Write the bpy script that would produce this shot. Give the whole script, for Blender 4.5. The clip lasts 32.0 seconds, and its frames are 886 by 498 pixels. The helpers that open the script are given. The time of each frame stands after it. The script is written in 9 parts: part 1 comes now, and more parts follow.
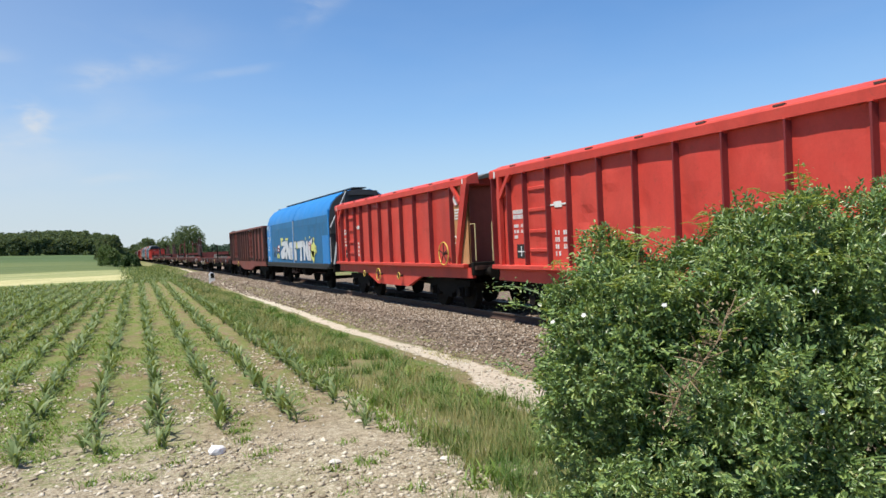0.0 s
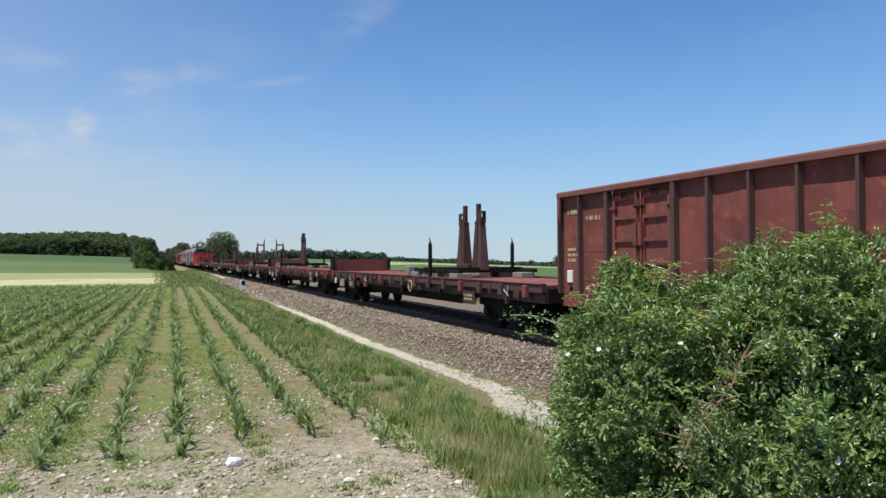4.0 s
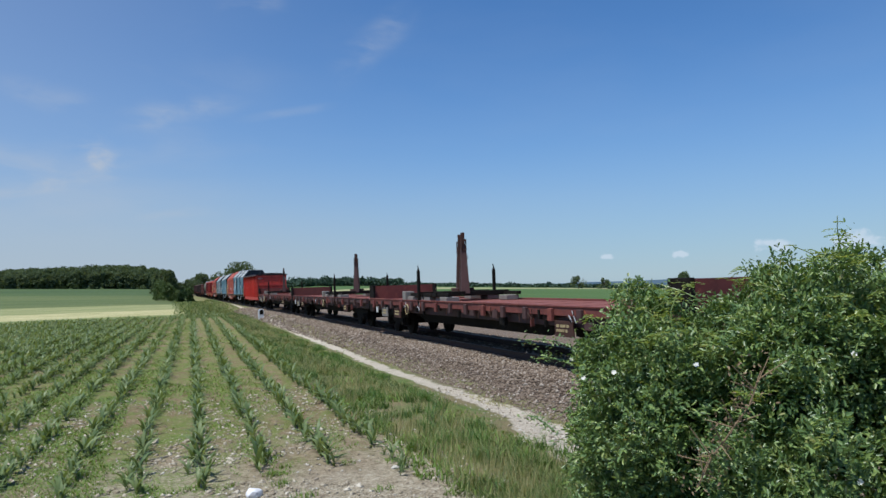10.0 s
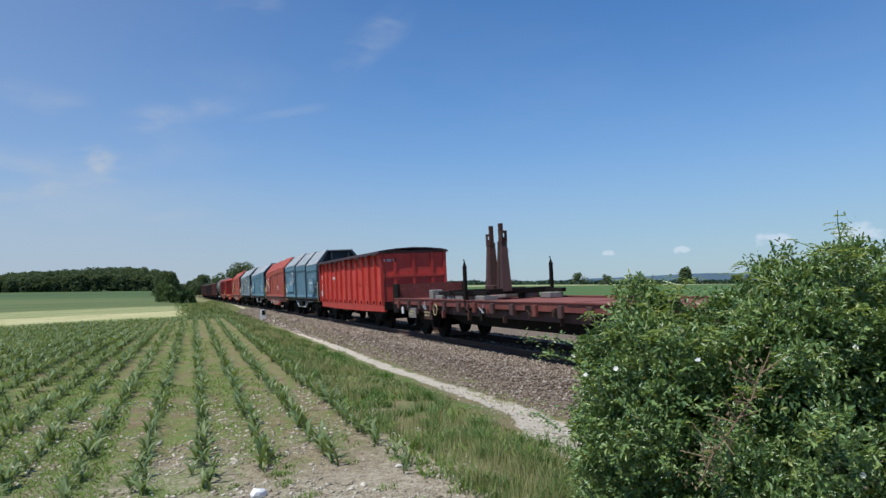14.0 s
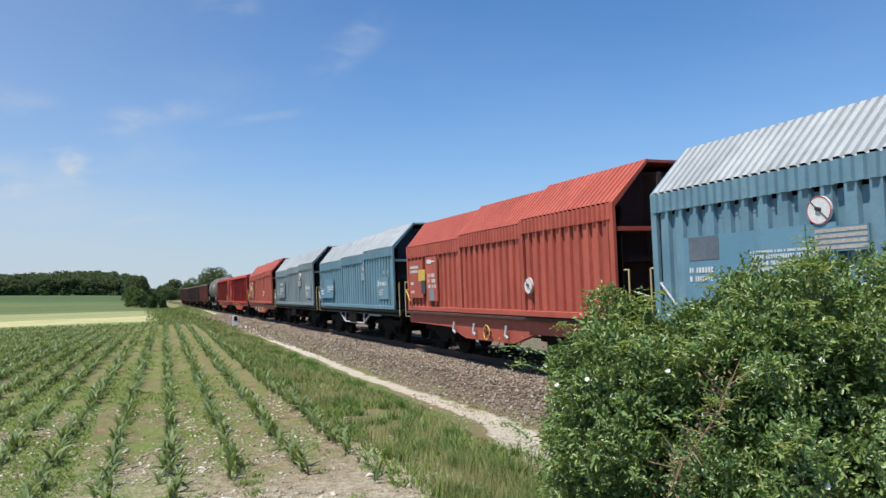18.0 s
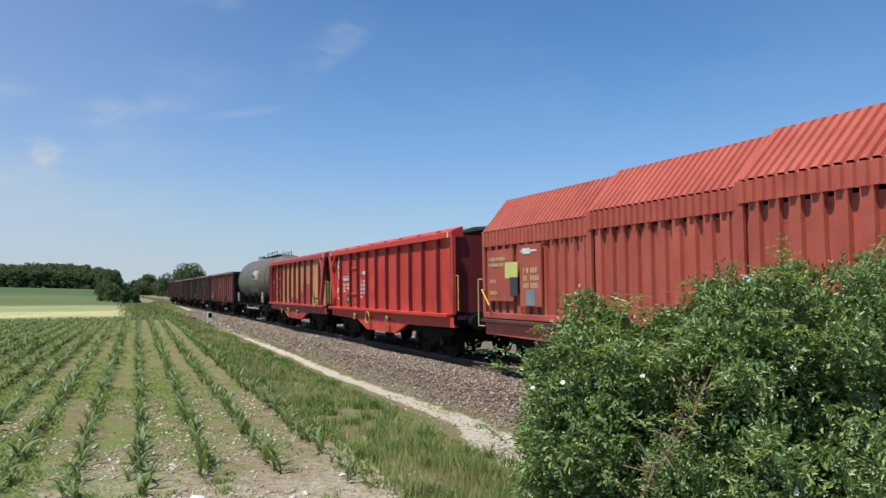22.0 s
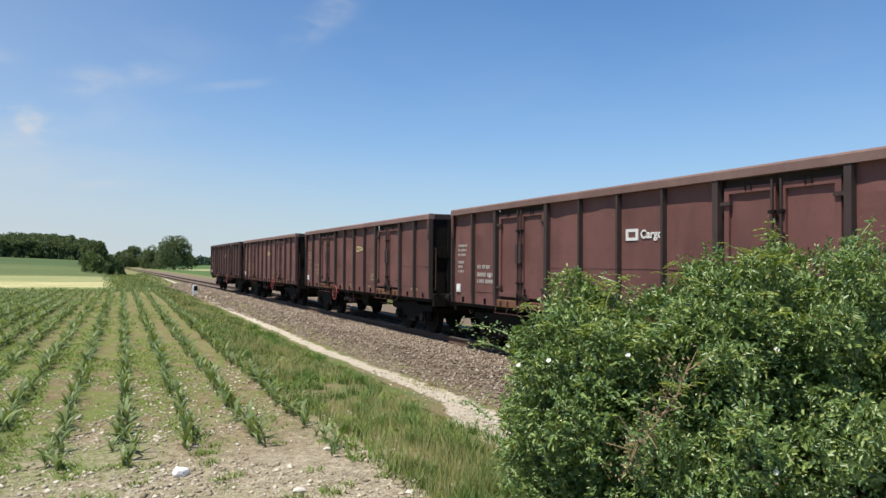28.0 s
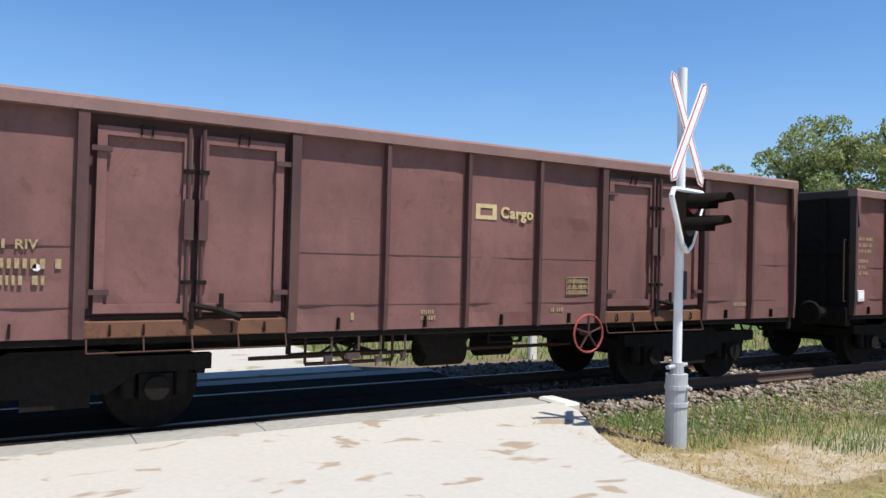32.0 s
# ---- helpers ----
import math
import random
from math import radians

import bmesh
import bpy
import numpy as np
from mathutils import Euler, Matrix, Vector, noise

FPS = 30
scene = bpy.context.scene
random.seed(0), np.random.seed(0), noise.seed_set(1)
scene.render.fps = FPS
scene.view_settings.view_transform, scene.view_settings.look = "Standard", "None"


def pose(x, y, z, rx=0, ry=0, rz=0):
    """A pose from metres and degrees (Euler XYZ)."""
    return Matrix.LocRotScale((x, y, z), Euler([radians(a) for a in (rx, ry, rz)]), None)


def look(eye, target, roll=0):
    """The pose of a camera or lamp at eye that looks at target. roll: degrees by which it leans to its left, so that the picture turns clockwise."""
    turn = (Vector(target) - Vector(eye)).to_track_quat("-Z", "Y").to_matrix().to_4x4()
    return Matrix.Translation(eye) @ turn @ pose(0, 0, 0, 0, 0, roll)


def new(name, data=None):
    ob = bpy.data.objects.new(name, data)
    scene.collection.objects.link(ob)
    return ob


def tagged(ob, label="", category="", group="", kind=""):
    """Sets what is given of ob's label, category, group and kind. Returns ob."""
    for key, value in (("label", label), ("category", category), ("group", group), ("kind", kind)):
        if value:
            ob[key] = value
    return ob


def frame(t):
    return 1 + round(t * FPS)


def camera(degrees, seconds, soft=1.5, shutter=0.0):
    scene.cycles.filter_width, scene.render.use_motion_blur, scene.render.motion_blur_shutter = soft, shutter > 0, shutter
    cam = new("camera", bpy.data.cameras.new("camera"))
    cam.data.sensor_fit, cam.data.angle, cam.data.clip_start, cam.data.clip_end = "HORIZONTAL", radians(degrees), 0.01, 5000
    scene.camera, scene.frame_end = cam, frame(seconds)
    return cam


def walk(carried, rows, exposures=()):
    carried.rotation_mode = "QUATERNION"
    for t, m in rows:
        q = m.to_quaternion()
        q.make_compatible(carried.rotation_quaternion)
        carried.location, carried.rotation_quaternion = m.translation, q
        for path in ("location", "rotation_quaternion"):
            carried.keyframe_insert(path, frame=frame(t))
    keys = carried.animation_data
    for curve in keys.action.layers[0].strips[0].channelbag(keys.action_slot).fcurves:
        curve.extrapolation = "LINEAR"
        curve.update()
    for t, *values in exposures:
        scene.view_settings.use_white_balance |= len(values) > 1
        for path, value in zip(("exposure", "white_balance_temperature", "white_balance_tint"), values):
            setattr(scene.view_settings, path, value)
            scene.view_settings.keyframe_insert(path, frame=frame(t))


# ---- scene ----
FOV = 62.0
cam = camera(FOV, 32.0, soft=1.5)
# seconds, place, yaw, pitch, roll of the hand-held camera
PATH = [
    (0, -0.073, 0.059, 1.815, -24.12, -0.57, 2.58),
    (0.5, -0.034, 0.049, 1.845, -21.73, 1.00, 1.00),
    (1, -0.003, 0.022, 1.868, -22.74, -0.01, -0.41),
    (1.5, 0.012, 0.024, 1.882, -24.66, -0.41, -1.03),
    (2, 0.009, 0.043, 1.896, -23.82, -0.09, -1.82),
    (2.5, 0.011, 0.045, 1.898, -24.09, 0.16, -1.75),
    (3, 0.008, 0.041, 1.892, -23.68, 0.25, -1.54),
    (3.5, 0.007, 0.024, 1.889, -22.63, 0.51, -0.66),
    (4, 0.002, 0.020, 1.889, -21.73, 0.64, 0.41),
    (4.5, 0.011, 0.024, 1.886, -20.81, 1.02, 0.91),
    (6.5, 0.014, -0.011, 1.901, -20.02, 1.94, 0.87),
    (7, 0.010, -0.023, 1.904, -19.93, 2.11, 0.72),
    (7.5, 0.011, -0.026, 1.905, -19.95, 2.24, 1.02),
    (8, 0.015, -0.032, 1.908, -20.01, 2.32, 1.46),
    (8.5, 0.015, -0.031, 1.909, -20.17, 2.43, 1.66),
    (9, 0.015, -0.029, 1.906, -20.29, 2.54, 1.88),
    (9.5, 0.012, -0.027, 1.904, -20.34, 2.60, 1.75),
    (10, 0.015, -0.020, 1.906, -20.41, 2.54, 1.89),
    (10.5, 0.017, -0.015, 1.904, -20.46, 2.45, 1.99),
    (11, 0.010, -0.010, 1.901, -20.48, 2.42, 1.98),
    (11.5, 0.010, -0.012, 1.900, -20.47, 2.37, 2.00),
    (12, 0.013, -0.012, 1.906, -20.45, 2.35, 2.22),
    (12.5, 0.011, -0.015, 1.903, -20.33, 2.44, 2.23),
    (13, 0.011, -0.017, 1.904, -20.29, 2.39, 2.43),
    (13.5, 0.011, -0.023, 1.902, -20.16, 2.36, 2.67),
    (14, 0.017, -0.026, 1.907, -20.28, 2.41, 2.58),
    (14.5, 0.018, -0.024, 1.910, -20.37, 2.45, 2.06),
    (16.5, 0.032, -0.010, 1.910, -20.90, 2.09, 2.00),
    (17, 0.031, -0.005, 1.906, -21.24, 2.29, 1.70),
    (17.5, 0.051, -0.004, 1.922, -21.67, 2.65, 1.81),
    (18, 0.031, -0.020, 1.915, -22.26, 2.92, 1.97),
    (18.5, 0.037, -0.023, 1.916, -22.72, 2.99, 1.91),
    (19, 0.040, -0.017, 1.917, -23.34, 3.12, 1.60),
    (19.5, 0.037, -0.020, 1.916, -23.69, 3.25, 1.41),
    (20, 0.033, -0.024, 1.916, -23.90, 3.34, 1.33),
    (20.5, 0.028, -0.028, 1.913, -24.06, 3.33, 1.21),
    (21, 0.031, -0.026, 1.910, -24.16, 3.30, 1.12),
    (21.5, 0.026, -0.019, 1.912, -24.09, 3.22, 0.99),
    (22, 0.020, -0.019, 1.909, -24.04, 3.01, 0.62),
    (22.5, 0.021, -0.024, 1.907, -24.06, 2.61, 0.15),
    (23, 0.027, -0.017, 1.906, -24.14, 2.32, -0.30),
    (23.5, 0.033, -0.027, 1.905, -24.40, 2.03, -0.01),
    (24, 0.009, -0.023, 1.899, -24.16, 1.69, 0.34),
    (24.5, -0.001, 0.007, 1.891, -23.53, 1.54, 0.43),
    (26.5, 0.024, 0.001, 1.900, -23.91, 1.55, -0.52),
    (27, 0.025, 0.003, 1.900, -24.35, 1.55, -0.48),
    (27.5, 0.025, -0.003, 1.902, -24.69, 1.46, -0.45),
    (28, 0.019, -0.003, 1.903, -25.06, 1.26, -0.44),
    (28.5, 0.028, -0.004, 1.901, -25.35, 1.06, -0.51),
    (29, 0.027, -0.004, 1.902, -25.89, 0.57, -0.40),
    (29.5, 0.030, -0.004, 1.895, -26.29, 0.10, -0.71),
    (30, 0.050, 0.006, 1.891, -27.02, -0.18, -0.96),
    (30.3, 0.126, -0.057, 1.916, -29.13, -0.18, -0.71),
    (30.45, 0.116, -0.020, 1.892, -32.48, 0.52, -1.10),
    (30.6, 0.152, 0.000, 1.900, -37.18, 0.98, -1.19),
    (30.8, 0.149, -0.059, 1.891, -45.21, 1.40, -1.35),
    (31, 0.120, -0.185, 1.862, -54.84, 1.60, -0.86),
    (31.2, 0.135, -0.262, 1.893, -64.95, 1.06, 0.05),
    (31.4, 0.175, -0.385, 1.914, -76.20, 0.28, 0.20),
    (31.5, 0.205, -0.447, 1.930, -83.42, -0.08, 0.19),
    (31.7, 0.288, -0.575, 1.930, -98.90, 0.18, -0.50),
    (31.9, 0.348, -0.668, 1.890, -113.50, 0.52, -1.00),
    (32, 0.392, -0.785, 1.828, -120.57, 0.78, -1.42),
]
EXPOSURES = [(0, 0.37, 6700, 10), (1, 0.24, 6600, 10), (2, 0.25, 6600, 10), (4, 0.15, 6400, 10), (9, -0.15, 6000, 10), (14, -0.12, 6000, 10), (18, 0.2, 6400, 10), (20, 0.15, 6350, 10), (23, 0.1, 6500, 10), (28, 0.25, 6800, 10), (30, 0.38, 7000, 10), (30.5, 0.3, 7000, 10), (31, 0.73, 7350, 10), (31.5, 0.55, 6750, 10), (32, 0.35, 6450, 10)]
walk(cam, [(t, pose(x, y, z, 90 + pitch, roll, yaw)) for t, x, y, z, yaw, pitch, roll in PATH], EXPOSURES)

# ---- light ----
SUN_DIR = Vector((-1.32, -0.42, 3.23)).normalized()
sun = new("sun", bpy.data.lights.new("sun", "SUN"))
sun.data.energy, sun.data.angle, sun.data.color = 5.4, radians(0.5), (1.0, 0.95, 0.87)
sun.matrix_world = look(SUN_DIR * 50, (0, 0, 0))
world = bpy.data.worlds.new("sky")
scene.world = world
world.use_nodes = True
wn, wl = world.node_tree.nodes, world.node_tree.links
wn.clear()
w_out, w_bg, w_sky = wn.new("ShaderNodeOutputWorld"), wn.new("ShaderNodeBackground"), wn.new("ShaderNodeTexSky")
w_sky.sky_type, w_sky.sun_disc = "NISHITA", False
w_sky.sun_elevation = math.asin(SUN_DIR.z)
w_sky.sun_rotation = math.atan2(SUN_DIR.x, SUN_DIR.y)
w_sky.air_density, w_sky.dust_density, w_sky.ozone_density, w_sky.altitude = 1.0, 0.0, 3.0, 200
w_bg.inputs["Strength"].default_value = 0.09


def world_clouds(sky):
    """Thin cirrus high up and a few small fair-weather clouds low over the fields."""
    def put(socket, value):
        if isinstance(value, bpy.types.NodeSocket):
            wl.new(value, socket)
        else:
            socket.default_value = value

    def sums(how, a, b=0.0, clamp=False):
        m = wn.new("ShaderNodeMath")
        m.operation, m.use_clamp = how, clamp
        put(m.inputs[0], a)
        put(m.inputs[1], b)
        return m.outputs[0]

    def step(v, a, b):
        m = wn.new("ShaderNodeMapRange")
        m.interpolation_type = "SMOOTHSTEP"
        put(m.inputs["Value"], v)
        m.inputs["From Min"].default_value, m.inputs["From Max"].default_value = a, b
        return m.outputs[0]

    def spread(scale, detail, stretch, turn=(0, 0, 0), distort=0.0):
        m, n = wn.new("ShaderNodeMapping"), wn.new("ShaderNodeTexNoise")
        m.inputs["Scale"].default_value, m.inputs["Rotation"].default_value = stretch, turn
        wl.new(coord.outputs["Generated"], m.inputs["Vector"])
        wl.new(m.outputs[0], n.inputs["Vector"])
        n.inputs["Scale"].default_value, n.inputs["Detail"].default_value, n.inputs["Distortion"].default_value = scale, detail, distort
        return n.outputs["Fac"]

    coord, sep = wn.new("ShaderNodeTexCoord"), wn.new("ShaderNodeSeparateXYZ")
    wl.new(coord.outputs["Generated"], sep.inputs[0])
    up = sep.outputs[2]

    def near(az, el, size):
        """One near a direction, falling to nothing."""
        a, e = radians(az), radians(el)
        d = wn.new("ShaderNodeVectorMath")
        d.operation = "DISTANCE"
        wl.new(coord.outputs["Generated"], d.inputs[0])
        d.inputs[1].default_value = (-math.sin(a) * math.cos(e), math.cos(a) * math.cos(e), math.sin(e))
        return step(d.outputs["Value"], size, size * 0.15)

    def way(az, el):
        a, e = radians(az), radians(el)
        return Vector((-math.sin(a) * math.cos(e), math.cos(a) * math.cos(e), math.sin(e)))

    def vec(how, a, b):
        m = wn.new("ShaderNodeVectorMath")
        m.operation = how
        put(m.inputs[0], a)
        put(m.inputs[1], b)
        return m

    def brush(start, end, width, soft=1.0):
        """One along a streak from one direction to another, thinning out to its sides and ends."""
        p, q = way(*start), way(*end)
        long = (q - p).normalized()
        off = vec("SUBTRACT", coord.outputs["Generated"], tuple(p)).outputs[0]
        along = vec("DOT_PRODUCT", off, tuple(long)).outputs["Value"]
        side = wn.new("ShaderNodeVectorMath")
        side.operation = "SCALE"
        side.inputs[0].default_value = tuple(long)
        put(side.inputs["Scale"], along)
        gap = vec("DISTANCE", off, side.outputs[0]).outputs["Value"]
        reach = (q - p).length
        across = step(gap, width, width * 0.1)
        ends = sums("MULTIPLY", step(along, -0.2 * reach, 0.35 * reach), step(along, 1.2 * reach, 0.65 * reach))
        return sums("MULTIPLY", across, ends)

    wisps = spread(4.0, 6, (1.0, 1.0, 3.2), (0.35, 0.2, 0.2), 0.25)
    veil = sums("MULTIPLY", step(wisps, 0.42, 0.80), step(up, 0.03, 0.12))
    veil = sums("MULTIPLY", veil, sums("ADD", near(7, 11, 0.34), 0.15, True))
    hair = spread(16.0, 7, (1.0, 1.0, 2.6), (0.45, 0.2, 0.3), 0.5)
    strand = step(hair, 0.33, 0.72)
    streaks = None
    for start, end, width, amount in (((-12.9, 16.3), (-18.4, 20.2), 0.030, 0.36), ((10.6, 14.0), (5.0, 12.9), 0.026, 0.26), ((2.6, 12.1), (-5.2, 13.9), 0.022, 0.36), ((1.8, 12.3), (-0.6, 12.7), 0.03, 0.26), ((-5.6, 12.6), (-12.0, 13.6), 0.009, 0.24),
                                      ((12.0, 6.5), (6.0, 7.9), 0.012, 0.6), ((6.0, 7.9), (2.6, 8.7), 0.014, 0.35), ((-3.9, 20.6), (-8.6, 21.1), 0.02, 0.35), ((6.5, 10.8), (3.4, 9.0), 0.028, 0.5), ((5.0, 9.9), (3.9, 9.1), 0.019, 1.1), ((4.5, 9.2), (1.5, 9.6), 0.02, 0.3), ((14.0, 9.5), (5.5, 7.9), 0.035, 0.3), ((2.0, 5.4), (-3.5, 5.8), 0.012, 0.3)):
        one = sums("MULTIPLY", brush(start, end, width), amount)
        streaks = one if streaks is None else sums("ADD", streaks, one, True)
    thin = sums("ADD", sums("MULTIPLY", veil, 0.26), sums("MULTIPLY", sums("MULTIPLY", streaks, strand), 0.62), True)
    puffs = spread(60.0, 8, (1.0, 1.0, 1.4), (0.3, 0.5, 0.2), 0.6)
    low = None
    for az, el, size in ((-33.0, 1.5, 0.013), (-38.4, 1.45, 0.015), (-44.6, 1.8, 0.030), (-49.6, 1.9, 0.036), (-52.8, 2.2, 0.038)):
        one = brush((az + size * 40, el), (az - size * 40, el), size * 0.5)
        low = one if low is None else sums("ADD", low, one, True)
    core = step(low, 0.02, 0.25)
    low = step(sums("ADD", low, sums("MULTIPLY", sums("SUBTRACT", puffs, 0.5), 2.8)), 0.30, 1.05)
    low = sums("MULTIPLY", low, sums("MULTIPLY", step(up, 0.014, 0.024), core))
    broad = sums("MULTIPLY", near(32, 14, 0.95), 0.24)
    amount = sums("ADD", thin, broad, True)
    haze = step(up, 0.34, -0.05)
    tint = wn.new("ShaderNodeMix")
    tint.data_type, tint.blend_type = "RGBA", "MULTIPLY"
    tint.inputs[0].default_value = 1.0
    wl.new(sky, tint.inputs[6])
    tint.inputs[7].default_value = (0.77, 1.11, 1.40, 1)
    pale = wn.new("ShaderNodeMix")
    pale.data_type = "RGBA"
    put(pale.inputs[0], sums("MULTIPLY", haze, 0.55))
    wl.new(tint.outputs[2], pale.inputs[6])
    pale.inputs[7].default_value = (3.9, 5.0, 6.4, 1)
    milky = wn.new("ShaderNodeMix")
    milky.data_type = "RGBA"
    put(milky.inputs[0], sums("MULTIPLY", step(up, 0.19, -0.01), sums("ADD", sums("MULTIPLY", near(14, 4, 0.9), 0.5), 0.28)))
    wl.new(pale.outputs[2], milky.inputs[6])
    milky.inputs[7].default_value = (5.3, 5.9, 6.5, 1)
    mix = wn.new("ShaderNodeMix")
    mix.data_type = "RGBA"
    put(mix.inputs[0], amount)
    wl.new(milky.outputs[2], mix.inputs[6])
    mix.inputs[7].default_value = (6.3, 6.6, 6.9, 1)
    white = wn.new("ShaderNodeMix")
    white.data_type = "RGBA"
    put(white.inputs[0], sums("MULTIPLY", low, 0.62))
    wl.new(mix.outputs[2], white.inputs[6])
    white.inputs[7].default_value = (8.2, 8.9, 9.6, 1)
    return white.outputs[2]


wl.new(world_clouds(w_sky.outputs[0]), w_bg.inputs["Color"])
wl.new(w_bg.outputs[0], w_out.inputs["Surface"])

# ---- materials ----
MATS = {}


class Nodes:
    """A small helper round one material's node tree."""

    def __init__(self, name, rough=0.7, metal=0.0):
        self.mat = bpy.data.materials.new(name)
        self.mat.use_nodes = True
        self.tree = self.mat.node_tree
        self.bsdf = self.tree.nodes["Principled BSDF"]
        self.bsdf.inputs["Roughness"].default_value = rough
        self.bsdf.inputs["Metallic"].default_value = metal
        self.coord = self.tree.nodes.new("ShaderNodeTexCoord")
        self.shift = None
        MATS[name] = self.mat

    def vary(self):
        """From here on each object has its own piece of the pattern."""
        info, add = self.node("ShaderNodeObjectInfo"), self.node("ShaderNodeVectorMath", operation="MULTIPLY_ADD")
        self.tree.links.new(info.outputs["Random"], add.inputs[0])
        add.inputs[1].default_value = (61.0, 47.0, 53.0)
        self.tree.links.new(self.coord.outputs["Object"], add.inputs[2])
        self.shift = add.outputs[0]

    def node(self, kind, **values):
        n = self.tree.nodes.new(kind)
        for key, value in values.items():
            setattr(n, key, value)
        return n

    def put(self, socket, value):
        if isinstance(value, bpy.types.NodeSocket):
            self.tree.links.new(value, socket)
        elif isinstance(value, (tuple, list)) and len(value) == 3 and socket.type == "RGBA":
            socket.default_value = (*value, 1)
        else:
            socket.default_value = value

    def noise(self, scale, detail=4.0, rough=0.6, stretch=(1, 1, 1), space="Object", distort=0.0):
        m = self.node("ShaderNodeMapping")
        m.inputs["Scale"].default_value = stretch
        if self.shift is None:
            self.tree.links.new(self.coord.outputs[space], m.inputs["Vector"])
        else:
            self.tree.links.new(self.shift, m.inputs["Vector"])
        n = self.node("ShaderNodeTexNoise")
        n.inputs["Scale"].default_value, n.inputs["Detail"].default_value = scale, detail
        n.inputs["Roughness"].default_value, n.inputs["Distortion"].default_value = rough, distort
        self.tree.links.new(m.outputs[0], n.inputs["Vector"])
        return n.outputs["Fac"]

    def ramp(self, fac, stops):
        r = self.node("ShaderNodeValToRGB")
        el = r.color_ramp.elements
        while len(el) < len(stops):
            el.new(0.5)
        for e, (p, c) in zip(el, stops):
            e.position, e.color = p, (*c, 1) if len(c) == 3 else c
        self.put(r.inputs[0], fac)
        return r.outputs[0]

    def grey(self, fac, a, b):
        return self.ramp(fac, [(a, (0, 0, 0)), (b, (1, 1, 1))])

    def mix(self, fac, a, b, how="MIX"):
        m = self.node("ShaderNodeMix", data_type="RGBA", blend_type=how)
        self.put(m.inputs[0], fac)
        self.put(m.inputs[6], a)
        self.put(m.inputs[7], b)
        return m.outputs[2]

    def math(self, how, a, b=0.0, clamp=False):
        m = self.node("ShaderNodeMath", operation=how, use_clamp=clamp)
        self.put(m.inputs[0], a)
        self.put(m.inputs[1], b)
        return m.outputs[0]

    def color(self, value):
        self.put(self.bsdf.inputs["Base Color"], value)
        return self

    def rough(self, value):
        self.put(self.bsdf.inputs["Roughness"], value)
        return self

    def bump(self, height, strength=0.4, distance=0.02):
        b = self.node("ShaderNodeBump")
        b.inputs["Strength"].default_value, b.inputs["Distance"].default_value = strength, distance
        self.put(b.inputs["Height"], height)
        self.tree.links.new(b.outputs[0], self.bsdf.inputs["Normal"])
        return self


def paint(name, base, faded, rust=(0.11, 0.045, 0.025), wear=0.5, rough=0.55, grime=0.5):
    """Weathered wagon paint: faded patches, vertical streaks of dirt, specks and edges of rust."""
    n = Nodes(name, rough)
    n.bsdf.inputs["Specular IOR Level"].default_value = 0.3
    n.vary()
    patches = n.noise(0.9, 5, 0.65, space="Object")
    streaks = n.noise(2.2, 3, 0.5, stretch=(1, 1, 0.22))
    fine = n.noise(26.0, 5, 0.7)
    info = n.node("ShaderNodeObjectInfo")
    c = n.mix(n.grey(patches, 0.35, 0.7), base, faded)
    tone = n.math("ADD", n.math("MULTIPLY", info.outputs["Random"], 0.14), 0.93)
    c = n.mix(1.0, c, tone, "MULTIPLY")
    dirt = n.math("MULTIPLY", n.grey(streaks, 0.5, 0.85), 0.8 * grime)
    c = n.mix(dirt, c, tuple(0.35 * v + 0.015 for v in base))
    smudge = n.noise(1.7, 6, 0.72, stretch=(1, 1, 0.7), distort=0.8)
    c = n.mix(n.math("MULTIPLY", n.grey(smudge, 0.5, 0.72), 0.45 * grime + 0.1), c, tuple(0.5 * v + 0.008 for v in base))
    dust = n.noise(2.6, 5, 0.7)
    c = n.mix(n.math("MULTIPLY", n.grey(dust, 0.58, 0.8), 0.35 * wear), c, tuple(0.75 * v + 0.06 for v in faded))
    spots = n.math("MULTIPLY", n.grey(n.noise(5.5, 6, 0.75, distort=0.5), 0.62 - 0.1 * wear, 0.72), min(1.0, wear + 0.2))
    c = n.mix(spots, c, rust)
    c = n.mix(n.math("MULTIPLY", n.grey(fine, 0.45, 0.75), 0.18), c, tuple(0.5 * v for v in base))
    n.color(c).rough(n.ramp(patches, [(0.3, (rough - 0.08,) * 3), (0.7, (min(1, rough + 0.15),) * 3)]))
    n.bump(n.math("ADD", n.math("MULTIPLY", patches, 1.5), n.math("MULTIPLY", fine, 0.15)), 0.25, 0.03)
    return n.mat


def grainy(name, a, b, scale=8.0, rough=0.85, bump=0.3, distance=0.02, stretch=(1, 1, 1), detail=6, metal=0.0, spec=0.3):
    n = Nodes(name, rough, metal)
    n.bsdf.inputs["Specular IOR Level"].default_value = spec
    big, small = n.noise(scale * 0.12, 4, 0.6, stretch), n.noise(scale, detail, 0.65, stretch)
    c = n.mix(n.grey(small, 0.3, 0.7), a, b)
    c = n.mix(n.math("MULTIPLY", n.grey(big, 0.4, 0.75), 0.35), c, tuple(0.65 * v for v in a))
    n.color(c)
    if bump:
        n.bump(small, bump, distance)
    return n.mat


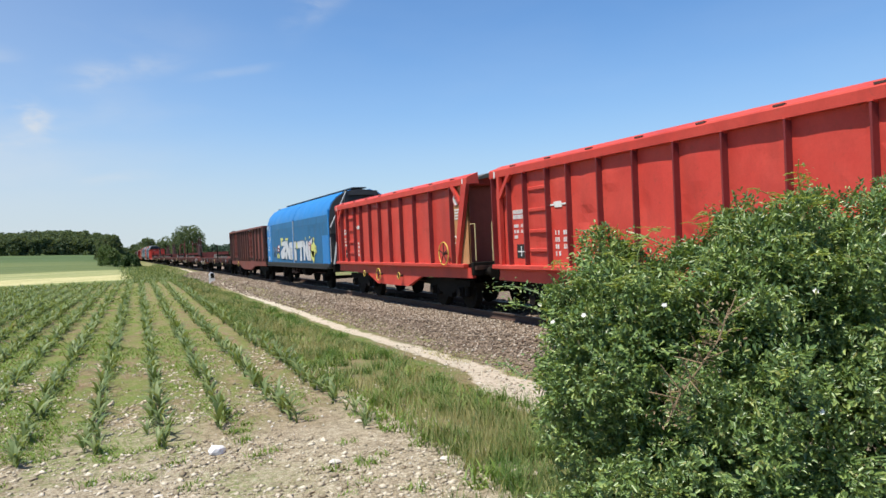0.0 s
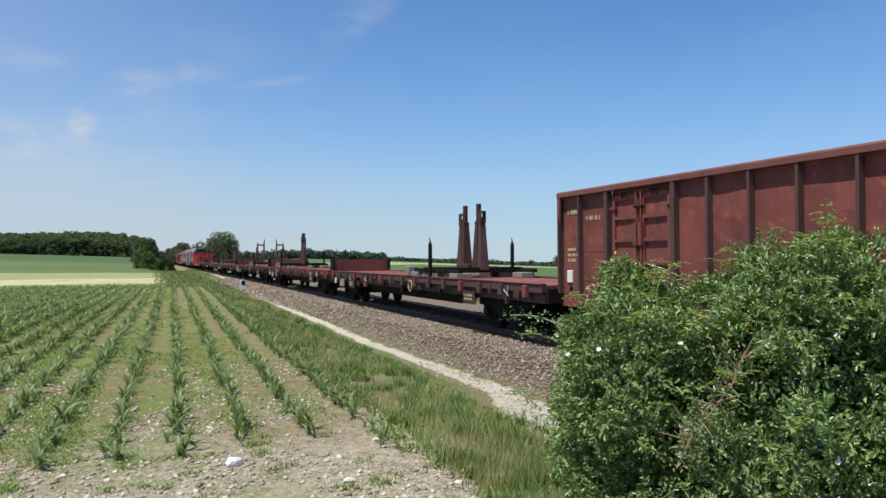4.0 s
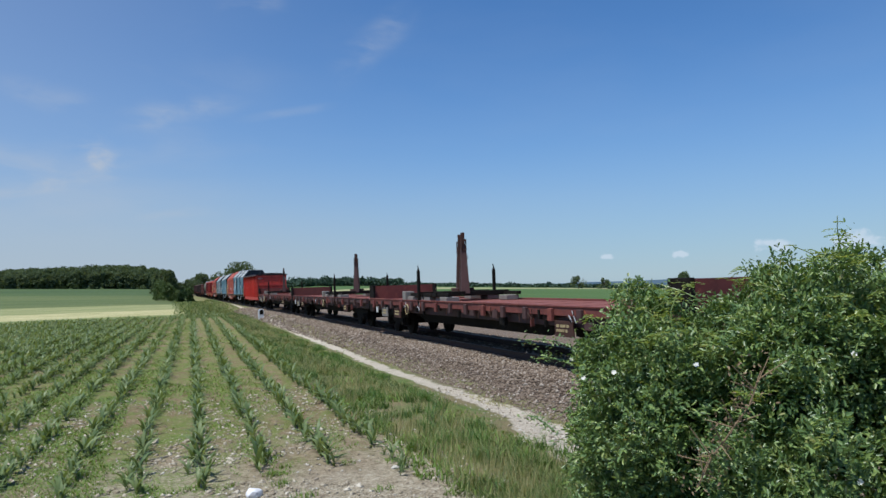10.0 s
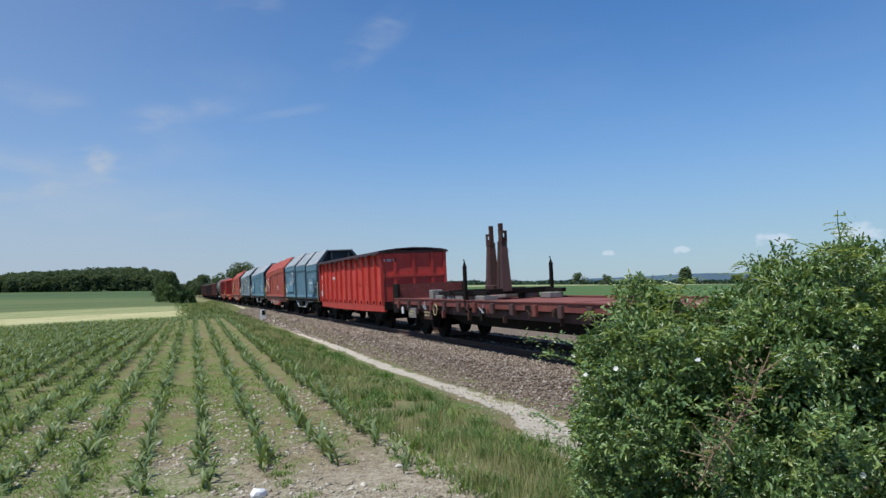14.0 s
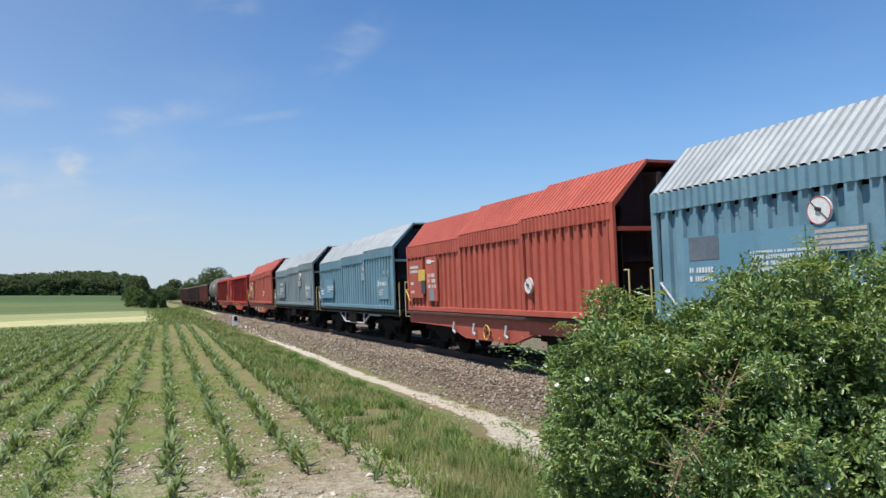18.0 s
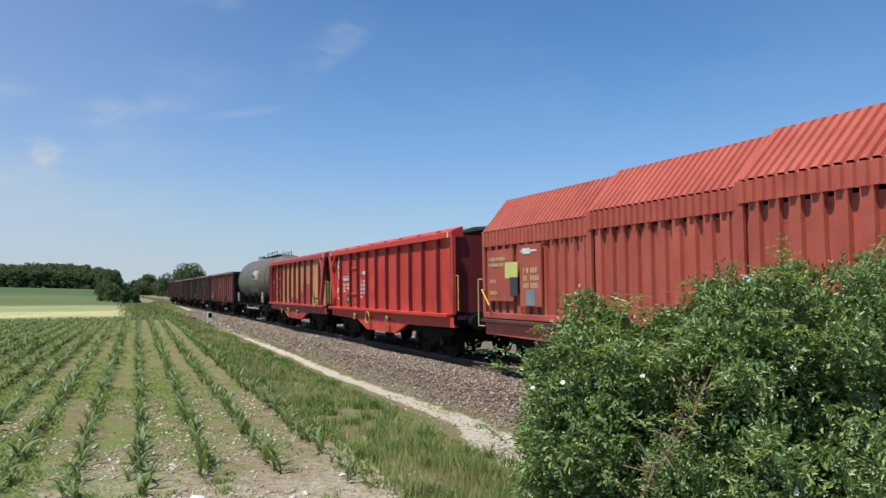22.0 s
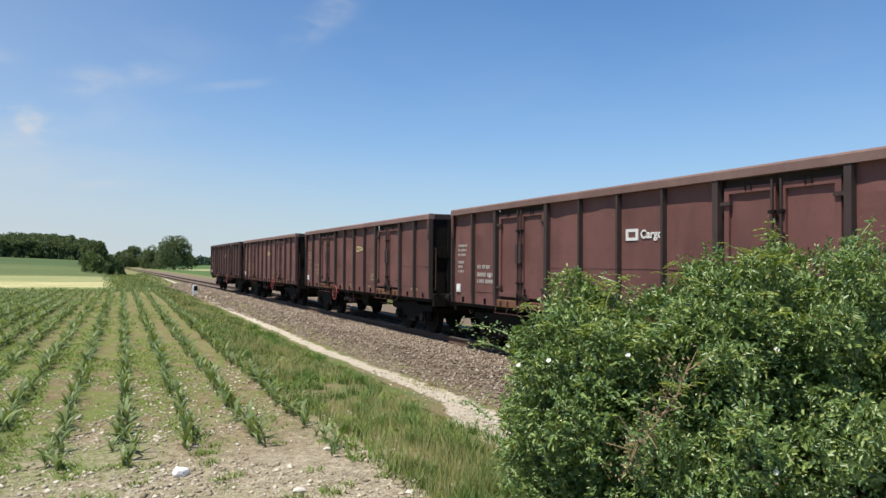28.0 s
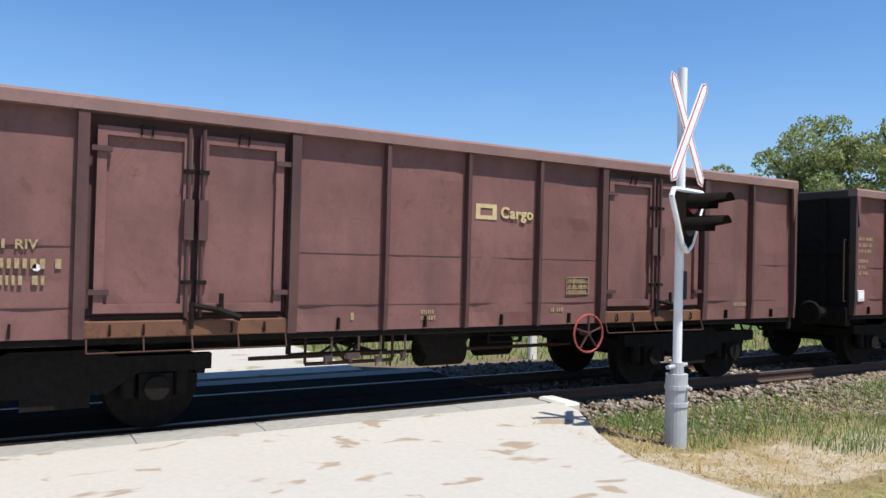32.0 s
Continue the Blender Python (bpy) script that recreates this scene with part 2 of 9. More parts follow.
def leafy(name, stops, trans=0.25, rough=0.5, spec=0.4, big=0.6, big_amount=0.5):
    """Leaves: each piece its own tone, thin enough to let some light through."""
    n = Nodes(name, rough)
    n.bsdf.inputs["Specular IOR Level"].default_value = spec
    geo = n.node("ShaderNodeNewGeometry")
    c = n.ramp(geo.outputs["Random Per Island"], stops)
    patch = n.grey(n.noise(big, 3, 0.6), 0.35, 0.7)
    c = n.mix(n.math("MULTIPLY", patch, big_amount), c, n.mix(1.0, c, (0.72, 0.8, 0.62), "MULTIPLY"))
    n.color(c)
    t = n.node("ShaderNodeBsdfTranslucent")
    n.put(t.inputs["Color"], n.mix(1.0, c, (1.5, 1.35, 0.6), "MULTIPLY"))
    m = n.node("ShaderNodeMixShader")
    m.inputs[0].default_value = trans
    n.tree.links.new(n.bsdf.outputs[0], m.inputs[1])
    n.tree.links.new(t.outputs[0], m.inputs[2])
    n.tree.links.new(m.outputs[0], n.tree.nodes["Material Output"].inputs["Surface"])
    return n.mat


M_RED = paint("red_paint", (0.51, 0.047, 0.033), (0.59, 0.078, 0.055), wear=0.3, grime=0.5)
M_RED_COOL = paint("cool_red_paint", (0.50, 0.046, 0.032), (0.58, 0.076, 0.052), wear=0.25, grime=0.5)
M_CRIMSON = paint("crimson_paint", (0.37, 0.043, 0.042), (0.44, 0.07, 0.064), wear=0.35, grime=0.6)
# red darkened to maroon for the shaded faces of posts and ends
M_SHADED_RED = paint("dark_maroon_paint", (0.15, 0.018, 0.020), (0.20, 0.032, 0.032), wear=0.3, grime=0.6)
M_NUMBERGREEN = paint("dark_grey_green_panel", (0.135, 0.172, 0.175), (0.17, 0.21, 0.21), wear=0.05, grime=0.4)
# navy of the van's walkway; on hood ends it paints their shade
M_NAVY_AND_SHADE = paint("dark_navy_paint", (0.045, 0.062, 0.082), (0.07, 0.09, 0.11), wear=0.2, grime=0.6)
M_PANELBLUE = paint("repainted_blue_panel", (0.11, 0.23, 0.31), (0.14, 0.27, 0.35), wear=0.05, grime=0.3)
M_RED_DULL = paint("red_hood_paint", (0.38, 0.080, 0.052), (0.47, 0.115, 0.078), wear=0.25, grime=0.45)
M_BLUE = paint("bright_blue_paint", (0.010, 0.175, 0.48), (0.022, 0.215, 0.53), wear=0.05, grime=0.3, rough=0.4)
M_BLUE_DIRTY = paint("dirty_blue_paint", (0.014, 0.112, 0.25), (0.030, 0.140, 0.27), wear=0.12, grime=0.6, rough=0.6)
M_STEELBLUE = paint("grey_blue_paint", (0.118, 0.222, 0.28), (0.17, 0.285, 0.34), wear=0.15, grime=0.5)
M_SOOTY_RED = paint("sooty_red_brown_paint", (0.132, 0.058, 0.050), (0.175, 0.080, 0.070), wear=0.4, grime=0.6, rough=0.66)
M_GREYBLUE = paint("blue_grey_paint", (0.185, 0.228, 0.246), (0.24, 0.282, 0.30), wear=0.15, grime=0.5)
M_ROOFGREY = paint("pale_grey_roof", (0.35, 0.375, 0.38), (0.44, 0.46, 0.46), wear=0.15, grime=0.5)
M_BROWN = paint("brown_red_paint", (0.135, 0.048, 0.04), (0.18, 0.07, 0.06), wear=0.35, grime=0.55, rough=0.65)
M_BROWN_DARK = paint("dark_brown_paint", (0.070, 0.036, 0.033), (0.10, 0.054, 0.049), wear=0.4, grime=0.7, rough=0.7)
M_BROWN_RED = paint("russet_paint", (0.20, 0.066, 0.052), (0.25, 0.09, 0.074), wear=0.4, grime=0.5, rough=0.62)
M_OLDBROWN = paint("old_russet_paint", (0.145, 0.043, 0.036), (0.21, 0.062, 0.048), (0.33, 0.10, 0.055), wear=0.7, grime=0.9, rough=0.7)
M_PURPLE = paint("purplish_brown_paint", (0.148, 0.069, 0.061), (0.20, 0.099, 0.088), wear=0.5, grime=0.75, rough=0.62)
# dark brown that holds the shade of wagon ends, and soot on posts
M_SOOT_AND_SHADE = paint("sooty_end_paint", (0.042, 0.030, 0.028), (0.062, 0.044, 0.040), wear=0.4, grime=0.6, rough=0.75)
M_OCHRE = paint("ochre_threshold_paint", (0.175, 0.082, 0.042), (0.125, 0.058, 0.038), (0.045, 0.024, 0.018), wear=0.75, grime=0.9, rough=0.8)
M_PURPLE_DARK = paint("dark_purplish_paint", (0.068, 0.036, 0.035), (0.105, 0.052, 0.048), wear=0.5, grime=0.6, rough=0.66)
M_DUSTY = paint("dusty_rim_paint", (0.185, 0.110, 0.098), (0.24, 0.150, 0.134), wear=0.35, grime=0.35, rough=0.75)
M_DUSTY_DARK = paint("dusty_dark_rim_paint", (0.17, 0.10, 0.085), (0.23, 0.15, 0.13), wear=0.4, grime=0.4, rough=0.75)
M_TAN = paint("tan_primer", (0.46, 0.22, 0.094), (0.54, 0.285, 0.135), wear=0.3, grime=0.65)
# sooty running gear; also painted where recesses are only in shade
M_DARK = grainy("sooty_steel", (0.008, 0.007, 0.006), (0.019, 0.015, 0.012), 14, 0.85, 0.2, spec=0.12)
M_RUSTDARK = grainy("rusty_steel", (0.075, 0.032, 0.022), (0.045, 0.024, 0.02), 9, 0.85, 0.3)
M_STEEL = grainy("worn_bare_steel", (0.30, 0.28, 0.26), (0.18, 0.165, 0.15), 20, 0.5, 0.1, metal=0.8)
M_RAILSIDE = grainy("rail_rust", (0.09, 0.05, 0.035), (0.06, 0.038, 0.03), 20, 0.8, 0.2)
M_TANK = paint("grey_tank_paint", (0.115, 0.102, 0.080), (0.150, 0.134, 0.108), (0.06, 0.05, 0.04), wear=0.25, grime=0.5, rough=0.5)
M_DECK = grainy("deck_planks", (0.25, 0.085, 0.065), (0.16, 0.064, 0.052), 7, 0.9, 0.3, stretch=(0.4, 4, 1))
M_WHITE = grainy("white_marking", (0.72, 0.72, 0.70), (0.55, 0.55, 0.53), 18, 0.7, 0)
M_CREAM = grainy("cream_marking", (0.56, 0.46, 0.24), (0.42, 0.33, 0.17), 14, 0.7, 0)
M_FADED = grainy("faded_cream_marking", (0.42, 0.33, 0.18), (0.22, 0.15, 0.09), 30, 0.75, 0)
M_FADED_WHITE = grainy("faded_white_marking", (0.50, 0.47, 0.43), (0.28, 0.25, 0.23), 30, 0.75, 0)
M_SILVER = grainy("silver_spray", (0.60, 0.61, 0.63), (0.44, 0.46, 0.50), 6, 0.5, 0)
M_SPRAYDARK = grainy("dark_spray", (0.10, 0.125, 0.155), (0.15, 0.175, 0.20), 10, 0.6, 0)
M_ENDGREY = paint("dark_grey_end_paint", (0.040, 0.042, 0.046), (0.065, 0.067, 0.072), wear=0.25, grime=0.6, rough=0.6)
M_TAR = grainy("tarred_sheet", (0.062, 0.040, 0.042), (0.030, 0.022, 0.024), 5, 0.8, 0.4, 0.03)
M_LIME = grainy("lime_spray", (0.62, 0.62, 0.20), (0.52, 0.54, 0.16), 6, 0.6, 0)
M_YELLOW = grainy("yellow_enamel", (0.70, 0.50, 0.10), (0.5, 0.33, 0.06), 12, 0.5, 0.1)
M_BLACKPAINT = grainy("black_paint", (0.02, 0.02, 0.022), (0.035, 0.033, 0.03), 12, 0.55, 0.1)
M_WHEELRED = grainy("faded_red_enamel", (0.40, 0.075, 0.06), (0.28, 0.05, 0.045), 12, 0.6, 0.1)
M_SIGNRED = grainy("sign_red", (0.50, 0.03, 0.03), (0.42, 0.03, 0.03), 9, 0.5, 0)
M_SIGNWHITE = grainy("sign_white", (0.82, 0.82, 0.82), (0.74, 0.74, 0.74), 9, 0.45, 0)
M_GALV = grainy("grey_pole_paint", (0.36, 0.38, 0.40), (0.46, 0.47, 0.48), 9, 0.5, 0.1)
M_CONCRETE = grainy("pale_concrete", (0.60, 0.57, 0.51), (0.47, 0.45, 0.40), 5, 0.9, 0.3, 0.01)
M_KERB = grainy("grey_concrete", (0.33, 0.32, 0.29), (0.25, 0.24, 0.22), 9, 0.9, 0.4, 0.01)
M_RUBBER = grainy("black_rubber", (0.011, 0.009, 0.008), (0.018, 0.015, 0.013), 20, 0.95, 0.3, spec=0.03)
M_SLEEPER = grainy("sleeper_concrete", (0.20, 0.18, 0.16), (0.13, 0.12, 0.11), 9, 0.9, 0.3)
M_BARK = grainy("bark", (0.10, 0.075, 0.055), (0.06, 0.045, 0.035), 18, 0.95, 0.5, stretch=(3, 3, 0.5))
M_BLOCK = grainy("weathered_timber", (0.27, 0.25, 0.22), (0.15, 0.135, 0.12), 8, 0.9, 0.3, stretch=(4, 0.5, 4))
M_GLASSRED = grainy("red_lens", (0.30, 0.01, 0.01), (0.24, 0.01, 0.01), 20, 0.2, 0)

M_BUSH = leafy("rose_leaves", [(0.0, (0.070, 0.125, 0.046)), (0.4, (0.140, 0.225, 0.078)), (0.75, (0.215, 0.305, 0.098)), (0.96, (0.30, 0.375, 0.12)), (1.0, (0.33, 0.30, 0.13))], 0.24, 0.38, 0.55, big=2.2, big_amount=0.8)
M_YOUNG = leafy("young_rose_leaves", [(0.0, (0.13, 0.20, 0.055)), (0.5, (0.22, 0.30, 0.085)), (1.0, (0.34, 0.37, 0.12))], 0.33, 0.42, 0.5, big=2.2, big_amount=0.5)
M_CORN = leafy("maize_leaves", [(0.0, (0.10, 0.155, 0.058)), (0.6, (0.165, 0.225, 0.09)), (1.0, (0.25, 0.30, 0.13))], 0.3, 0.5, 0.34, big=0.05)
M_GRASS = leafy("grass_blades", [(0.0, (0.062, 0.112, 0.036)), (0.5, (0.132, 0.186, 0.062)), (0.78, (0.205, 0.26, 0.08)), (1.0, (0.42, 0.38, 0.18))], 0.25, 0.55, 0.3, big=1.1, big_amount=0.9)
M_WEED = leafy("low_weeds", [(0.0, (0.10, 0.175, 0.03)), (1.0, (0.20, 0.285, 0.055))], 0.2, 0.55, 0.3, big=0.4)
M_LUSH = leafy("lush_grass_blades", [(0.0, (0.062, 0.125, 0.030)), (0.6, (0.11, 0.20, 0.045)), (1.0, (0.18, 0.275, 0.07))], 0.3, 0.5, 0.3, big=1.1, big_amount=0.7)
M_LITTER = leafy("leaf_litter", [(0.0, (0.16, 0.09, 0.04)), (0.6, (0.34, 0.22, 0.10)), (1.0, (0.50, 0.38, 0.20))], 0.1, 0.8, 0.1)
M_STALK = leafy("pale_grass_stalks", [(0.0, (0.26, 0.27, 0.11)), (1.0, (0.44, 0.39, 0.20))], 0.2, 0.7, 0.2)
M_STRAW = leafy("dry_grass", [(0.0, (0.36, 0.26, 0.12)), (1.0, (0.49, 0.38, 0.20))], 0.2, 0.7, 0.2)
M_TREE = leafy("tree_leaves", [(0.0, (0.06, 0.10, 0.03)), (0.6, (0.10, 0.15, 0.045)), (1.0, (0.14, 0.19, 0.06))], 0.2, 0.55, 0.3, big=0.12, big_amount=0.7)
M_TREE_DARK = leafy("dark_tree_leaves", [(0.0, (0.018, 0.04, 0.012)), (0.6, (0.03, 0.065, 0.016)), (1.0, (0.05, 0.09, 0.022))], 0.15, 0.55, 0.3, big=0.1)
# distance haze is mixed into these paler, bluer leaf greens
M_WOOD = leafy("wood_leaves", [(0.0, (0.085, 0.118, 0.070)), (0.6, (0.108, 0.145, 0.080)), (1.0, (0.135, 0.172, 0.095))], 0.35, 0.75, 0.06, big=0.03)
M_LOCUST = leafy("locust_leaves", [(0.0, (0.16, 0.19, 0.10)), (0.6, (0.23, 0.27, 0.145)), (1.0, (0.33, 0.37, 0.21))], 0.4, 0.5, 0.35, big=0.3)
# haze blue is put into the hills' own colour
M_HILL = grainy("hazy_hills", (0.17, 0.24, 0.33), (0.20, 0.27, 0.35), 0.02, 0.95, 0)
M_SKYLINE = leafy("distant_tree_leaves", [(0.0, (0.045, 0.075, 0.055)), (1.0, (0.07, 0.11, 0.075))], 0.1, 0.7, 0.1)
M_PETAL = leafy("white_petals", [(0.0, (0.8, 0.78, 0.74)), (1.0, (0.85, 0.82, 0.8))], 0.3, 0.6, 0.2)
M_GREYTWIG = grainy("grey_stalks", (0.42, 0.37, 0.30), (0.30, 0.26, 0.21), 20, 0.9, 0.1)
M_TWIG = grainy("dry_twigs", (0.26, 0.19, 0.11), (0.17, 0.12, 0.07), 20, 0.9, 0.2)


def stony(name, stops, rough=0.9):
    """Loose stones, each with its own tone."""
    n = Nodes(name, rough)
    n.bsdf.inputs["Specular IOR Level"].default_value = 0.25
    geo = n.node("ShaderNodeNewGeometry")
    c = n.ramp(geo.outputs["Random Per Island"], stops)
    fine = n.noise(60, 4, 0.7)
    n.color(n.mix(n.math("MULTIPLY", n.grey(fine, 0.35, 0.7), 0.3), c, tuple(0.5 * v for v in stops[0][1])))
    n.bump(fine, 0.3, 0.005)
    return n.mat


M_BALLAST = stony("ballast_stone", [(0.0, (0.10, 0.072, 0.052)), (0.5, (0.215, 0.165, 0.122)), (0.85, (0.31, 0.25, 0.19)), (1.0, (0.45, 0.40, 0.33))])
M_CLOD = stony("soil_clods", [(0.0, (0.22, 0.18, 0.12)), (0.5, (0.40, 0.345, 0.25)), (1.0, (0.66, 0.60, 0.48))])
M_PEBBLE = stony("pale_pebbles", [(0.0, (0.22, 0.18, 0.13)), (0.6, (0.42, 0.37, 0.29)), (0.9, (0.54, 0.50, 0.42)), (1.0, (0.68, 0.65, 0.59))])


# ---- mesh helpers ----
def link_mesh(name, verts, faces, material, parent=None, smooth=False):
    me = bpy.data.meshes.new(name)
    me.from_pydata([tuple(v) for v in verts], [], [tuple(f) for f in faces])
    me.materials.append(material)
    if smooth:
        me.polygons.foreach_set("use_smooth", [True] * len(me.polygons))
    ob = new(name, me)
    ob.parent = parent
    return ob


def quick_mesh(name, co, loops, per_face, material, parent=None, smooth=False):
    """A mesh from numpy arrays: co (n, 3), loops flat, per_face corners each."""
    me = bpy.data.meshes.new(name)
    n_faces = len(loops) // per_face
    me.vertices.add(len(co))
    me.vertices.foreach_set("co", np.ascontiguousarray(co, dtype=np.float32).ravel())
    me.loops.add(len(loops))
    me.loops.foreach_set("vertex_index", np.ascontiguousarray(loops, dtype=np.int32).ravel())
    me.polygons.add(n_faces)
    me.polygons.foreach_set("loop_start", np.arange(n_faces, dtype=np.int32) * per_face)
    me.polygons.foreach_set("loop_total", np.full(n_faces, per_face, dtype=np.int32))
    if smooth:
        me.polygons.foreach_set("use_smooth", np.ones(n_faces, dtype=bool))
    me.update(calc_edges=True)
    me.materials.append(material)
    ob = new(name, me)
    ob.parent = parent
    return ob


def part(name, bm, material, parent, label="", smooth=False):
    me = bpy.data.meshes.new(name)
    bm.normal_update()
    bm.to_mesh(me)
    bm.free()
    me.materials.append(material)
    if smooth:
        me.polygons.foreach_set("use_smooth", [True] * len(me.polygons))
        me.set_sharp_from_angle(angle=radians(35))
    ob = new(name, me)
    ob.parent = parent
    if label:
        tagged(ob, label)
    return ob


def same(name, other, parent, m=None, label=""):
    """Another object on the same mesh."""
    ob = new(name, other.data)
    ob.parent = parent
    ob.matrix_basis = m if m is not None else other.matrix_basis.copy()
    if label:
        tagged(ob, label)
    return ob


def hexa(bm, corners):
    """A box from its 8 corners: the lower four round, then the upper four."""
    v = [bm.verts.new(c) for c in corners]
    for f in ((3, 2, 1, 0), (4, 5, 6, 7), (0, 1, 5, 4), (1, 2, 6, 5), (2, 3, 7, 6), (3, 0, 4, 7)):
        bm.faces.new([v[i] for i in f])
    return v


def box(bm, x0, x1, y0, y1, z0, z1):
    return hexa(bm, [(x0, y0, z0), (x1, y0, z0), (x1, y1, z0), (x0, y1, z0), (x0, y0, z1), (x1, y0, z1), (x1, y1, z1), (x0, y1, z1)])


def soft_box(x0, x1, y0, y1, z0, z1, r=0.012):
    bm = bmesh.new()
    box(bm, min(x0, x1), max(x0, x1), min(y0, y1), max(y0, y1), min(z0, z1), max(z0, z1))
    bmesh.ops.bevel(bm, geom=bm.edges[:], offset=r, segments=1, affect="EDGES")
    return bm


def boxes(*rows):
    bm = bmesh.new()
    for r in rows:
        box(bm, *r)
    return bm


def rod(bm, a, b, r, n=8, r2=None):
    """A round bar from a to b."""
    a, b = Vector(a), Vector(b)
    q = (b - a).to_track_quat("Z", "Y")
    r2 = r if r2 is None else r2
    rings = []
    for p, rad in ((a, r), (b, r2)):
        rings.append([bm.verts.new(p + q @ Vector((rad * math.cos(2 * math.pi * i / n), rad * math.sin(2 * math.pi * i / n), 0))) for i in range(n)])
    for i in range(n):
        bm.faces.new((rings[0][i], rings[0][(i + 1) % n], rings[1][(i + 1) % n], rings[1][i]))
    bm.faces.new(rings[0][::-1])
    bm.faces.new(rings[1])


def rods(*rows, n=8):
    bm = bmesh.new()
    for a, b, r in rows:
        rod(bm, a, b, r, n)
    return bm


def prism(bm, outline, axis, a, b):
    """An outline of (u, v) pairs pushed along an axis from a to b; axis y: (u, v) = (x, z); axis x: (u, v) = (y, z)."""
    put = (lambda u, v, w: (u, w, v)) if axis == "y" else (lambda u, v, w: (w, u, v)) if axis == "x" else (lambda u, v, w: (u, v, w))
    lo = [bm.verts.new(put(u, v, a)) for u, v in outline]
    hi = [bm.verts.new(put(u, v, b)) for u, v in outline]
    n = len(outline)
    for i in range(n):
        bm.faces.new((lo[i], lo[(i + 1) % n], hi[(i + 1) % n], hi[i]))
    bm.faces.new(lo[::-1])
    bm.faces.new(hi)
    bmesh.ops.recalc_face_normals(bm, faces=bm.faces[:])


def pushed(outline, axis, a, b):
    bm = bmesh.new()
    prism(bm, outline, axis, a, b)
    return bm


def ring(bm, centre, r, tube, normal="x", n=20, k=6):
    """A torus."""
    rows = []
    for i in range(n):
        a = 2 * math.pi * i / n
        row = []
        for j in range(k):
            b = 2 * math.pi * j / k
            rad, off = r + tube * math.cos(b), tube * math.sin(b)
            p = (off, rad * math.cos(a), rad * math.sin(a)) if normal == "x" else (rad * math.cos(a), off, rad * math.sin(a)) if normal == "y" else (rad * math.cos(a), rad * math.sin(a), off)
            row.append(bm.verts.new(Vector(centre) + Vector(p)))
        rows.append(row)
    for i in range(n):
        for j in range(k):
            bm.faces.new((rows[i][j], rows[(i + 1) % n][j], rows[(i + 1) % n][(j + 1) % k], rows[i][(j + 1) % k]))


def disc(bm, x0, x1, cy, cz, r, n=20):
    """A flat round plate across x."""
    rod(bm, (x0, cy, cz), (x1, cy, cz), r, n)


def lettering(words, size, m, material, parent, name="lettering", label="", deep=0.004):
    """Words as a thin raised mesh at the pose m: text runs along local x, up is local y."""
    cu = bpy.data.curves.new(name, "FONT")
    cu.body, cu.size, cu.extrude, cu.resolution_u = words, size, deep, 3
    cu.offset, cu.space_character = 0.028 * size, 1.08
    tmp = bpy.data.objects.new("tmp", cu)
    scene.collection.objects.link(tmp)
    me = bpy.data.meshes.new_from_object(tmp)
    bpy.data.objects.remove(tmp)
    me.materials.clear()
    me.materials.append(material)
    me.transform(m)
    ob = new(name, me)
    ob.parent = parent
    if label:
        tagged(ob, label)
    return ob


def side_text(y, z, x=-1.34):
    """The pose of words on a wagon's side that faces -x, starting at y (towards +y is to the left) and z."""
    return Matrix.Translation((x, y, z)) @ Matrix(((0, 0, -1, 0), (-1, 0, 0, 0), (0, 1, 0, 0), (0, 0, 0, 1)))


def text_lines(y, z, lines, rng, h=0.07, gap=0.05, x=-1.34):
    """Bars that stand for lines of small writing that cannot be read; y is where each line starts, lines run to -y."""
    rows = []
    for k, length in enumerate(lines):
        at, end = y, y - length
        while at > end + 0.02:
            w = min(rng.uniform(0.25, 0.6) * h, at - end)
            rows.append((at - w, at, z - k * (h + gap), z - k * (h + gap) + h))
            at -= w + (0.3 * h if rng.random() < 0.82 else 0.9 * h)
    return rows

# ---- the setting ----
XC = 9.367  # middle of the track; rails run along y, rail tops at z = 0
ROW_TILT = 0.027  # the maize rows and the path draw slowly nearer to the track


def ease(v, a, b):
    u = min(1.0, max(0.0, (v - a) / (b - a)))
    return u * u * (3 - 2 * u)


def road_height(x):
    return 0.2 * ease(x, 8.0, 0.5) - 0.012


def ground_height(x, y):
    field = -0.43 + 0.05 * math.sin(0.21 * x + 0.4) * math.sin(0.16 * y)
    field += 0.0125 * max(0.0, y - 90) * ease(x, 12, -10) * ease(-y, 1200, -900)
    field += 0.036 * min(max(0.0, -x), 400) * ease(y, 70, 250)
    if x > 16:
        field += -0.040 * (min(x, 2200) - 16) * ease(x, 16, 40) + 0.01105 * min(max(0.0, y - 40), 1800) * ease(x, 25, 150)
    d = abs(x - XC)
    bed = -0.19 if d < 2.0 else -0.19 - 0.34 * ease(d, 2.0, 3.3)
    z = bed if d < 3.3 else (-0.53 + (field + 0.53) * ease(d, 3.3, 5.2))
    near = ease(y, 5.8, 2.6) * ease(y, -16, -9)
    if near > 0:
        level = road_height(x) - 0.03 if x < XC else -0.05
        level = level if d > 2.0 else -0.2
        south = ease(y, -5.6, -7.4)
        level += south * (-0.12)
        z += (level - z) * near * ease(x, -30, -6) * ease(-x, -26, -15)
    return z


def spaced(a, b, step, far, n):
    inner = list(np.arange(a, b + 1e-6, step))
    lo = [a - (abs(far) - abs(a)) * (k / n) ** 3 for k in range(n, 0, -1)]
    hi = [b + (abs(far) - abs(b)) * (k / n) ** 3 for k in range(1, n + 1)]
    return lo + inner + hi


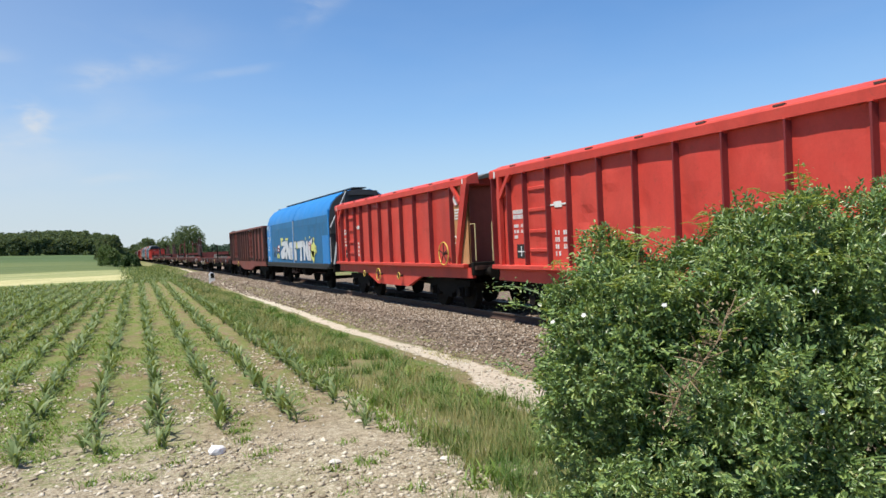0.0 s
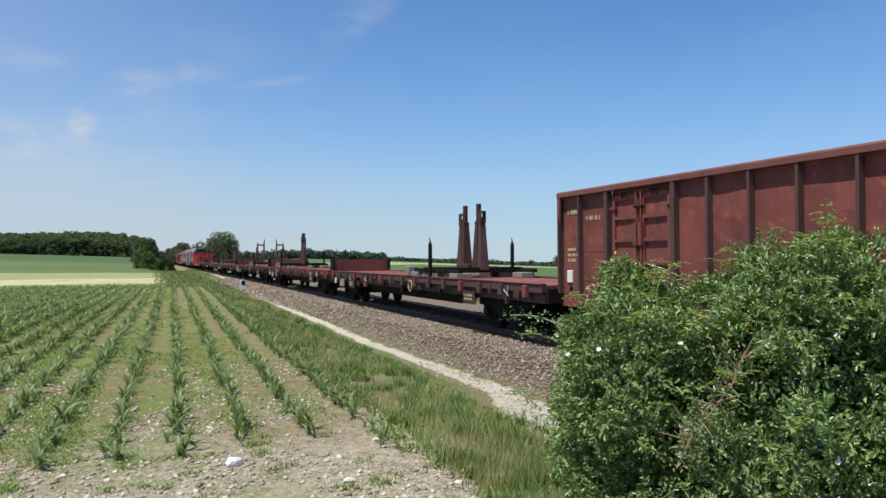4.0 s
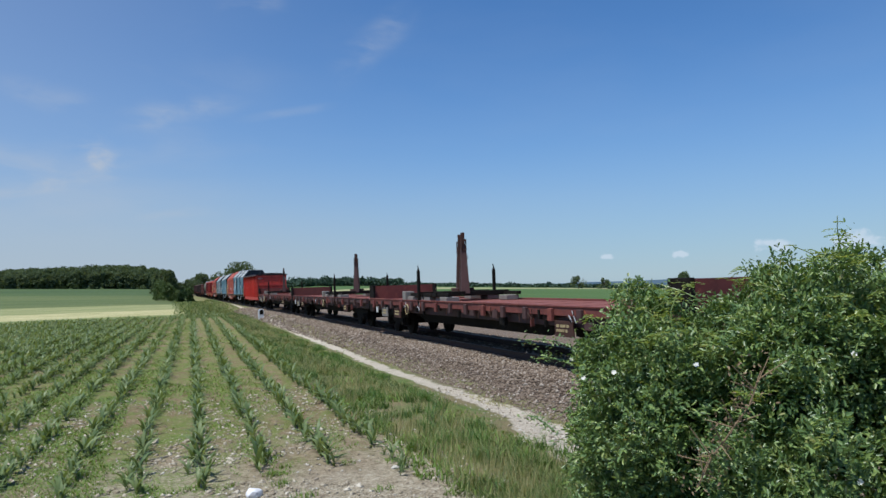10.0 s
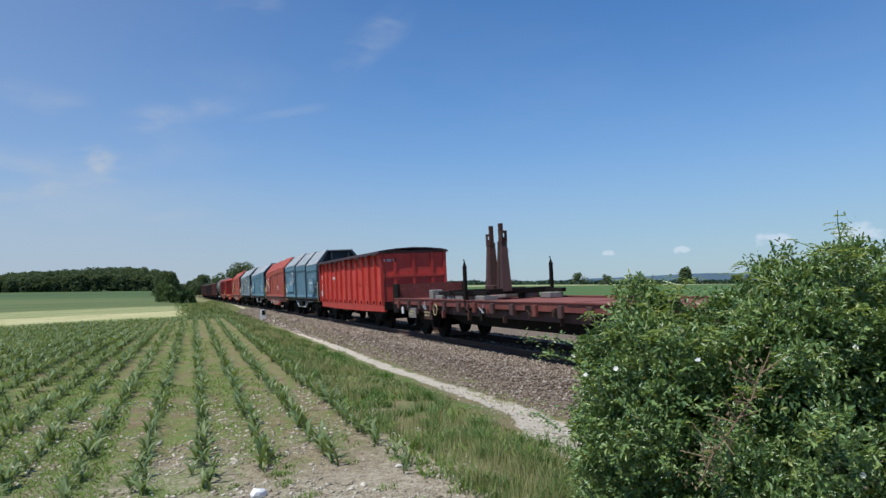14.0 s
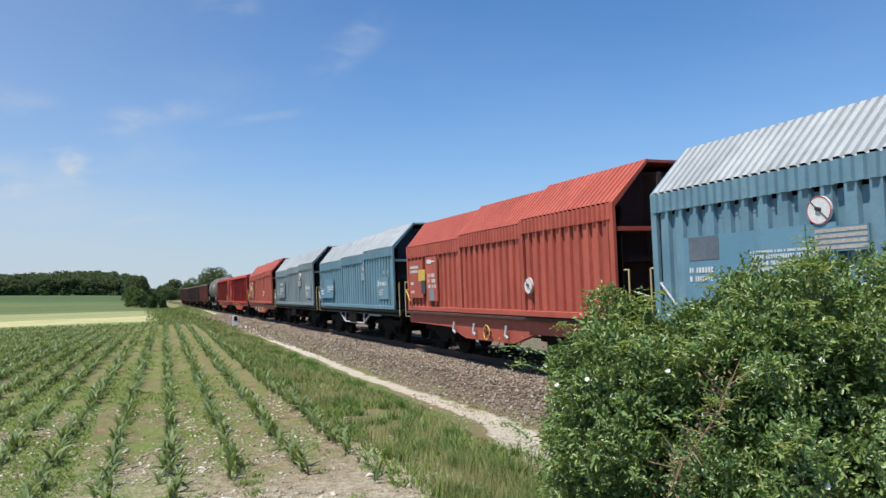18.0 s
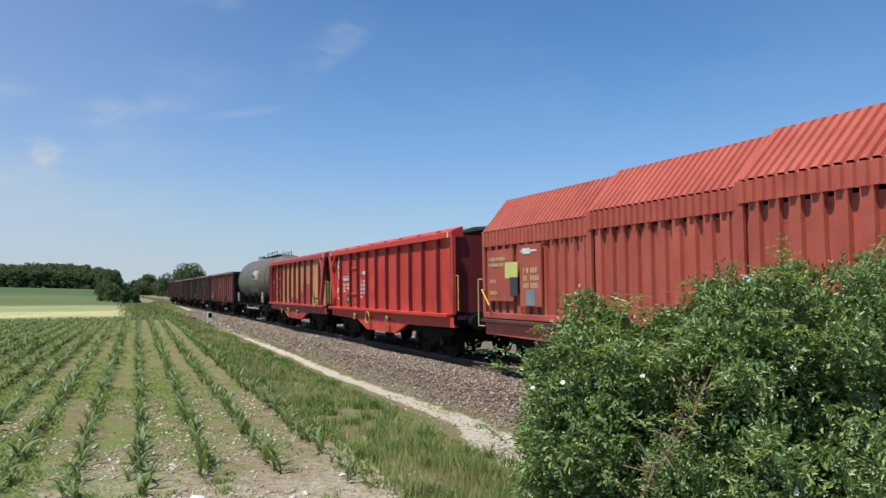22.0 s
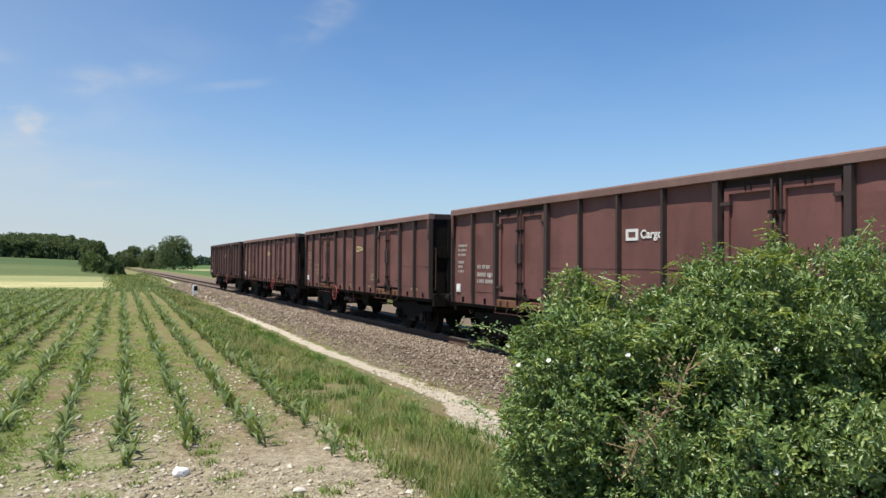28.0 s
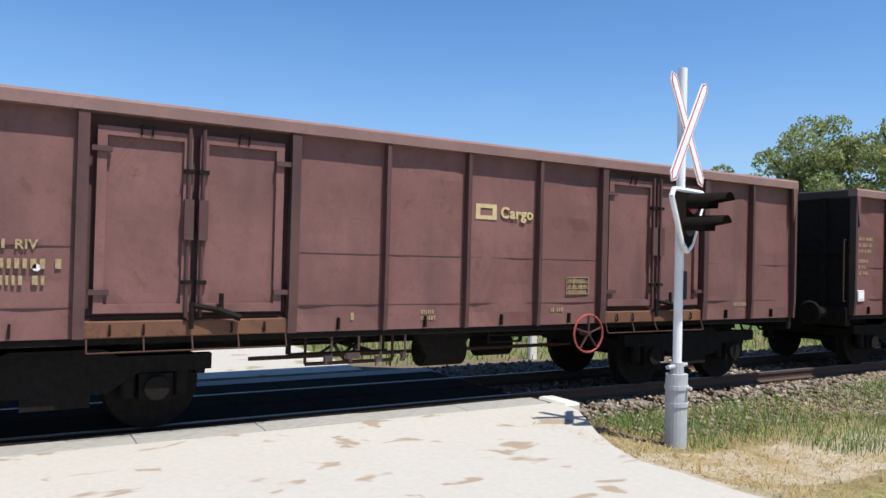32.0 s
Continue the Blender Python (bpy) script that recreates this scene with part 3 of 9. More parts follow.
GX, GY = spaced(-14, 16, 0.3, 4200, 30), spaced(-14, 75, 0.5, 4200, 34)


def ground_material():
    n = Nodes("ground_cover", 0.95)
    n.bsdf.inputs["Specular IOR Level"].default_value = 0.15
    sep = n.node("ShaderNodeSeparateXYZ")
    n.tree.links.new(n.coord.outputs["Object"], sep.inputs[0])
    x, y = sep.outputs[0], sep.outputs[1]
    wob = n.math("SUBTRACT", n.noise(0.55, 4, 0.65), 0.5)
    fine = n.noise(9.0, 6, 0.7)
    speck = n.noise(38.0, 4, 0.7)

    def band(v, a, b):
        m = n.node("ShaderNodeMapRange")
        m.interpolation_type = "SMOOTHSTEP"
        n.put(m.inputs["Value"], v)
        m.inputs["From Min"].default_value, m.inputs["From Max"].default_value = a, b
        return m.outputs[0]

    across = n.math("SUBTRACT", x, n.math("MULTIPLY", n.math("SUBTRACT", y, 10.0), ROW_TILT))
    across = n.math("ADD", across, n.math("MULTIPLY", wob, 0.55))
    # field soil with weeds in long strips
    soil = n.ramp(n.math("ADD", n.math("MULTIPLY", fine, 0.6), n.math("MULTIPLY", speck, 0.4)), [(0.36, (0.13, 0.09, 0.052)), (0.5, (0.265, 0.195, 0.118)), (0.64, (0.42, 0.335, 0.225))])
    soil = n.mix(n.math("MULTIPLY", n.grey(speck, 0.64, 0.72), 0.6), soil, (0.50, 0.45, 0.37))
    weeds = n.noise(1.6, 5, 0.7, stretch=(1.5, 0.16, 1))
    weed_col = n.ramp(n.noise(14, 4, 0.6), [(0.3, (0.10, 0.155, 0.03)), (0.7, (0.20, 0.265, 0.06))])
    weedy = n.math("MULTIPLY", n.grey(weeds, 0.26, 0.46), n.ramp(n.noise(22, 5, 0.75), [(0.32, (0.45,) * 3), (0.56, (1.0,) * 3)]))
    mottle = n.noise(2.4, 6, 0.72, stretch=(1.2, 0.45, 1), distort=0.6)
    soil = n.mix(n.math("MULTIPLY", n.grey(n.noise(3.1, 5, 0.7, stretch=(1.2, 0.5, 1)), 0.45, 0.62), 0.5), soil, (0.15, 0.10, 0.055))
    weedy = n.math("MULTIPLY", weedy, n.ramp(mottle, [(0.42, (0.06,) * 3), (0.58, (0.9,) * 3)]))
    field = n.mix(n.math("MULTIPLY", weedy, band(y, 8.2, 12.0)), soil, weed_col)
    # pale stony headland
    grit = n.math("ADD", n.math("MULTIPLY", fine, 0.45), n.math("MULTIPLY", n.noise(30.0, 5, 0.75), 0.55))
    pale = n.ramp(grit, [(0.38, (0.14, 0.112, 0.072)), (0.47, (0.34, 0.29, 0.20)), (0.54, (0.47, 0.415, 0.30)), (0.62, (0.66, 0.60, 0.47))])
    field = n.mix(n.math("MULTIPLY", band(n.math("ADD", y, n.math("MULTIPLY", wob, 6.0)), 12.5, 7.6), 0.85), field, pale)
    sprout = n.math("MULTIPLY", n.grey(n.noise(0.75, 5, 0.7), 0.46, 0.58), n.grey(n.noise(17, 5, 0.75), 0.42, 0.58))
    field = n.mix(n.math("MULTIPLY", sprout, band(x, 2.2, 0.2)), field, weed_col)
    # grass strip, path, ballast bed
    grass = n.ramp(n.noise(7, 6, 0.75), [(0.25, (0.075, 0.115, 0.03)), (0.55, (0.14, 0.19, 0.055)), (0.8, (0.26, 0.25, 0.13))])
    grass = n.mix(n.math("MULTIPLY", n.grey(n.noise(1.5, 5, 0.7, stretch=(1, 0.6, 1)), 0.40, 0.56), 0.85), grass, (0.235, 0.185, 0.105))
    c = n.mix(band(across, 3.0, 3.35), field, grass)
    path_c = n.ramp(fine, [(0.25, (0.40, 0.345, 0.26)), (0.6, (0.56, 0.50, 0.40)), (0.85, (0.66, 0.61, 0.50))])
    fray = n.math("MULTIPLY", n.math("SUBTRACT", n.noise(2.6, 5, 0.7), 0.5), 0.5)
    inner = n.math("ADD", n.math("SUBTRACT", across, fray), n.math("MULTIPLY", band(y, 12.0, 9.5), 0.75))
    outer = n.math("SUBTRACT", n.math("ADD", across, fray), n.math("MULTIPLY", band(y, 19.0, 13.0), 0.32))
    on_path = n.math("MULTIPLY", band(n.math("SUBTRACT", inner, n.math("MULTIPLY", band(y, 19.0, 14.0), 0.15)), 5.28, 5.38), band(outer, 5.78, 5.66))
    on_path = n.math("MULTIPLY", on_path, band(y, 112, 96))
    on_path = n.math("MULTIPLY", on_path, n.ramp(n.noise(1.3, 5, 0.7), [(0.28, (0.35,) * 3), (0.42, (1,) * 3)]))
    bed_c = n.ramp(speck, [(0.3, (0.085, 0.063, 0.047)), (0.55, (0.20, 0.155, 0.115)), (0.75, (0.31, 0.255, 0.20))])
    toe = n.mix(n.grey(n.noise(2.2, 5, 0.7), 0.36, 0.56), bed_c, (0.19, 0.19, 0.085))
    c = n.mix(band(across, 5.6, 6.0), c, toe)
    c = n.mix(band(across, 6.25, 6.6), c, bed_c)
    c = n.mix(on_path, c, path_c)
    # green field beyond the track
    crop = n.ramp(n.noise(0.05, 4, 0.6, stretch=(1, 0.25, 1)), [(0.3, (0.062, 0.115, 0.036)), (0.7, (0.088, 0.145, 0.046))])
    c = n.mix(band(n.math("ADD", n.math("ADD", x, n.math("MULTIPLY", band(y, 6.0, -2.0), 3.0)), n.math("MULTIPLY", wob, 0.8)), 15.2, 16.2), c, grass)
    c = n.mix(band(x, 17.5, 19.0), c, crop)
    strip = n.math("MULTIPLY", band(n.math("ADD", y, n.math("MULTIPLY", x, -0.4)), 300, 310), band(n.math("ADD", y, n.math("MULTIPLY", x, -0.4)), 420, 400))
    c = n.mix(n.math("MULTIPLY", strip, band(x, 22, 30)), c, (0.30, 0.30, 0.15))
    # fields beyond the maize
    left = band(across, 1.2, -1.2)
    far = n.math("MULTIPLY", band(n.math("ADD", y, n.math("MULTIPLY", wob, 3.0)), 70, 74), left)
    corn_c = n.ramp(n.noise(2, 4, 0.7), [(0.3, (0.15, 0.20, 0.06)), (0.7, (0.26, 0.29, 0.11))])
    ripe = n.ramp(n.noise(0.5, 5, 0.75, stretch=(0.25, 1.6, 1), distort=1.0), [(0.36, (0.21, 0.23, 0.085)), (0.47, (0.40, 0.375, 0.18)), (0.62, (0.54, 0.50, 0.28))])
    meadow = n.ramp(n.noise(0.03, 3, 0.6, stretch=(0.3, 1, 1)), [(0.35, (0.062, 0.100, 0.040)), (0.65, (0.085, 0.125, 0.046))])
    c = n.mix(far, c, corn_c)
    lane = n.math("ADD", y, n.math("MULTIPLY", wob, 4.0))
    c = n.mix(n.math("MULTIPLY", far, n.math("MULTIPLY", band(lane, 76, 78), band(lane, 98, 96))), c, ripe)
    half_ripe = n.mix(n.grey(n.noise(0.35, 5, 0.7, stretch=(0.2, 1.2, 1)), 0.4, 0.62), (0.20, 0.235, 0.095), (0.34, 0.335, 0.16))
    c = n.mix(n.math("MULTIPLY", left, n.math("MULTIPLY", band(lane, 96, 99), band(lane, 126, 122))), c, half_ripe)
    c = n.mix(n.math("MULTIPLY", left, band(lane, 122, 126)), c, n.mix(n.grey(n.noise(0.12, 4, 0.6, stretch=(0.2, 1, 1)), 0.35, 0.65), (0.095, 0.130, 0.050), (0.130, 0.160, 0.062)))
    c = n.mix(n.math("MULTIPLY", band(lane, 205, 214), left), c, meadow)
    c = n.mix(n.math("MULTIPLY", n.math("MULTIPLY", band(y, 64, 68), band(across, 0.2, 1.4)), band(across, 5.4, 5.0)), c, grass)
    # road verge: straw and dust
    straw = n.ramp(n.noise(6, 6, 0.75), [(0.3, (0.20, 0.17, 0.07)), (0.55, (0.42, 0.32, 0.17)), (0.8, (0.52, 0.43, 0.27))])
    verge = n.math("MULTIPLY", band(y, -5.2, -6.0), n.math("MULTIPLY", band(x, 7.6, 6.9), band(x, -2.0, 1.0)))
    c = n.mix(n.math("MULTIPLY", verge, n.ramp(n.noise(1.1, 5, 0.7), [(0.38, (1,) * 3), (0.55, (0.15,) * 3)])), c, straw)
    dust = n.math("MULTIPLY", n.math("MULTIPLY", band(y, 4.4, 3.2), band(y, -7, -5)), band(x, 8.6, 7.9))
    c = n.mix(n.math("MULTIPLY", dust, 0.8), c, path_c)
    n.color(c)
    n.bump(n.math("ADD", fine, n.math("MULTIPLY", speck, 0.6)), 0.9, 0.06)
    return n.mat


def build_ground():
    co = np.array([(x, y, ground_height(x, y)) for y in GY for x in GX])
    nx, ny = len(GX), len(GY)
    i, j = np.meshgrid(np.arange(nx - 1), np.arange(ny - 1))
    a = (j * nx + i).ravel()
    loops = np.stack([a, a + 1, a + nx + 1, a + nx], 1).ravel()
    g = quick_mesh("ground", co, loops, 4, ground_material(), smooth=True)
    tagged(g, "stony field soil, grass verge, sandy path and ballast bed", "ground", kind="structure")


def heights(x, y):
    return np.array([ground_height(a, b) for a, b in zip(x, y)])


def scatter_stones(name, label, x, y, z, size, material, rng, flat=0.7):
    """Many loose stones as one mesh of small lumps."""
    base = np.array([(1, 0, 0), (-1, 0, 0), (0, 1, 0), (0, -1, 0), (0, 0, 1), (0, 0, -1)], float)
    tris = np.array([(0, 2, 4), (2, 1, 4), (1, 3, 4), (3, 0, 4), (2, 0, 5), (1, 2, 5), (3, 1, 5), (0, 3, 5)])
    n = len(x)
    shape = base[None] * (1 + rng.uniform(-0.35, 0.35, (n, 6, 1))) * size[:, None, None]
    shape += rng.uniform(-0.35, 0.35, (n, 6, 3)) * size[:, None, None]
    shape[:, :, 2] *= flat
    a = rng.uniform(0, 6.28, n)
    c, s = np.cos(a), np.sin(a)
    rx, ry = shape[:, :, 0] * c[:, None] - shape[:, :, 1] * s[:, None], shape[:, :, 0] * s[:, None] + shape[:, :, 1] * c[:, None]
    co = np.stack([rx + x[:, None], ry + y[:, None], shape[:, :, 2] + z[:, None]], 2).reshape(-1, 3)
    loops = (tris[None] + 6 * np.arange(n)[:, None, None]).ravel()
    ob = quick_mesh(name, co, loops, 3, material)
    return tagged(ob, label, "stones", kind="stuff")


def build_track():
    track = new("railway_track")
    tagged(track, "straight single railway track with worn steel rails", "railway track", kind="structure")
    head = [(-0.036, 0.0), (0.036, 0.0), (0.036, -0.035), (0.012, -0.05), (0.012, -0.13), (0.07, -0.15), (0.07, -0.165), (-0.07, -0.165), (-0.07, -0.15), (-0.012, -0.13), (-0.012, -0.05), (-0.036, -0.035)]
    for sx in (-0.754, 0.754):
        part("rail", pushed([(XC + sx + u, v - 0.002) for u, v in head], "y", -420, 700), M_RAILSIDE, track, "rusty rail with a bright running surface")
        part("running_surface", boxes((XC + sx - 0.03, XC + sx + 0.03, -420, 700, -0.004, 0.001)), M_STEEL, track)
    first = None
    for k in range(170):
        y = -30 + 0.62 * k
        if -7.6 < y < 3.4:
            continue
        if first is None:
            bm = soft_box(-1.25, 1.25, -0.12, 0.12, -0.37, -0.2, 0.02)
            first = part("sleeper", bm, M_SLEEPER, track)
            first.location = (XC, y, 0)
        else:
            same("sleeper", first, track, pose(XC, y, 0))


def build_ballast():
    rng = np.random.default_rng(5)
    xs, ys, ss = [], [], []
    for y0, y1, density, size in ((3.5, 26, 330, 0.034), (26, 45, 150, 0.045), (45, 80, 45, 0.07), (-26, -7.2, 190, 0.036)):
        n = int((y1 - y0) * 2.6 * density)
        ys.append(rng.uniform(y0, y1, n))
        xs.append(6.15 + 2.75 * rng.random(n) ** 0.92 + ROW_TILT * 0.6 * np.clip(ys[-1] - 10, 0, 40) * rng.random(n) * 0.3)
        ss.append(size * rng.uniform(0.6, 1.35, n))
    for y0, y1 in ((3.5, 40), (-26, -7.3)):
        n = int((y1 - y0) * 3.2 * 60)
        ys.append(rng.uniform(y0, y1, n))
        xs.append(rng.uniform(8.9, 12.2, n))
        ss.append(0.042 * rng.uniform(0.6, 1.3, n))
    x, y, s = map(np.concatenate, (xs, ys, ss))
    n = 15000
    yy = rng.uniform(-26, -7.35, n)
    xx = rng.uniform(7.5, 12.0, n)
    scatter_stones("ballast", "crushed stone ballast heaped over the sleepers", xx, yy, -0.235 + 0.05 * rng.random(n) - 0.12 * np.clip(7.9 - xx, 0, 1), 0.04 * rng.uniform(0.7, 1.4, n), M_BALLAST, rng)
    scatter_stones("ballast", "brownish grey crushed stone ballast beside the rails", x, y, heights(x, y) + 0.3 * s, s, M_BALLAST, rng)
    n = 30000
    y = 4.5 + 11 * rng.random(n) ** 1.6
    x = rng.uniform(-7, 3.5, n)
    patchy = np.array([noise.noise(Vector((a * 0.9, b * 0.9, 2.2))) for a, b in zip(x, y)])
    keep = rng.random(n) < 0.55 + patchy
    x, y, n = x[keep], y[keep], int(keep.sum())
    s = 0.004 + 0.020 * rng.random(n) ** 5
    scatter_stones("field_stones", "pale limestone pebbles on the field's edge", x, y, heights(x, y) + 0.25 * s, s, M_PEBBLE, rng)
    n = 42000
    y, x = 4.5 + 13 * rng.random(n) ** 1.9, rng.uniform(-7, 3.6, n)
    keep = np.array([noise.noise(Vector((a * 0.7, b * 0.7, 9.2))) for a, b in zip(x, y)]) > -0.12
    x, y = x[keep], y[keep]
    s = 0.006 + 0.042 * rng.random(len(x)) ** 4
    scatter_stones("soil_clods", "dry brown clods of earth on the field's edge", x, y, heights(x, y) + 0.1 * s, s, M_CLOD, rng, 0.55)
    n = 900
    y = rng.uniform(3, 16, n)
    x = 5.6 + ROW_TILT * (y - 10) + rng.normal(0, 0.28, n)
    s = 0.01 + 0.03 * rng.random(n) ** 3
    scatter_stones("path_stones", "pale grit on the sandy path", x, y, heights(x, y) + 0.2 * s, s, M_PEBBLE, rng)
    n = 260
    x, y = rng.normal(5.25, 0.3, n), rng.normal(9.3, 0.6, n)
    s = 0.008 + 0.035 * rng.random(n) ** 3
    scatter_stones("path_rubble", "broken pale rubble where the path widens", x, y, heights(x, y) + 0.15 * s, s, M_CLOD, rng, 0.5)


def lump(name, label, at, size, material, seed, category="stone"):
    rng = random.Random(seed)
    bm = bmesh.new()
    bmesh.ops.create_icosphere(bm, subdivisions=2, radius=1)
    for v in bm.verts:
        k = 1 + 0.28 * noise.noise(v.co * 1.7 + Vector((seed * 3.1, 0, 0))) + rng.uniform(-0.06, 0.06)
        v.co = Vector((v.co.x * size[0], v.co.y * size[1], v.co.z * size[2])) * k
    ob = part(name, bm, material, None)
    ob.location = at
    return tagged(ob, label, category)


def road_material():
    n = Nodes("road_concrete", 0.9)
    fine, mid = n.noise(14, 6, 0.7), n.noise(1.4, 5, 0.65)
    c = n.ramp(fine, [(0.3, (0.375, 0.355, 0.315)), (0.7, (0.43, 0.41, 0.37))])
    damp = n.noise(1.9, 3, 0.55, stretch=(1.3, 0.9, 1), distort=0.5)
    c = n.mix(n.math("MULTIPLY", n.grey(damp, 0.61, 0.655), 0.8), c, (0.24, 0.17, 0.10))
    c = n.mix(n.math("MULTIPLY", n.grey(mid, 0.4, 0.7), 0.2), c, (0.36, 0.33, 0.28))
    n.color(c)
    n.bump(n.noise(55, 4, 0.7), 0.12, 0.004)
    return n.mat


def build_crossing():
    concrete = road_material()
    edge = [(7.95, 3.1), (7.35, 2.35), (6.2, 1.9), (4.6, 1.55), (2.5, 1.25), (-2, 0.95), (-12, 0.9), (-24, 0.9)]
    back = [(-24, -5.2), (-12, -5.3), (0, -5.6), (3.2, -5.75), (4.5, -5.75), (5.1, -5.72), (6.1, -6.05), (6.7, -6.45), (7.3, -6.85), (7.95, -7.05)]
    xs = sorted({*np.linspace(-24, 7.95, 60)})
    north = np.interp(xs, [p[0] for p in edge][::-1], [p[1] for p in edge][::-1])
    south = np.interp(xs, [p[0] for p in back], [p[1] for p in back])
    rng = random.Random(2)
    verts, faces = [], []
    for x, a, b in zip(xs, north, south):
        z = road_height(x)
        verts += [(x, a + rng.uniform(-0.06, 0.06) + 0.12, z - 0.25), (x, a + rng.uniform(-0.06, 0.06), z), (x, b + rng.uniform(-0.06, 0.06), z), (x, b - 0.12, z - 0.25)]
    for k in range(len(xs) - 1):
        for j in range(3):
            faces.append((4 * k + j, 4 * k + j + 1, 4 * k + 4 + j + 1, 4 * k + 4 + j))
    road = link_mesh("road", verts, [f[::-1] for f in faces], concrete)
    tagged(road, "pale dusty concrete road with damp tan stains", "road", kind="structure")
    far = part("road_beyond", boxes((11.55, 40, -5.9, 3.2, -0.4, -0.03)), concrete, None)
    tagged(far, "pale concrete road beyond the railway track", "road", kind="structure")
    crossing = new("level_crossing")
    tagged(crossing, "level crossing of black rubber panels between grey concrete edge stones", "level crossing", kind="structure")
    first = None
    for k in range(8):
        y = 3.1 - 1.25 * k
        if first is None:
            first = part("edge_stone", soft_box(0, 0.38, -1.246, 0, -0.3, 0.0, 0.008), M_KERB, crossing)
            first.location = (7.95, y, 0)
        else:
            same("edge_stone", first, crossing, pose(7.95, y, 0.003 * ((k * 7) % 3 - 1)))
        same("edge_stone", first, crossing, pose(10.86, y, -0.01))
    for x0, x1 in ((8.335, 8.545), (8.70, 9.355), (9.38, 10.03), (10.2, 10.85)):
        for k in range(11):
            bm = soft_box(x0, x1, 3.1 - 0.9 * (k + 1) + 0.004, 3.1 - 0.9 * k, -0.18, -0.006, 0.008)
            part("rubber_panel", bm, M_RUBBER, crossing)
    block = part("end_block", soft_box(7.72, 8.3, -7.25, -6.98, -0.25, 0.012, 0.03), M_CONCRETE, crossing, "pale end block of the edge stones")


build_ground()
build_track()
build_ballast()
build_crossing()
lump("boulder", "white limestone rock lying on the field's edge", (0.87, 8.5, -0.37), (0.095, 0.075, 0.065), M_SIGNWHITE, 3)
for k, (bx, by, bs) in enumerate(((2.62, 8.9, 0.05), (1.9, 7.4, 0.06), (2.9, 6.9, 0.045), (0.2, 7.3, 0.04), (-1.9, 8.2, 0.04))):
    lump("loose_rock", "small pale limestone rock on bare soil", (bx, by, ground_height(bx, by) + 0.3 * bs), (bs * 1.1, bs * 0.8, bs * 0.45), M_PEBBLE, 11 + k)


def build_marker_post():
    """The white kilometre stone beside the path."""
    x, y = 6.52, 57.0
    z = ground_height(x, y) + 0.1
    stone = new("kilometre_stone")
    stone.location = (x, y, z)
    tagged(stone, "small white kilometre stone with rounded top and a face painted in shade", "marker post")
    arch = [(-0.2, -0.2), (0.2, -0.2), (0.2, 0.5)] + [(0.2 * math.cos(math.pi * k / 8), 0.5 + 0.15 * math.sin(math.pi * k / 8)) for k in range(1, 8)] + [(-0.2, 0.5)]
    part("stone", pushed(arch, "y", -0.1, 0.1), M_SIGNWHITE, stone)
    # near-black plate paints the shade on the stone's recessed face
    part("panel", pushed([(u * 0.66 + 0.035, 0.2 + v * 0.6) for u, v in arch[2:] + [(-0.2, 0.05), (0.2, 0.05)]], "y", -0.112, -0.102), M_DARK, stone, "dark plate that paints the shaded face")


build_marker_post()

# ---- the train: each wagon is built round its own middle; -y is its leading end, -x the side towards the camera ----
TRAIN = []  # (wagon, place along the train)
HALF_TURN = pose(0, 0, 0, 0, 0, 180)
SHARED = {}


def wagon_base(name, at, label):
    w = new(name)
    w.location = (XC, at, 0)
    TRAIN.append((w, at))
    return tagged(w, label, "freight wagon", "wagons of the freight train")


def both(ob, parent=None):
    """The same piece on the other side, turned by half a turn."""
    twin = same(ob.name.split(".")[0], ob, parent or ob.parent, HALF_TURN @ ob.matrix_basis)
    for child in list(ob.children):
        same(child.name.split(".")[0], child, twin)
    return ob


def shared(key, make, parent, m):
    """A piece whose mesh is made once for the whole train."""
    if key not in SHARED:
        SHARED[key] = make(parent)
        SHARED[key].matrix_basis = m
        return SHARED[key]
    return same(key, SHARED[key], parent, m)


def make_wheelset(parent):
    bm = bmesh.new()
    rod(bm, (-1.0, 0, 0), (1.0, 0, 0), 0.075, 10)
    for s in (-1, 1):
        disc(bm, s * 0.69, s * 0.82, 0, 0, 0.46, 28)
        disc(bm, s * 0.66, s * 0.69, 0, 0, 0.49, 28)
        disc(bm, s * 0.82, s * 0.835, 0, 0, 0.33, 20)
        disc(bm, s * 0.82, s * 0.93, 0, 0, 0.13, 14)
    return part("wheelset", bm, M_DARK, parent, "dark steel wheelset")


def make_bogie(parent):
    bm = bmesh.new()
    for s in (-1, 1):
        a, b = (s * 0.92, s * 1.06) if s > 0 else (s * 1.06, s * 0.92)
        prism(bm, [(-1.45, 0.62), (-1.45, 0.78), (-0.55, 0.78), (-0.4, 0.86), (0.4, 0.86), (0.55, 0.78), (1.45, 0.78), (1.45, 0.62), (0.7, 0.6), (0.45, 0.42), (-0.45, 0.42), (-0.7, 0.6)], "x", a, b)
        for y in (-0.9, 0.9):
            box(bm, min(a, b) - 0.03, max(a, b) + 0.05, y - 0.16, y + 0.16, 0.33, 0.6)
            disc(bm, s * 1.06, s * 1.15, y, 0.46, 0.12, 14)
            for d in (-0.25, 0.25):
                rod(bm, (s * 0.99, y + d, 0.36), (s * 0.99, y + d, 0.64), 0.075, 10)
        box(bm, min(a, b), max(a, b), -0.3, 0.3, 0.3, 0.42)
    box(bm, -0.95, 0.95, -0.25, 0.25, 0.5, 0.82)
    box(bm, -0.9, 0.9, -1.42, -1.32, 0.55, 0.7)
    box(bm, -0.9, 0.9, 1.32, 1.42, 0.55, 0.7)
    return part("bogie", bm, M_DARK, parent, "sooty steel bogie")


WHEELS = []


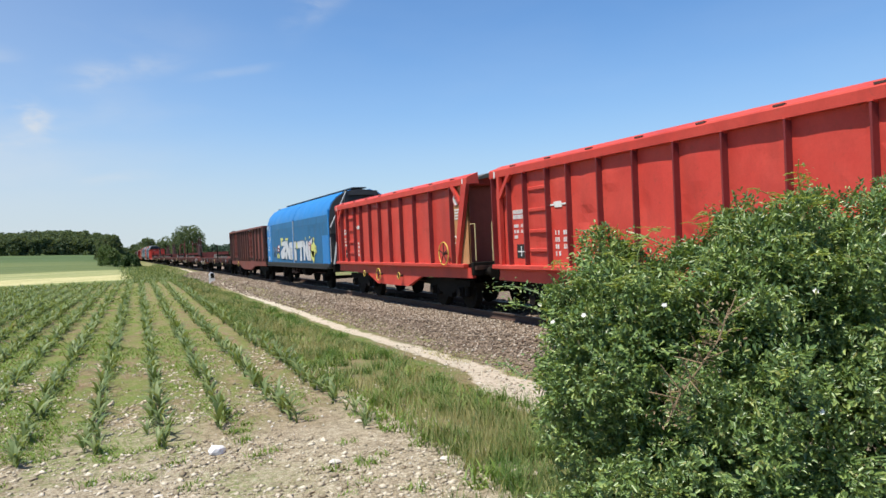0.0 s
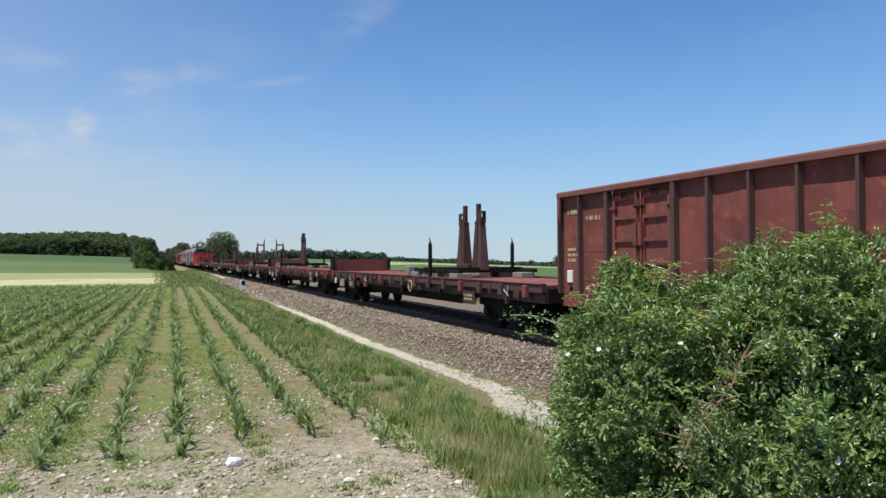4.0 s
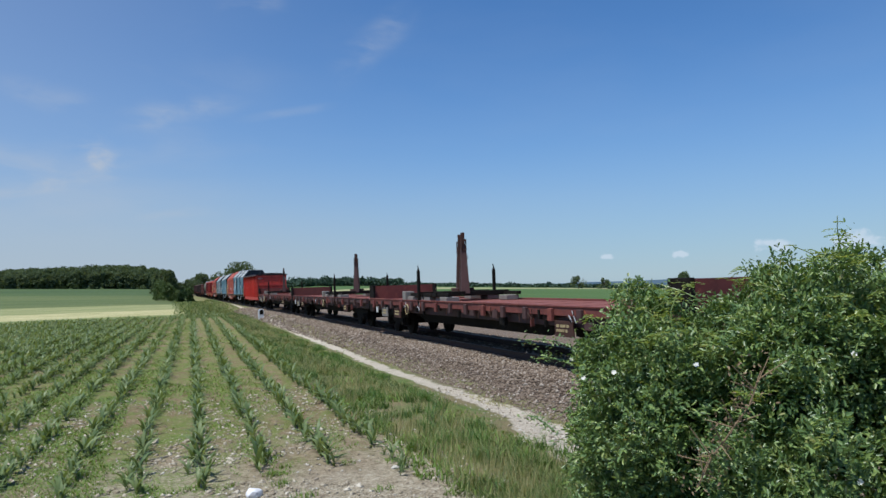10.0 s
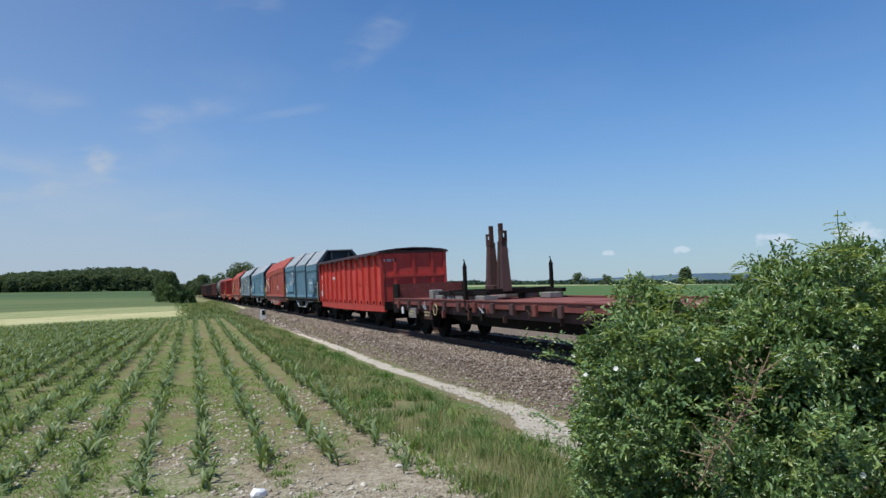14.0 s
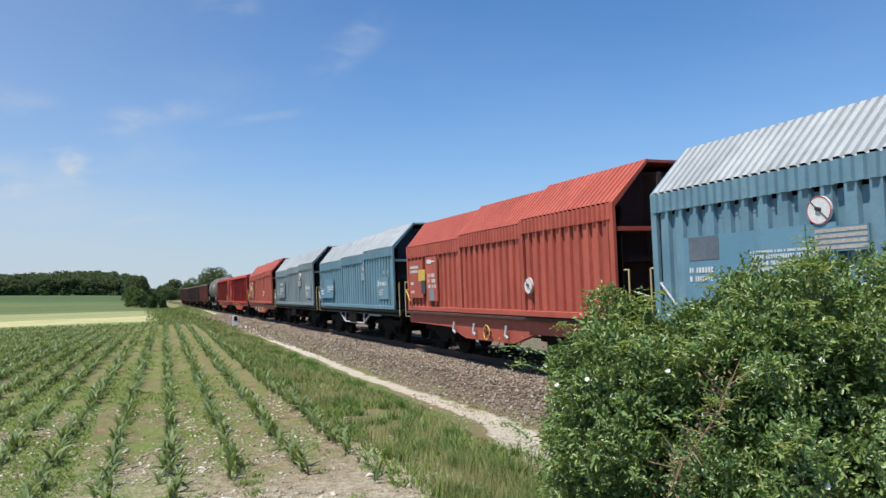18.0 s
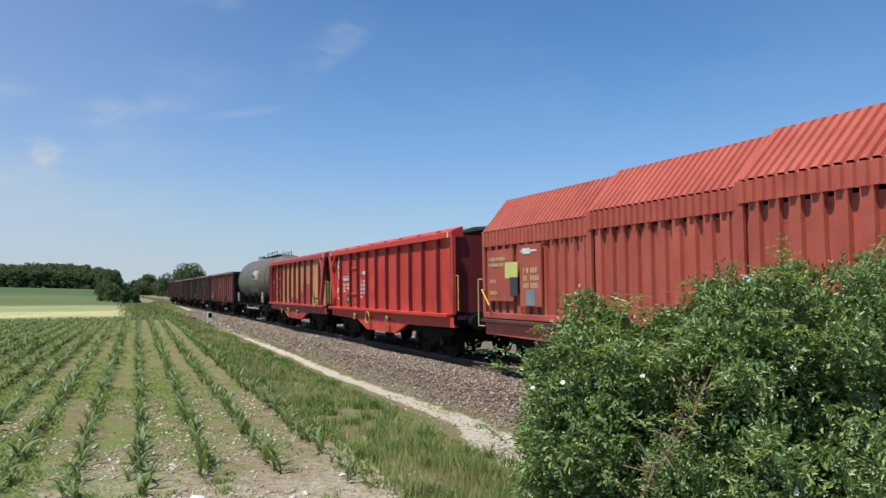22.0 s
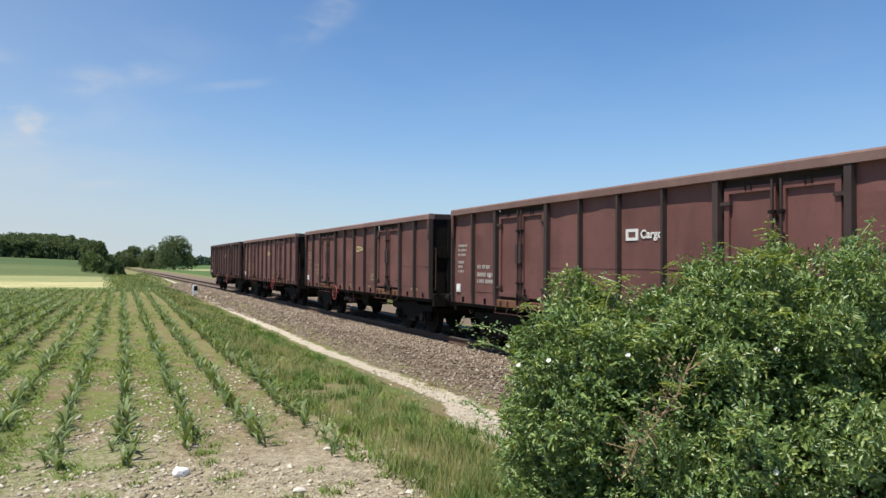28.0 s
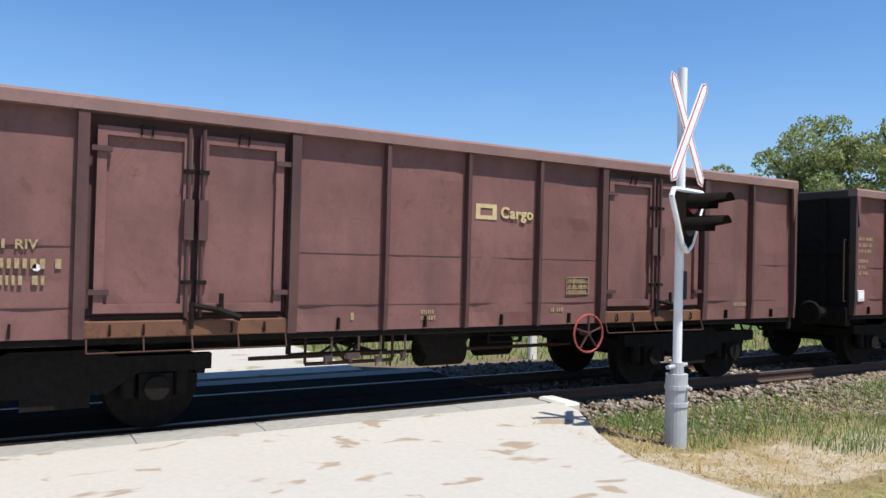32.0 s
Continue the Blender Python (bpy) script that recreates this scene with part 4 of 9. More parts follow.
def running_gear(w, bogies=(), axles=()):
    for y in bogies:
        b = shared("bogie", make_bogie, w, pose(0, y, 0))
        for d in (-0.9, 0.9):
            WHEELS.append(shared("wheelset", make_wheelset, b, pose(0, d, 0.46)))
    for y in axles:
        WHEELS.append(shared("wheelset", make_wheelset, w, pose(0, y, 0.46)))
        for s in (-1, 1):
            bm = bmesh.new()
            for k in range(5):
                box(bm, s * 0.98 - 0.045, s * 0.98 + 0.045, y - 0.62 + 0.1 * k, y + 0.62 - 0.1 * k, 0.62 - 0.035 * k, 0.65 - 0.035 * k)
            box(bm, s * 0.98 - 0.1, s * 0.98 + 0.1, y - 0.15, y + 0.15, 0.32, 0.62)
            part("leaf_spring", bm, M_DARK, w)


def make_buffer(parent):
    bm = bmesh.new()
    rod(bm, (0, 0, 0), (0, 0.30, 0), 0.11, 12, 0.10)
    rod(bm, (0, 0.30, 0), (0, 0.47, 0), 0.075, 12)
    rod(bm, (0, 0.47, 0), (0, 0.50, 0), 0.22, 18, 0.19)
    return part("buffer", bm, M_DARK, parent, "greasy black buffer")


def make_coupling(parent):
    bm = bmesh.new()
    rod(bm, (0, 0, 0), (0, 0.3, -0.02), 0.045, 8)
    ring(bm, (0, 0.36, -0.12), 0.13, 0.025, "x", 12, 5)
    for k in range(6):
        a, b = k / 6, (k + 1) / 6
        rod(bm, (0.28, 0.06 + 0.4 * a, -0.1 - 1.3 * a * (1 - a)), (0.28, 0.06 + 0.4 * b, -0.1 - 1.3 * b * (1 - b)), 0.022, 6)
    return part("coupling", bm, M_DARK, parent)


def ends_gear(w, half, z=1.03):
    for s in (-1, 1):
        turn = 0 if s > 0 else 180
        for x in (-0.88, 0.88):
            shared("buffer", make_buffer, w, pose(x, s * half, z, 0, 0, turn))
        shared("coupling", make_coupling, w, pose(0, s * half, z, 0, 0, turn))


def hand_wheel(w, y, z, material, x=-1.46, r=0.25, label="red enamelled brake handwheel"):
    bm = bmesh.new()
    ring(bm, (0, 0, 0), r, 0.015, "x", 26, 6)
    hub = bmesh.new()
    rod(hub, (-0.02, 0, 0), (0.14, 0, 0), 0.035, 8)
    for k in range(5):
        a = 2 * math.pi * k / 5 + 0.3
        rod(hub, (0, 0, 0), (0, r * math.cos(a), r * math.sin(a)), 0.015, 6)
    ob = part("handwheel", bm, material, w, label)
    ob.location = (x, y, z)
    part("spokes", hub, M_RUSTDARK, ob)


def underframe(w, half, brown, belly=0.0, z=1.0, lattice=True, out=0.0):
    """Sills and brake gear below the floor."""
    for s in (-1, 1):
        bm = bmesh.new()
        x0, x1 = (-1.30 - out, -1.20) if s < 0 else (1.20, 1.30 + out)
        if belly:
            prism(bm, [(-half, z - 0.26), (-half, z), (half, z), (half, z - 0.26), (0.42 * half, z - 0.30), (0.24 * half, z - belly), (-0.24 * half, z - belly), (-0.42 * half, z - 0.30)], "x", x0, x1)
        else:
            box(bm, x0, x1, -half, half, z - (0.07 if lattice else 0.2), z)
        part("side_sill", bm, brown, w)
    part("centre_sill", boxes((-0.24, -0.14, -half, half, 0.72, z - 0.01), (0.14, 0.24, -half, half, 0.72, z - 0.01)), M_DARK, w)
    for s in (-1, 1):
        part("headstock", soft_box(-1.3, 1.3, s * half - 0.06, s * half + 0.06, z - 0.2, z + 0.14, 0.015), M_DARK, w)
    if lattice:
        bm = bmesh.new()
        rod(bm, (-0.75, -0.3, 0.66), (-0.75, 0.3, 0.66), 0.2, 14)
        part("air_reservoir", bm, M_DARK, w, smooth=True)
        part("brake_rigging", rods(((-0.5, -2.4, 0.62), (-0.5, 2.4, 0.62), 0.025), ((0.4, -2.6, 0.7), (0.4, 2.6, 0.7), 0.03), ((-1.0, 1.1, 0.72), (0.8, 1.1, 0.72), 0.03), ((-1.0, 1.9, 0.6), (-1.0, 0.8, 0.6), 0.022),
                                    ((-1.0, 1.9, 0.6), (-1.0, 1.9, 0.95), 0.018), ((-1.0, 1.4, 0.6), (-1.0, 1.15, 0.95), 0.018), ((-1.0, 1.4, 0.6), (-1.0, 1.65, 0.95), 0.018), ((-1.0, 0.8, 0.6), (-1.0, 0.8, 0.95), 0.018)), M_RUSTDARK, w)
        part("hanger_plate", pushed([(0.5, z - 0.05), (-0.4, z - 0.05), (-0.18, 0.58), (0.28, 0.58)], "x", -0.95, -0.86), M_DARK, w)
        tray = part("cable_tray", rods(((-1.15, 2.15, z - 0.26), (-1.15, 0.95, z - 0.26), 0.016), ((-1.15, 2.15, z - 0.26), (-1.15, 2.15, z), 0.03), ((-1.15, 1.0, z - 0.26), (-1.15, 1.0, z), 0.02), ((-1.1, 1.45, z - 0.26), (-1.1, 1.15, z - 0.06), 0.014), ((-1.1, 1.75, z - 0.26), (-1.1, 1.4, z - 0.06), 0.014), ((-1.15, 2.15, z - 0.12), (-1.15, 1.5, z - 0.12), 0.012), n=6), M_DARK, w)
        part("tray_bracket", rods(((-1.15, -0.5, z - 0.22), (-1.15, -1.0, z - 0.22), 0.016), ((-1.15, -0.5, z - 0.13), (-1.15, -1.4, z - 0.13), 0.014), ((-1.15, -1.0, z - 0.22), (-1.15, -1.0, z), 0.025), ((-1.15, -0.5, z - 0.22), (-1.15, -0.5, z), 0.016), n=6), M_DARK, w)
        for y, wide, low in ((1.68, 0.09, 0.36), (1.38, 0.16, 0.34), (1.05, 0.07, 0.40), (0.72, 0.05, 0.36)):
            part("hanging_valve", boxes((-1.17, -1.11, y - wide / 2, y + wide / 2, z - low, z - low + 0.07), (-1.16, -1.14, y - wide / 2, y - wide / 2 + 0.02, z - low + 0.07, z - 0.05), (-1.165, -1.13, y + 0.01, y + 0.04, z - low - 0.04, z - low)), M_DUSTY_DARK, tray, "dusty hanging valve block")
        part("brake_cylinder", rods(((-0.15, -1.5, 0.62), (-0.15, -0.95, 0.62), 0.16), n=14), M_DARK, w)


def panel_mesh(y0, y1, z0, z1, x, seed, dent=0.024):
    """A thin plate with shallow dents."""
    ny, nz = max(3, int((y1 - y0) / 0.14)), 12
    rng = np.random.default_rng(seed)
    lumps = [(rng.uniform(y0, y1), rng.uniform(z0, z1), rng.uniform(0.12, 0.35), rng.uniform(-1, 1) * dent) for _ in range(7)]
    bm = bmesh.new()
    rows = []
    for i in range(ny + 1):
        row = []
        for j in range(nz + 1):
            y, z = y0 + (y1 - y0) * i / ny, z0 + (z1 - z0) * j / nz
            d = sum(a * math.exp(-((y - cy) ** 2 + (z - cz) ** 2) / r ** 2) for cy, cz, r, a in lumps)
            edge = min(i, ny - i, j, nz - j)
            row.append(bm.verts.new((x + (d if edge else 0), y, z)))
        rows.append(row)
    for i in range(ny):
        for j in range(nz):
            bm.faces.new((rows[i][j], rows[i][j + 1], rows[i + 1][j + 1], rows[i + 1][j]))
    back = [bm.verts.new((x + 0.05, y, z)) for y, z in ((y0, z0), (y1, z0), (y1, z1), (y0, z1))]
    bm.faces.new(back)
    return bm


def leaf_door(w, y0, y1, z0, z1, x, mat, frame_mat, handle_y, seed, bars=0):
    """One leaf of a side door: plate, raised frame, bolt and hinges."""
    d = part("door", panel_mesh(y0 + 0.05, y1 - 0.05, z0 + 0.05, z1 - 0.05, x, seed, 0.012), mat, w)
    f = 0.085
    rows = [(x - 0.045, x + 0.02, y0, y0 + f, z0, z1), (x - 0.045, x + 0.02, y1 - f, y1, z0, z1), (x - 0.044, x + 0.019, y0 + f, y1 - f, z0, z0 + f), (x - 0.044, x + 0.019, y0 + f, y1 - f, z1 - f, z1)]
    for k in range(bars):
        zz = z0 + (z1 - z0) * (k + 1) / (bars + 1)
        rows.append((x - 0.05, x + 0.018, y0 + f, y1 - f, zz - 0.03, zz + 0.03))
    part("door_frame", boxes(*rows), mat, d)
    bm = boxes((x - 0.11, x - 0.05, handle_y - 0.045, handle_y + 0.045, z0 + 0.72, z0 + 1.12))
    rod(bm, (x - 0.07, handle_y, z0 - 0.05), (x - 0.07, handle_y, z1 + 0.05), 0.018, 6)
    part("bolt", bm, frame_mat, d, "dark bolt bar")
    hinge_y = y0 + 0.02 if handle_y > (y0 + y1) / 2 else y1 - 0.02
    for z in (z0 + 0.2, z1 - 0.22):
        part("hinge", boxes((x - 0.075, x - 0.02, hinge_y - 0.11, hinge_y + 0.07, z - 0.025, z + 0.025)), frame_mat, d)
    mid_y = (y0 + y1) / 2
    part("hasp", rods(((x - 0.05, mid_y - 0.05, z1 - 0.06), (x - 0.075, mid_y - 0.05, z1 + 0.04), 0.009), ((x - 0.05, mid_y + 0.05, z1 - 0.06), (x - 0.075, mid_y + 0.05, z1 + 0.04), 0.009), ((x - 0.075, mid_y - 0.05, z1 + 0.04), (x - 0.075, mid_y + 0.05, z1 + 0.04), 0.009), n=5), M_DARK, d)
    for z in (z0 + 0.3, z0 + 1.4):
        part("bolt_bracket", boxes((x - 0.09, x - 0.03, handle_y - 0.05, handle_y + 0.05, z - 0.02, z + 0.02)), M_DARK, d)
    return d


def open_wagon(at, half, top, mat, rim_mat, label, posts, doors, z0=1.0, belly=0.0, post_mat=None, frame_mat=None, door_bars=0, seed=1, wheel_at=None, wheel_mat=None, under=None, plank=True, end_mat=None, recess=0.11):
    """A high-sided open wagon; posts: their places, doors: the pairs of posts that hold a double door."""
    w = wagon_base("open_wagon", at, label)
    post_mat, frame_mat, under = post_mat or mat, frame_mat or mat, under or M_DARK
    xo = -1.42
    xp = xo + recess
    zt = top - (0.14 if top > 3.26 else 0.11)
    for k, y in enumerate(posts):
        wide = 0.10 if any(abs(y - d[0]) < 0.01 or abs(y - d[1]) < 0.01 for d in doors) else 0.05
        y = max(-half + wide / 2, min(half - wide / 2, y))
        outline = [(xo, zt), (xp + 0.02, zt), (xp + 0.02, z0), (xo + 0.02, z0), (xo, z0 + 0.3)]
        both(part("post", pushed(outline, "y", y - wide / 2, y + wide / 2), post_mat, w))
    for a, b in zip(posts[:-1], posts[1:]):
        lo, hi = min(a, b) + 0.02, max(a, b) - 0.02
        if any(abs(max(a, b) - max(d)) < 0.01 and abs(min(a, b) - min(d)) < 0.01 for d in doors):
            mid = (lo + hi) / 2
            zd = z0 + 0.235
            both(leaf_door(w, lo + 0.10, mid - 0.035, zd, zt - 0.12, xp + 0.005, mat, frame_mat, mid - 0.07, seed * 31 + int(lo * 7), door_bars))
            both(leaf_door(w, mid + 0.035, hi - 0.10, zd, zt - 0.12, xp + 0.005, mat, frame_mat, mid + 0.07, seed * 37 + int(lo * 7), door_bars))
            # backing in the frame colour paints the shade of the gaps round the doors
            both(part("door_back", boxes((xp + 0.06, xp + 0.09, lo - 0.02, hi + 0.02, z0, zt)), frame_mat, w))
            if plank:
                both(part("threshold", soft_box(xp - 0.05, xp + 0.05, lo, hi, z0, z0 + 0.16, 0.01), M_OCHRE, w, "worn ochre threshold below the doors"))
                both(part("door_lever", rods(((xp - 0.09, mid - 0.0, zd + 0.07), (xp - 0.11, mid - 0.22, zd + 0.03), 0.032), ((xp - 0.11, mid - 0.22, zd + 0.03), (xp - 0.11, mid - 0.46, zd - 0.06), 0.04), ((xp - 0.1, mid + 0.02, zd - 0.16), (xp - 0.1, mid + 0.02, zd + 0.1), 0.025), ((xp - 0.09, mid - 0.27, zd + 0.0), (xp - 0.09, mid - 0.27, zd + 0.19), 0.025), n=6), M_DARK, w, "dark locking lever below the doors"))
                for u in (lo + 0.28, lo + 0.62, hi - 0.55, hi - 0.25):
                    both(part("threshold_hook", rods(((xp - 0.06, u, z0 + 0.03), (xp - 0.09, u, z0 + 0.05), 0.012), ((xp - 0.09, u, z0 + 0.05), (xp - 0.07, u, z0 + 0.13), 0.012), n=5), M_DARK, w))
                both(part("step_rail", rods(((xo - 0.02, lo + 0.05, z0 - 0.13), (xo - 0.02, hi - 0.05, z0 - 0.13), 0.009), ((xo - 0.02, lo + 0.05, z0 - 0.13), (xo + 0.03, lo + 0.05, z0), 0.009), ((xo - 0.02, hi - 0.05, z0 - 0.13), (xo + 0.03, hi - 0.05, z0), 0.009), ((xo - 0.02, lo + 0.55, z0 - 0.13), (xo + 0.03, lo + 0.55, z0), 0.009), ((xo - 0.02, hi - 0.55, z0 - 0.13), (xo + 0.03, hi - 0.55, z0), 0.009),
                                               ((xo - 0.02, mid, z0 - 0.13), (xo + 0.05, mid, z0), 0.009), n=6), M_RUSTDARK, w))
        else:
            both(part("side_panel", panel_mesh(lo, hi, z0, zt, xp, seed * 101 + int(lo * 10)), mat, w))
            part_h = [(xp - 0.05, xp, (lo + hi) / 2 - 0.011, (lo + hi) / 2 + 0.011, z0 + 0.02, z0 + 0.15)]
            both(part("lashing_hook", boxes(*part_h), M_DARK, w))
            for zs in (z0 + 0.29, z0 + 0.86):
                both(part("panel_seam", boxes((xp - 0.004, xp + 0.01, lo, hi, zs - 0.003, zs + 0.003)), frame_mat, w))
    rim = [(xo - 0.012, zt), (xo - 0.012, top - 0.03), (xo + 0.012, top), (xp + 0.06, top), (xp + 0.06, zt)]
    both(part("top_rail", pushed(rim, "y", -half, half), rim_mat, w))
    # end faces get a dark tone that paints their shade
    end_mat = end_mat or M_SOOT_AND_SHADE
    for s in (-1, 1):
        e = part("end_wall", panel_mesh(-1.33, 1.33, z0, zt, 0, seed * 11 + s), end_mat, w)
        e.matrix_basis = pose(0, s * (half - 0.09), 0, 0, 0, 90 * -s + 180)
        part("end_rail", soft_box(-1.42, 1.42, s * half - 0.07 * s - 0.06, s * half - 0.07 * s + 0.06, zt - 0.02, top - 0.002, 0.02), M_SOOT_AND_SHADE if end_mat == M_DARK else rim_mat, w)
        for x in (-0.8, 0.0, 0.8):
            part("end_post", boxes((x - 0.06, x + 0.06, min(s * half, s * (half - 0.1)), max(s * half, s * (half - 0.1)), z0, zt)), end_mat, w)
        part("end_beam", boxes((-1.3, 1.3, min(s * (half + 0.01), s * (half - 0.08)), max(s * (half + 0.01), s * (half - 0.08)), z0 + 1.1, z0 + 1.22)), end_mat, w)
        both(part("corner_gusset", pushed([(half - 0.12, zt), (half + 0.0, zt), (half - 0.1, zt - 0.55)] if s > 0 else [(-half + 0.12, zt), (-half - 0.0, zt), (-half + 0.1, zt - 0.55)], "x", xo - 0.01, xo + 0.03), mat, w))
        part("grab_rail", rods(((-1.25, s * (half + 0.08), z0 + 0.25), (-1.25, s * (half + 0.08), z0 + 1.35), 0.016), ((-1.25, s * (half + 0.08), z0 + 0.25), (-1.25, s * half, z0 + 0.25), 0.016), ((-1.25, s * (half + 0.08), z0 + 1.35), (-1.25, s * half, z0 + 1.35), 0.016), n=6), M_RUSTDARK, w)
    part("floor", boxes((-1.3, 1.3, -half + 0.1, half - 0.1, z0 + 0.05, z0 + 0.2)), M_RUSTDARK, w)
    underframe(w, half, under, belly, z0)
    ends_gear(w, half)
    running_gear(w, bogies=(-half + 2.05, half - 2.05))
    if wheel_at is not None:
        hand_wheel(w, wheel_at, z0 - 0.12, wheel_mat)
    return w


def side_writing(w, rng, y, mat, x):
    """The unreadable lines that stand beside the last posts."""
    part("writing", boxes(*[(x - 0.004, x + 0.008, a, b, c, d) for a, b, c, d in
                            text_lines(y, 2.35, (0.45, 0.45, 0.4), rng, 0.06, 0.05) + text_lines(y, 1.95, (0.3, 0.25, 0.3), rng, 0.06, 0.05)]), mat, w, "faded small lettering, as plain bars")


EAS_POSTS = [6.45, 5.35, 4.25, 2.2, 1.1, 0.0, -1.1, -2.2, -4.25, -5.35, -6.45]
EAS_DOORS = [(4.25, 2.2), (-2.2, -4.25)]


def freight_mark(w, y, z, x, mat, k=1.0):
    """A square mark with a plain word beside it."""
    s = 0.34 * k
    part("mark", boxes((x - 0.004, x + 0.008, y - s, y, z + 0.155 * k, z + 0.21 * k), (x - 0.004, x + 0.008, y - s, y, z, z + 0.055 * k), (x - 0.0035, x + 0.008, y - 0.07 * k, y, z + 0.055 * k, z + 0.155 * k), (x - 0.0035, x + 0.008, y - s, y - s + 0.07 * k, z + 0.055 * k, z + 0.155 * k)), mat, w, "square painted mark")
    lettering("Cargo", 0.21 * k, side_text(y - s - 0.06, z + 0.035 * k, x - 0.003), mat, w, label="painted word")


def coal_wagon(rear, mat, rim, label, mark, seed, frames, data_mat, mark_at=(-0.14, 2.335), wheel=-1.9):
    rng = random.Random(seed)
    # near-black end walls: the shade of the recess is put into the colour
    w = open_wagon(rear - 6.45, 6.45, 3.272, mat, rim, label, EAS_POSTS, EAS_DOORS, seed=seed, post_mat=frames, frame_mat=frames, wheel_at=wheel, wheel_mat=M_WHEELRED, recess=0.095, end_mat=M_DARK)
    x = -1.33
    if mark:
        freight_mark(w, mark_at[0], mark_at[1], x, mark, 0.92)
    side_writing(w, rng, 6.2, data_mat, x)
    part("wagon_data", boxes(*[(x - 0.004, x + 0.008, a, b, c, d) for a, b, c, d in text_lines(5.2, 1.83, (0.36,), rng, 0.085) + text_lines(5.2, 1.65, (0.8,), rng, 0.09) + text_lines(5.2, 1.5, (0.75,), rng, 0.085)]), data_mat, w, "wagon data, as plain bars")
    lettering("RIV", 0.12, side_text(4.78, 1.83, x - 0.003), data_mat, w)
    grid = [(x - 0.004, x + 0.008, -2.0, -1.61, z, z + 0.008) for z in (1.40, 1.475, 1.55, 1.622)] + [(x - 0.0045, x + 0.008, y, y + 0.008, 1.40, 1.63) for y in (-2.0, -1.87, -1.74, -1.618)]
    grid += [(x - 0.004, x + 0.008, a, b, c, d) for a, b, c, d in text_lines(-1.64, 1.565, (0.33, 0.33, 0.33), rng, 0.035, 0.04)]
    part("white_dot", pushed([(4.60 + 0.035 * math.cos(q * 0.785), 1.66 + 0.035 * math.sin(q * 0.785)) for q in range(8)], "x", x - 0.004, x + 0.008), M_WHITE, w)
    part("load_grid", boxes(*grid), M_FADED, w, "painted load table, as plain bars")
    part("small_mark", boxes(*[(x - 0.004, x + 0.008, a, b, c, d) for a, b, c, d in text_lines(0.6, 1.17, (0.2,), rng, 0.05) + text_lines(0.6, 1.1, (0.2,), rng, 0.05) + text_lines(-1.35, 1.17, (0.22,), rng, 0.05) + text_lines(1.5, 1.12, (0.06,), rng, 0.08) + text_lines(-5.0, 1.2, (0.5,), rng, 0.06)]), data_mat, w)
    part("label_plate", soft_box(x - 0.03, x, 6.05, 6.25, 1.25, 1.45, 0.008), M_WHITE, w, "white consignment label plate")
    part("label_clip", soft_box(x - 0.034, x - 0.031, 6.07, 6.23, 1.29, 1.41, 0.001), M_SIGNWHITE, w)
    return w


coal_wagon(-20.05, M_BROWN_RED, M_DUSTY, "russet open coal wagon with double doors and white markings", M_WHITE, 3, M_BROWN, M_FADED_WHITE, (0.84, 2.17))
coal_wagon(-5.74, M_SOOTY_RED, M_DUSTY_DARK, "sooty reddish brown open coal wagon with double doors", M_WHITE, 4, M_SOOT_AND_SHADE, M_FADED_WHITE)
coal_wagon(8.50, M_SOOTY_RED, M_DUSTY, "brown open coal wagon with double doors", M_CREAM, 5, M_SOOT_AND_SHADE, M_FADED, wheel=1.95)
coal_wagon(23.1, M_PURPLE, M_DUSTY, "dull purplish brown open coal wagon with cream lettering", M_CREAM, 6, M_PURPLE_DARK, M_FADED)
coal_wagon(37.46, M_BROWN_DARK, M_BROWN_DARK, "dark brown open coal wagon, the last of the train", M_CREAM, 7, M_BROWN_DARK, M_FADED)

# the old fishbelly wagon ahead of the flat wagons, with barred doors
OLD_POSTS = [6.75, 5.95, 5.0, 3.1, 2.3, 1.45, 0.6, -0.3, -1.2, -3.2, -4.3, -5.5, -6.75]
w = open_wagon(-280.03, 6.75, 3.22, M_OLDBROWN, M_BROWN, "rusty russet open wagon with barred double doors and fishbelly sill", OLD_POSTS, [(5.0, 3.1), (-1.2, -3.2)], z0=1.12, belly=0.56, under=M_OLDBROWN, door_bars=3, seed=12, plank=False, post_mat=M_BROWN_DARK, frame_mat=M_OLDBROWN, end_mat=M_SOOT_AND_SHADE)
_r = random.Random(8)
part("writing", boxes(*[(-1.318, -1.305, a, b, c, d) for a, b, c, d in text_lines(6.5, 2.75, (0.4,), _r, 0.08) + text_lines(5.8, 2.6, (0.5,), _r, 0.08) + text_lines(6.5, 2.0, (0.35, 0.4, 0.3), _r, 0.06)]), M_CREAM, w, "faded cream lettering, as plain bars")
part("label_plate", soft_box(-1.345, -1.31, 6.3, 6.5, 1.35, 1.6, 0.008), M_WHITE, w, "white consignment label plate")
hand_wheel(w, 3.4, 0.92, M_YELLOW, -1.36, 0.16, "small yellow brake handwheel")

# the red open wagon behind the flat wagons
RED_POSTS = [6.5, 5.5, 4.45, 3.35, 2.2, 1.1, 0.0, -1.1, -2.2, -3.35, -4.45, -5.5, -6.5]
w = open_wagon(-141.92, 6.5, 3.2, M_RED, M_BROWN_DARK, "bright red freight wagon under a dark tarred arched roof", RED_POSTS, [], z0=1.0, belly=0.3, under=M_RED, seed=14, post_mat=M_RED, end_mat=M_RED, plank=False)
_r = random.Random(9)
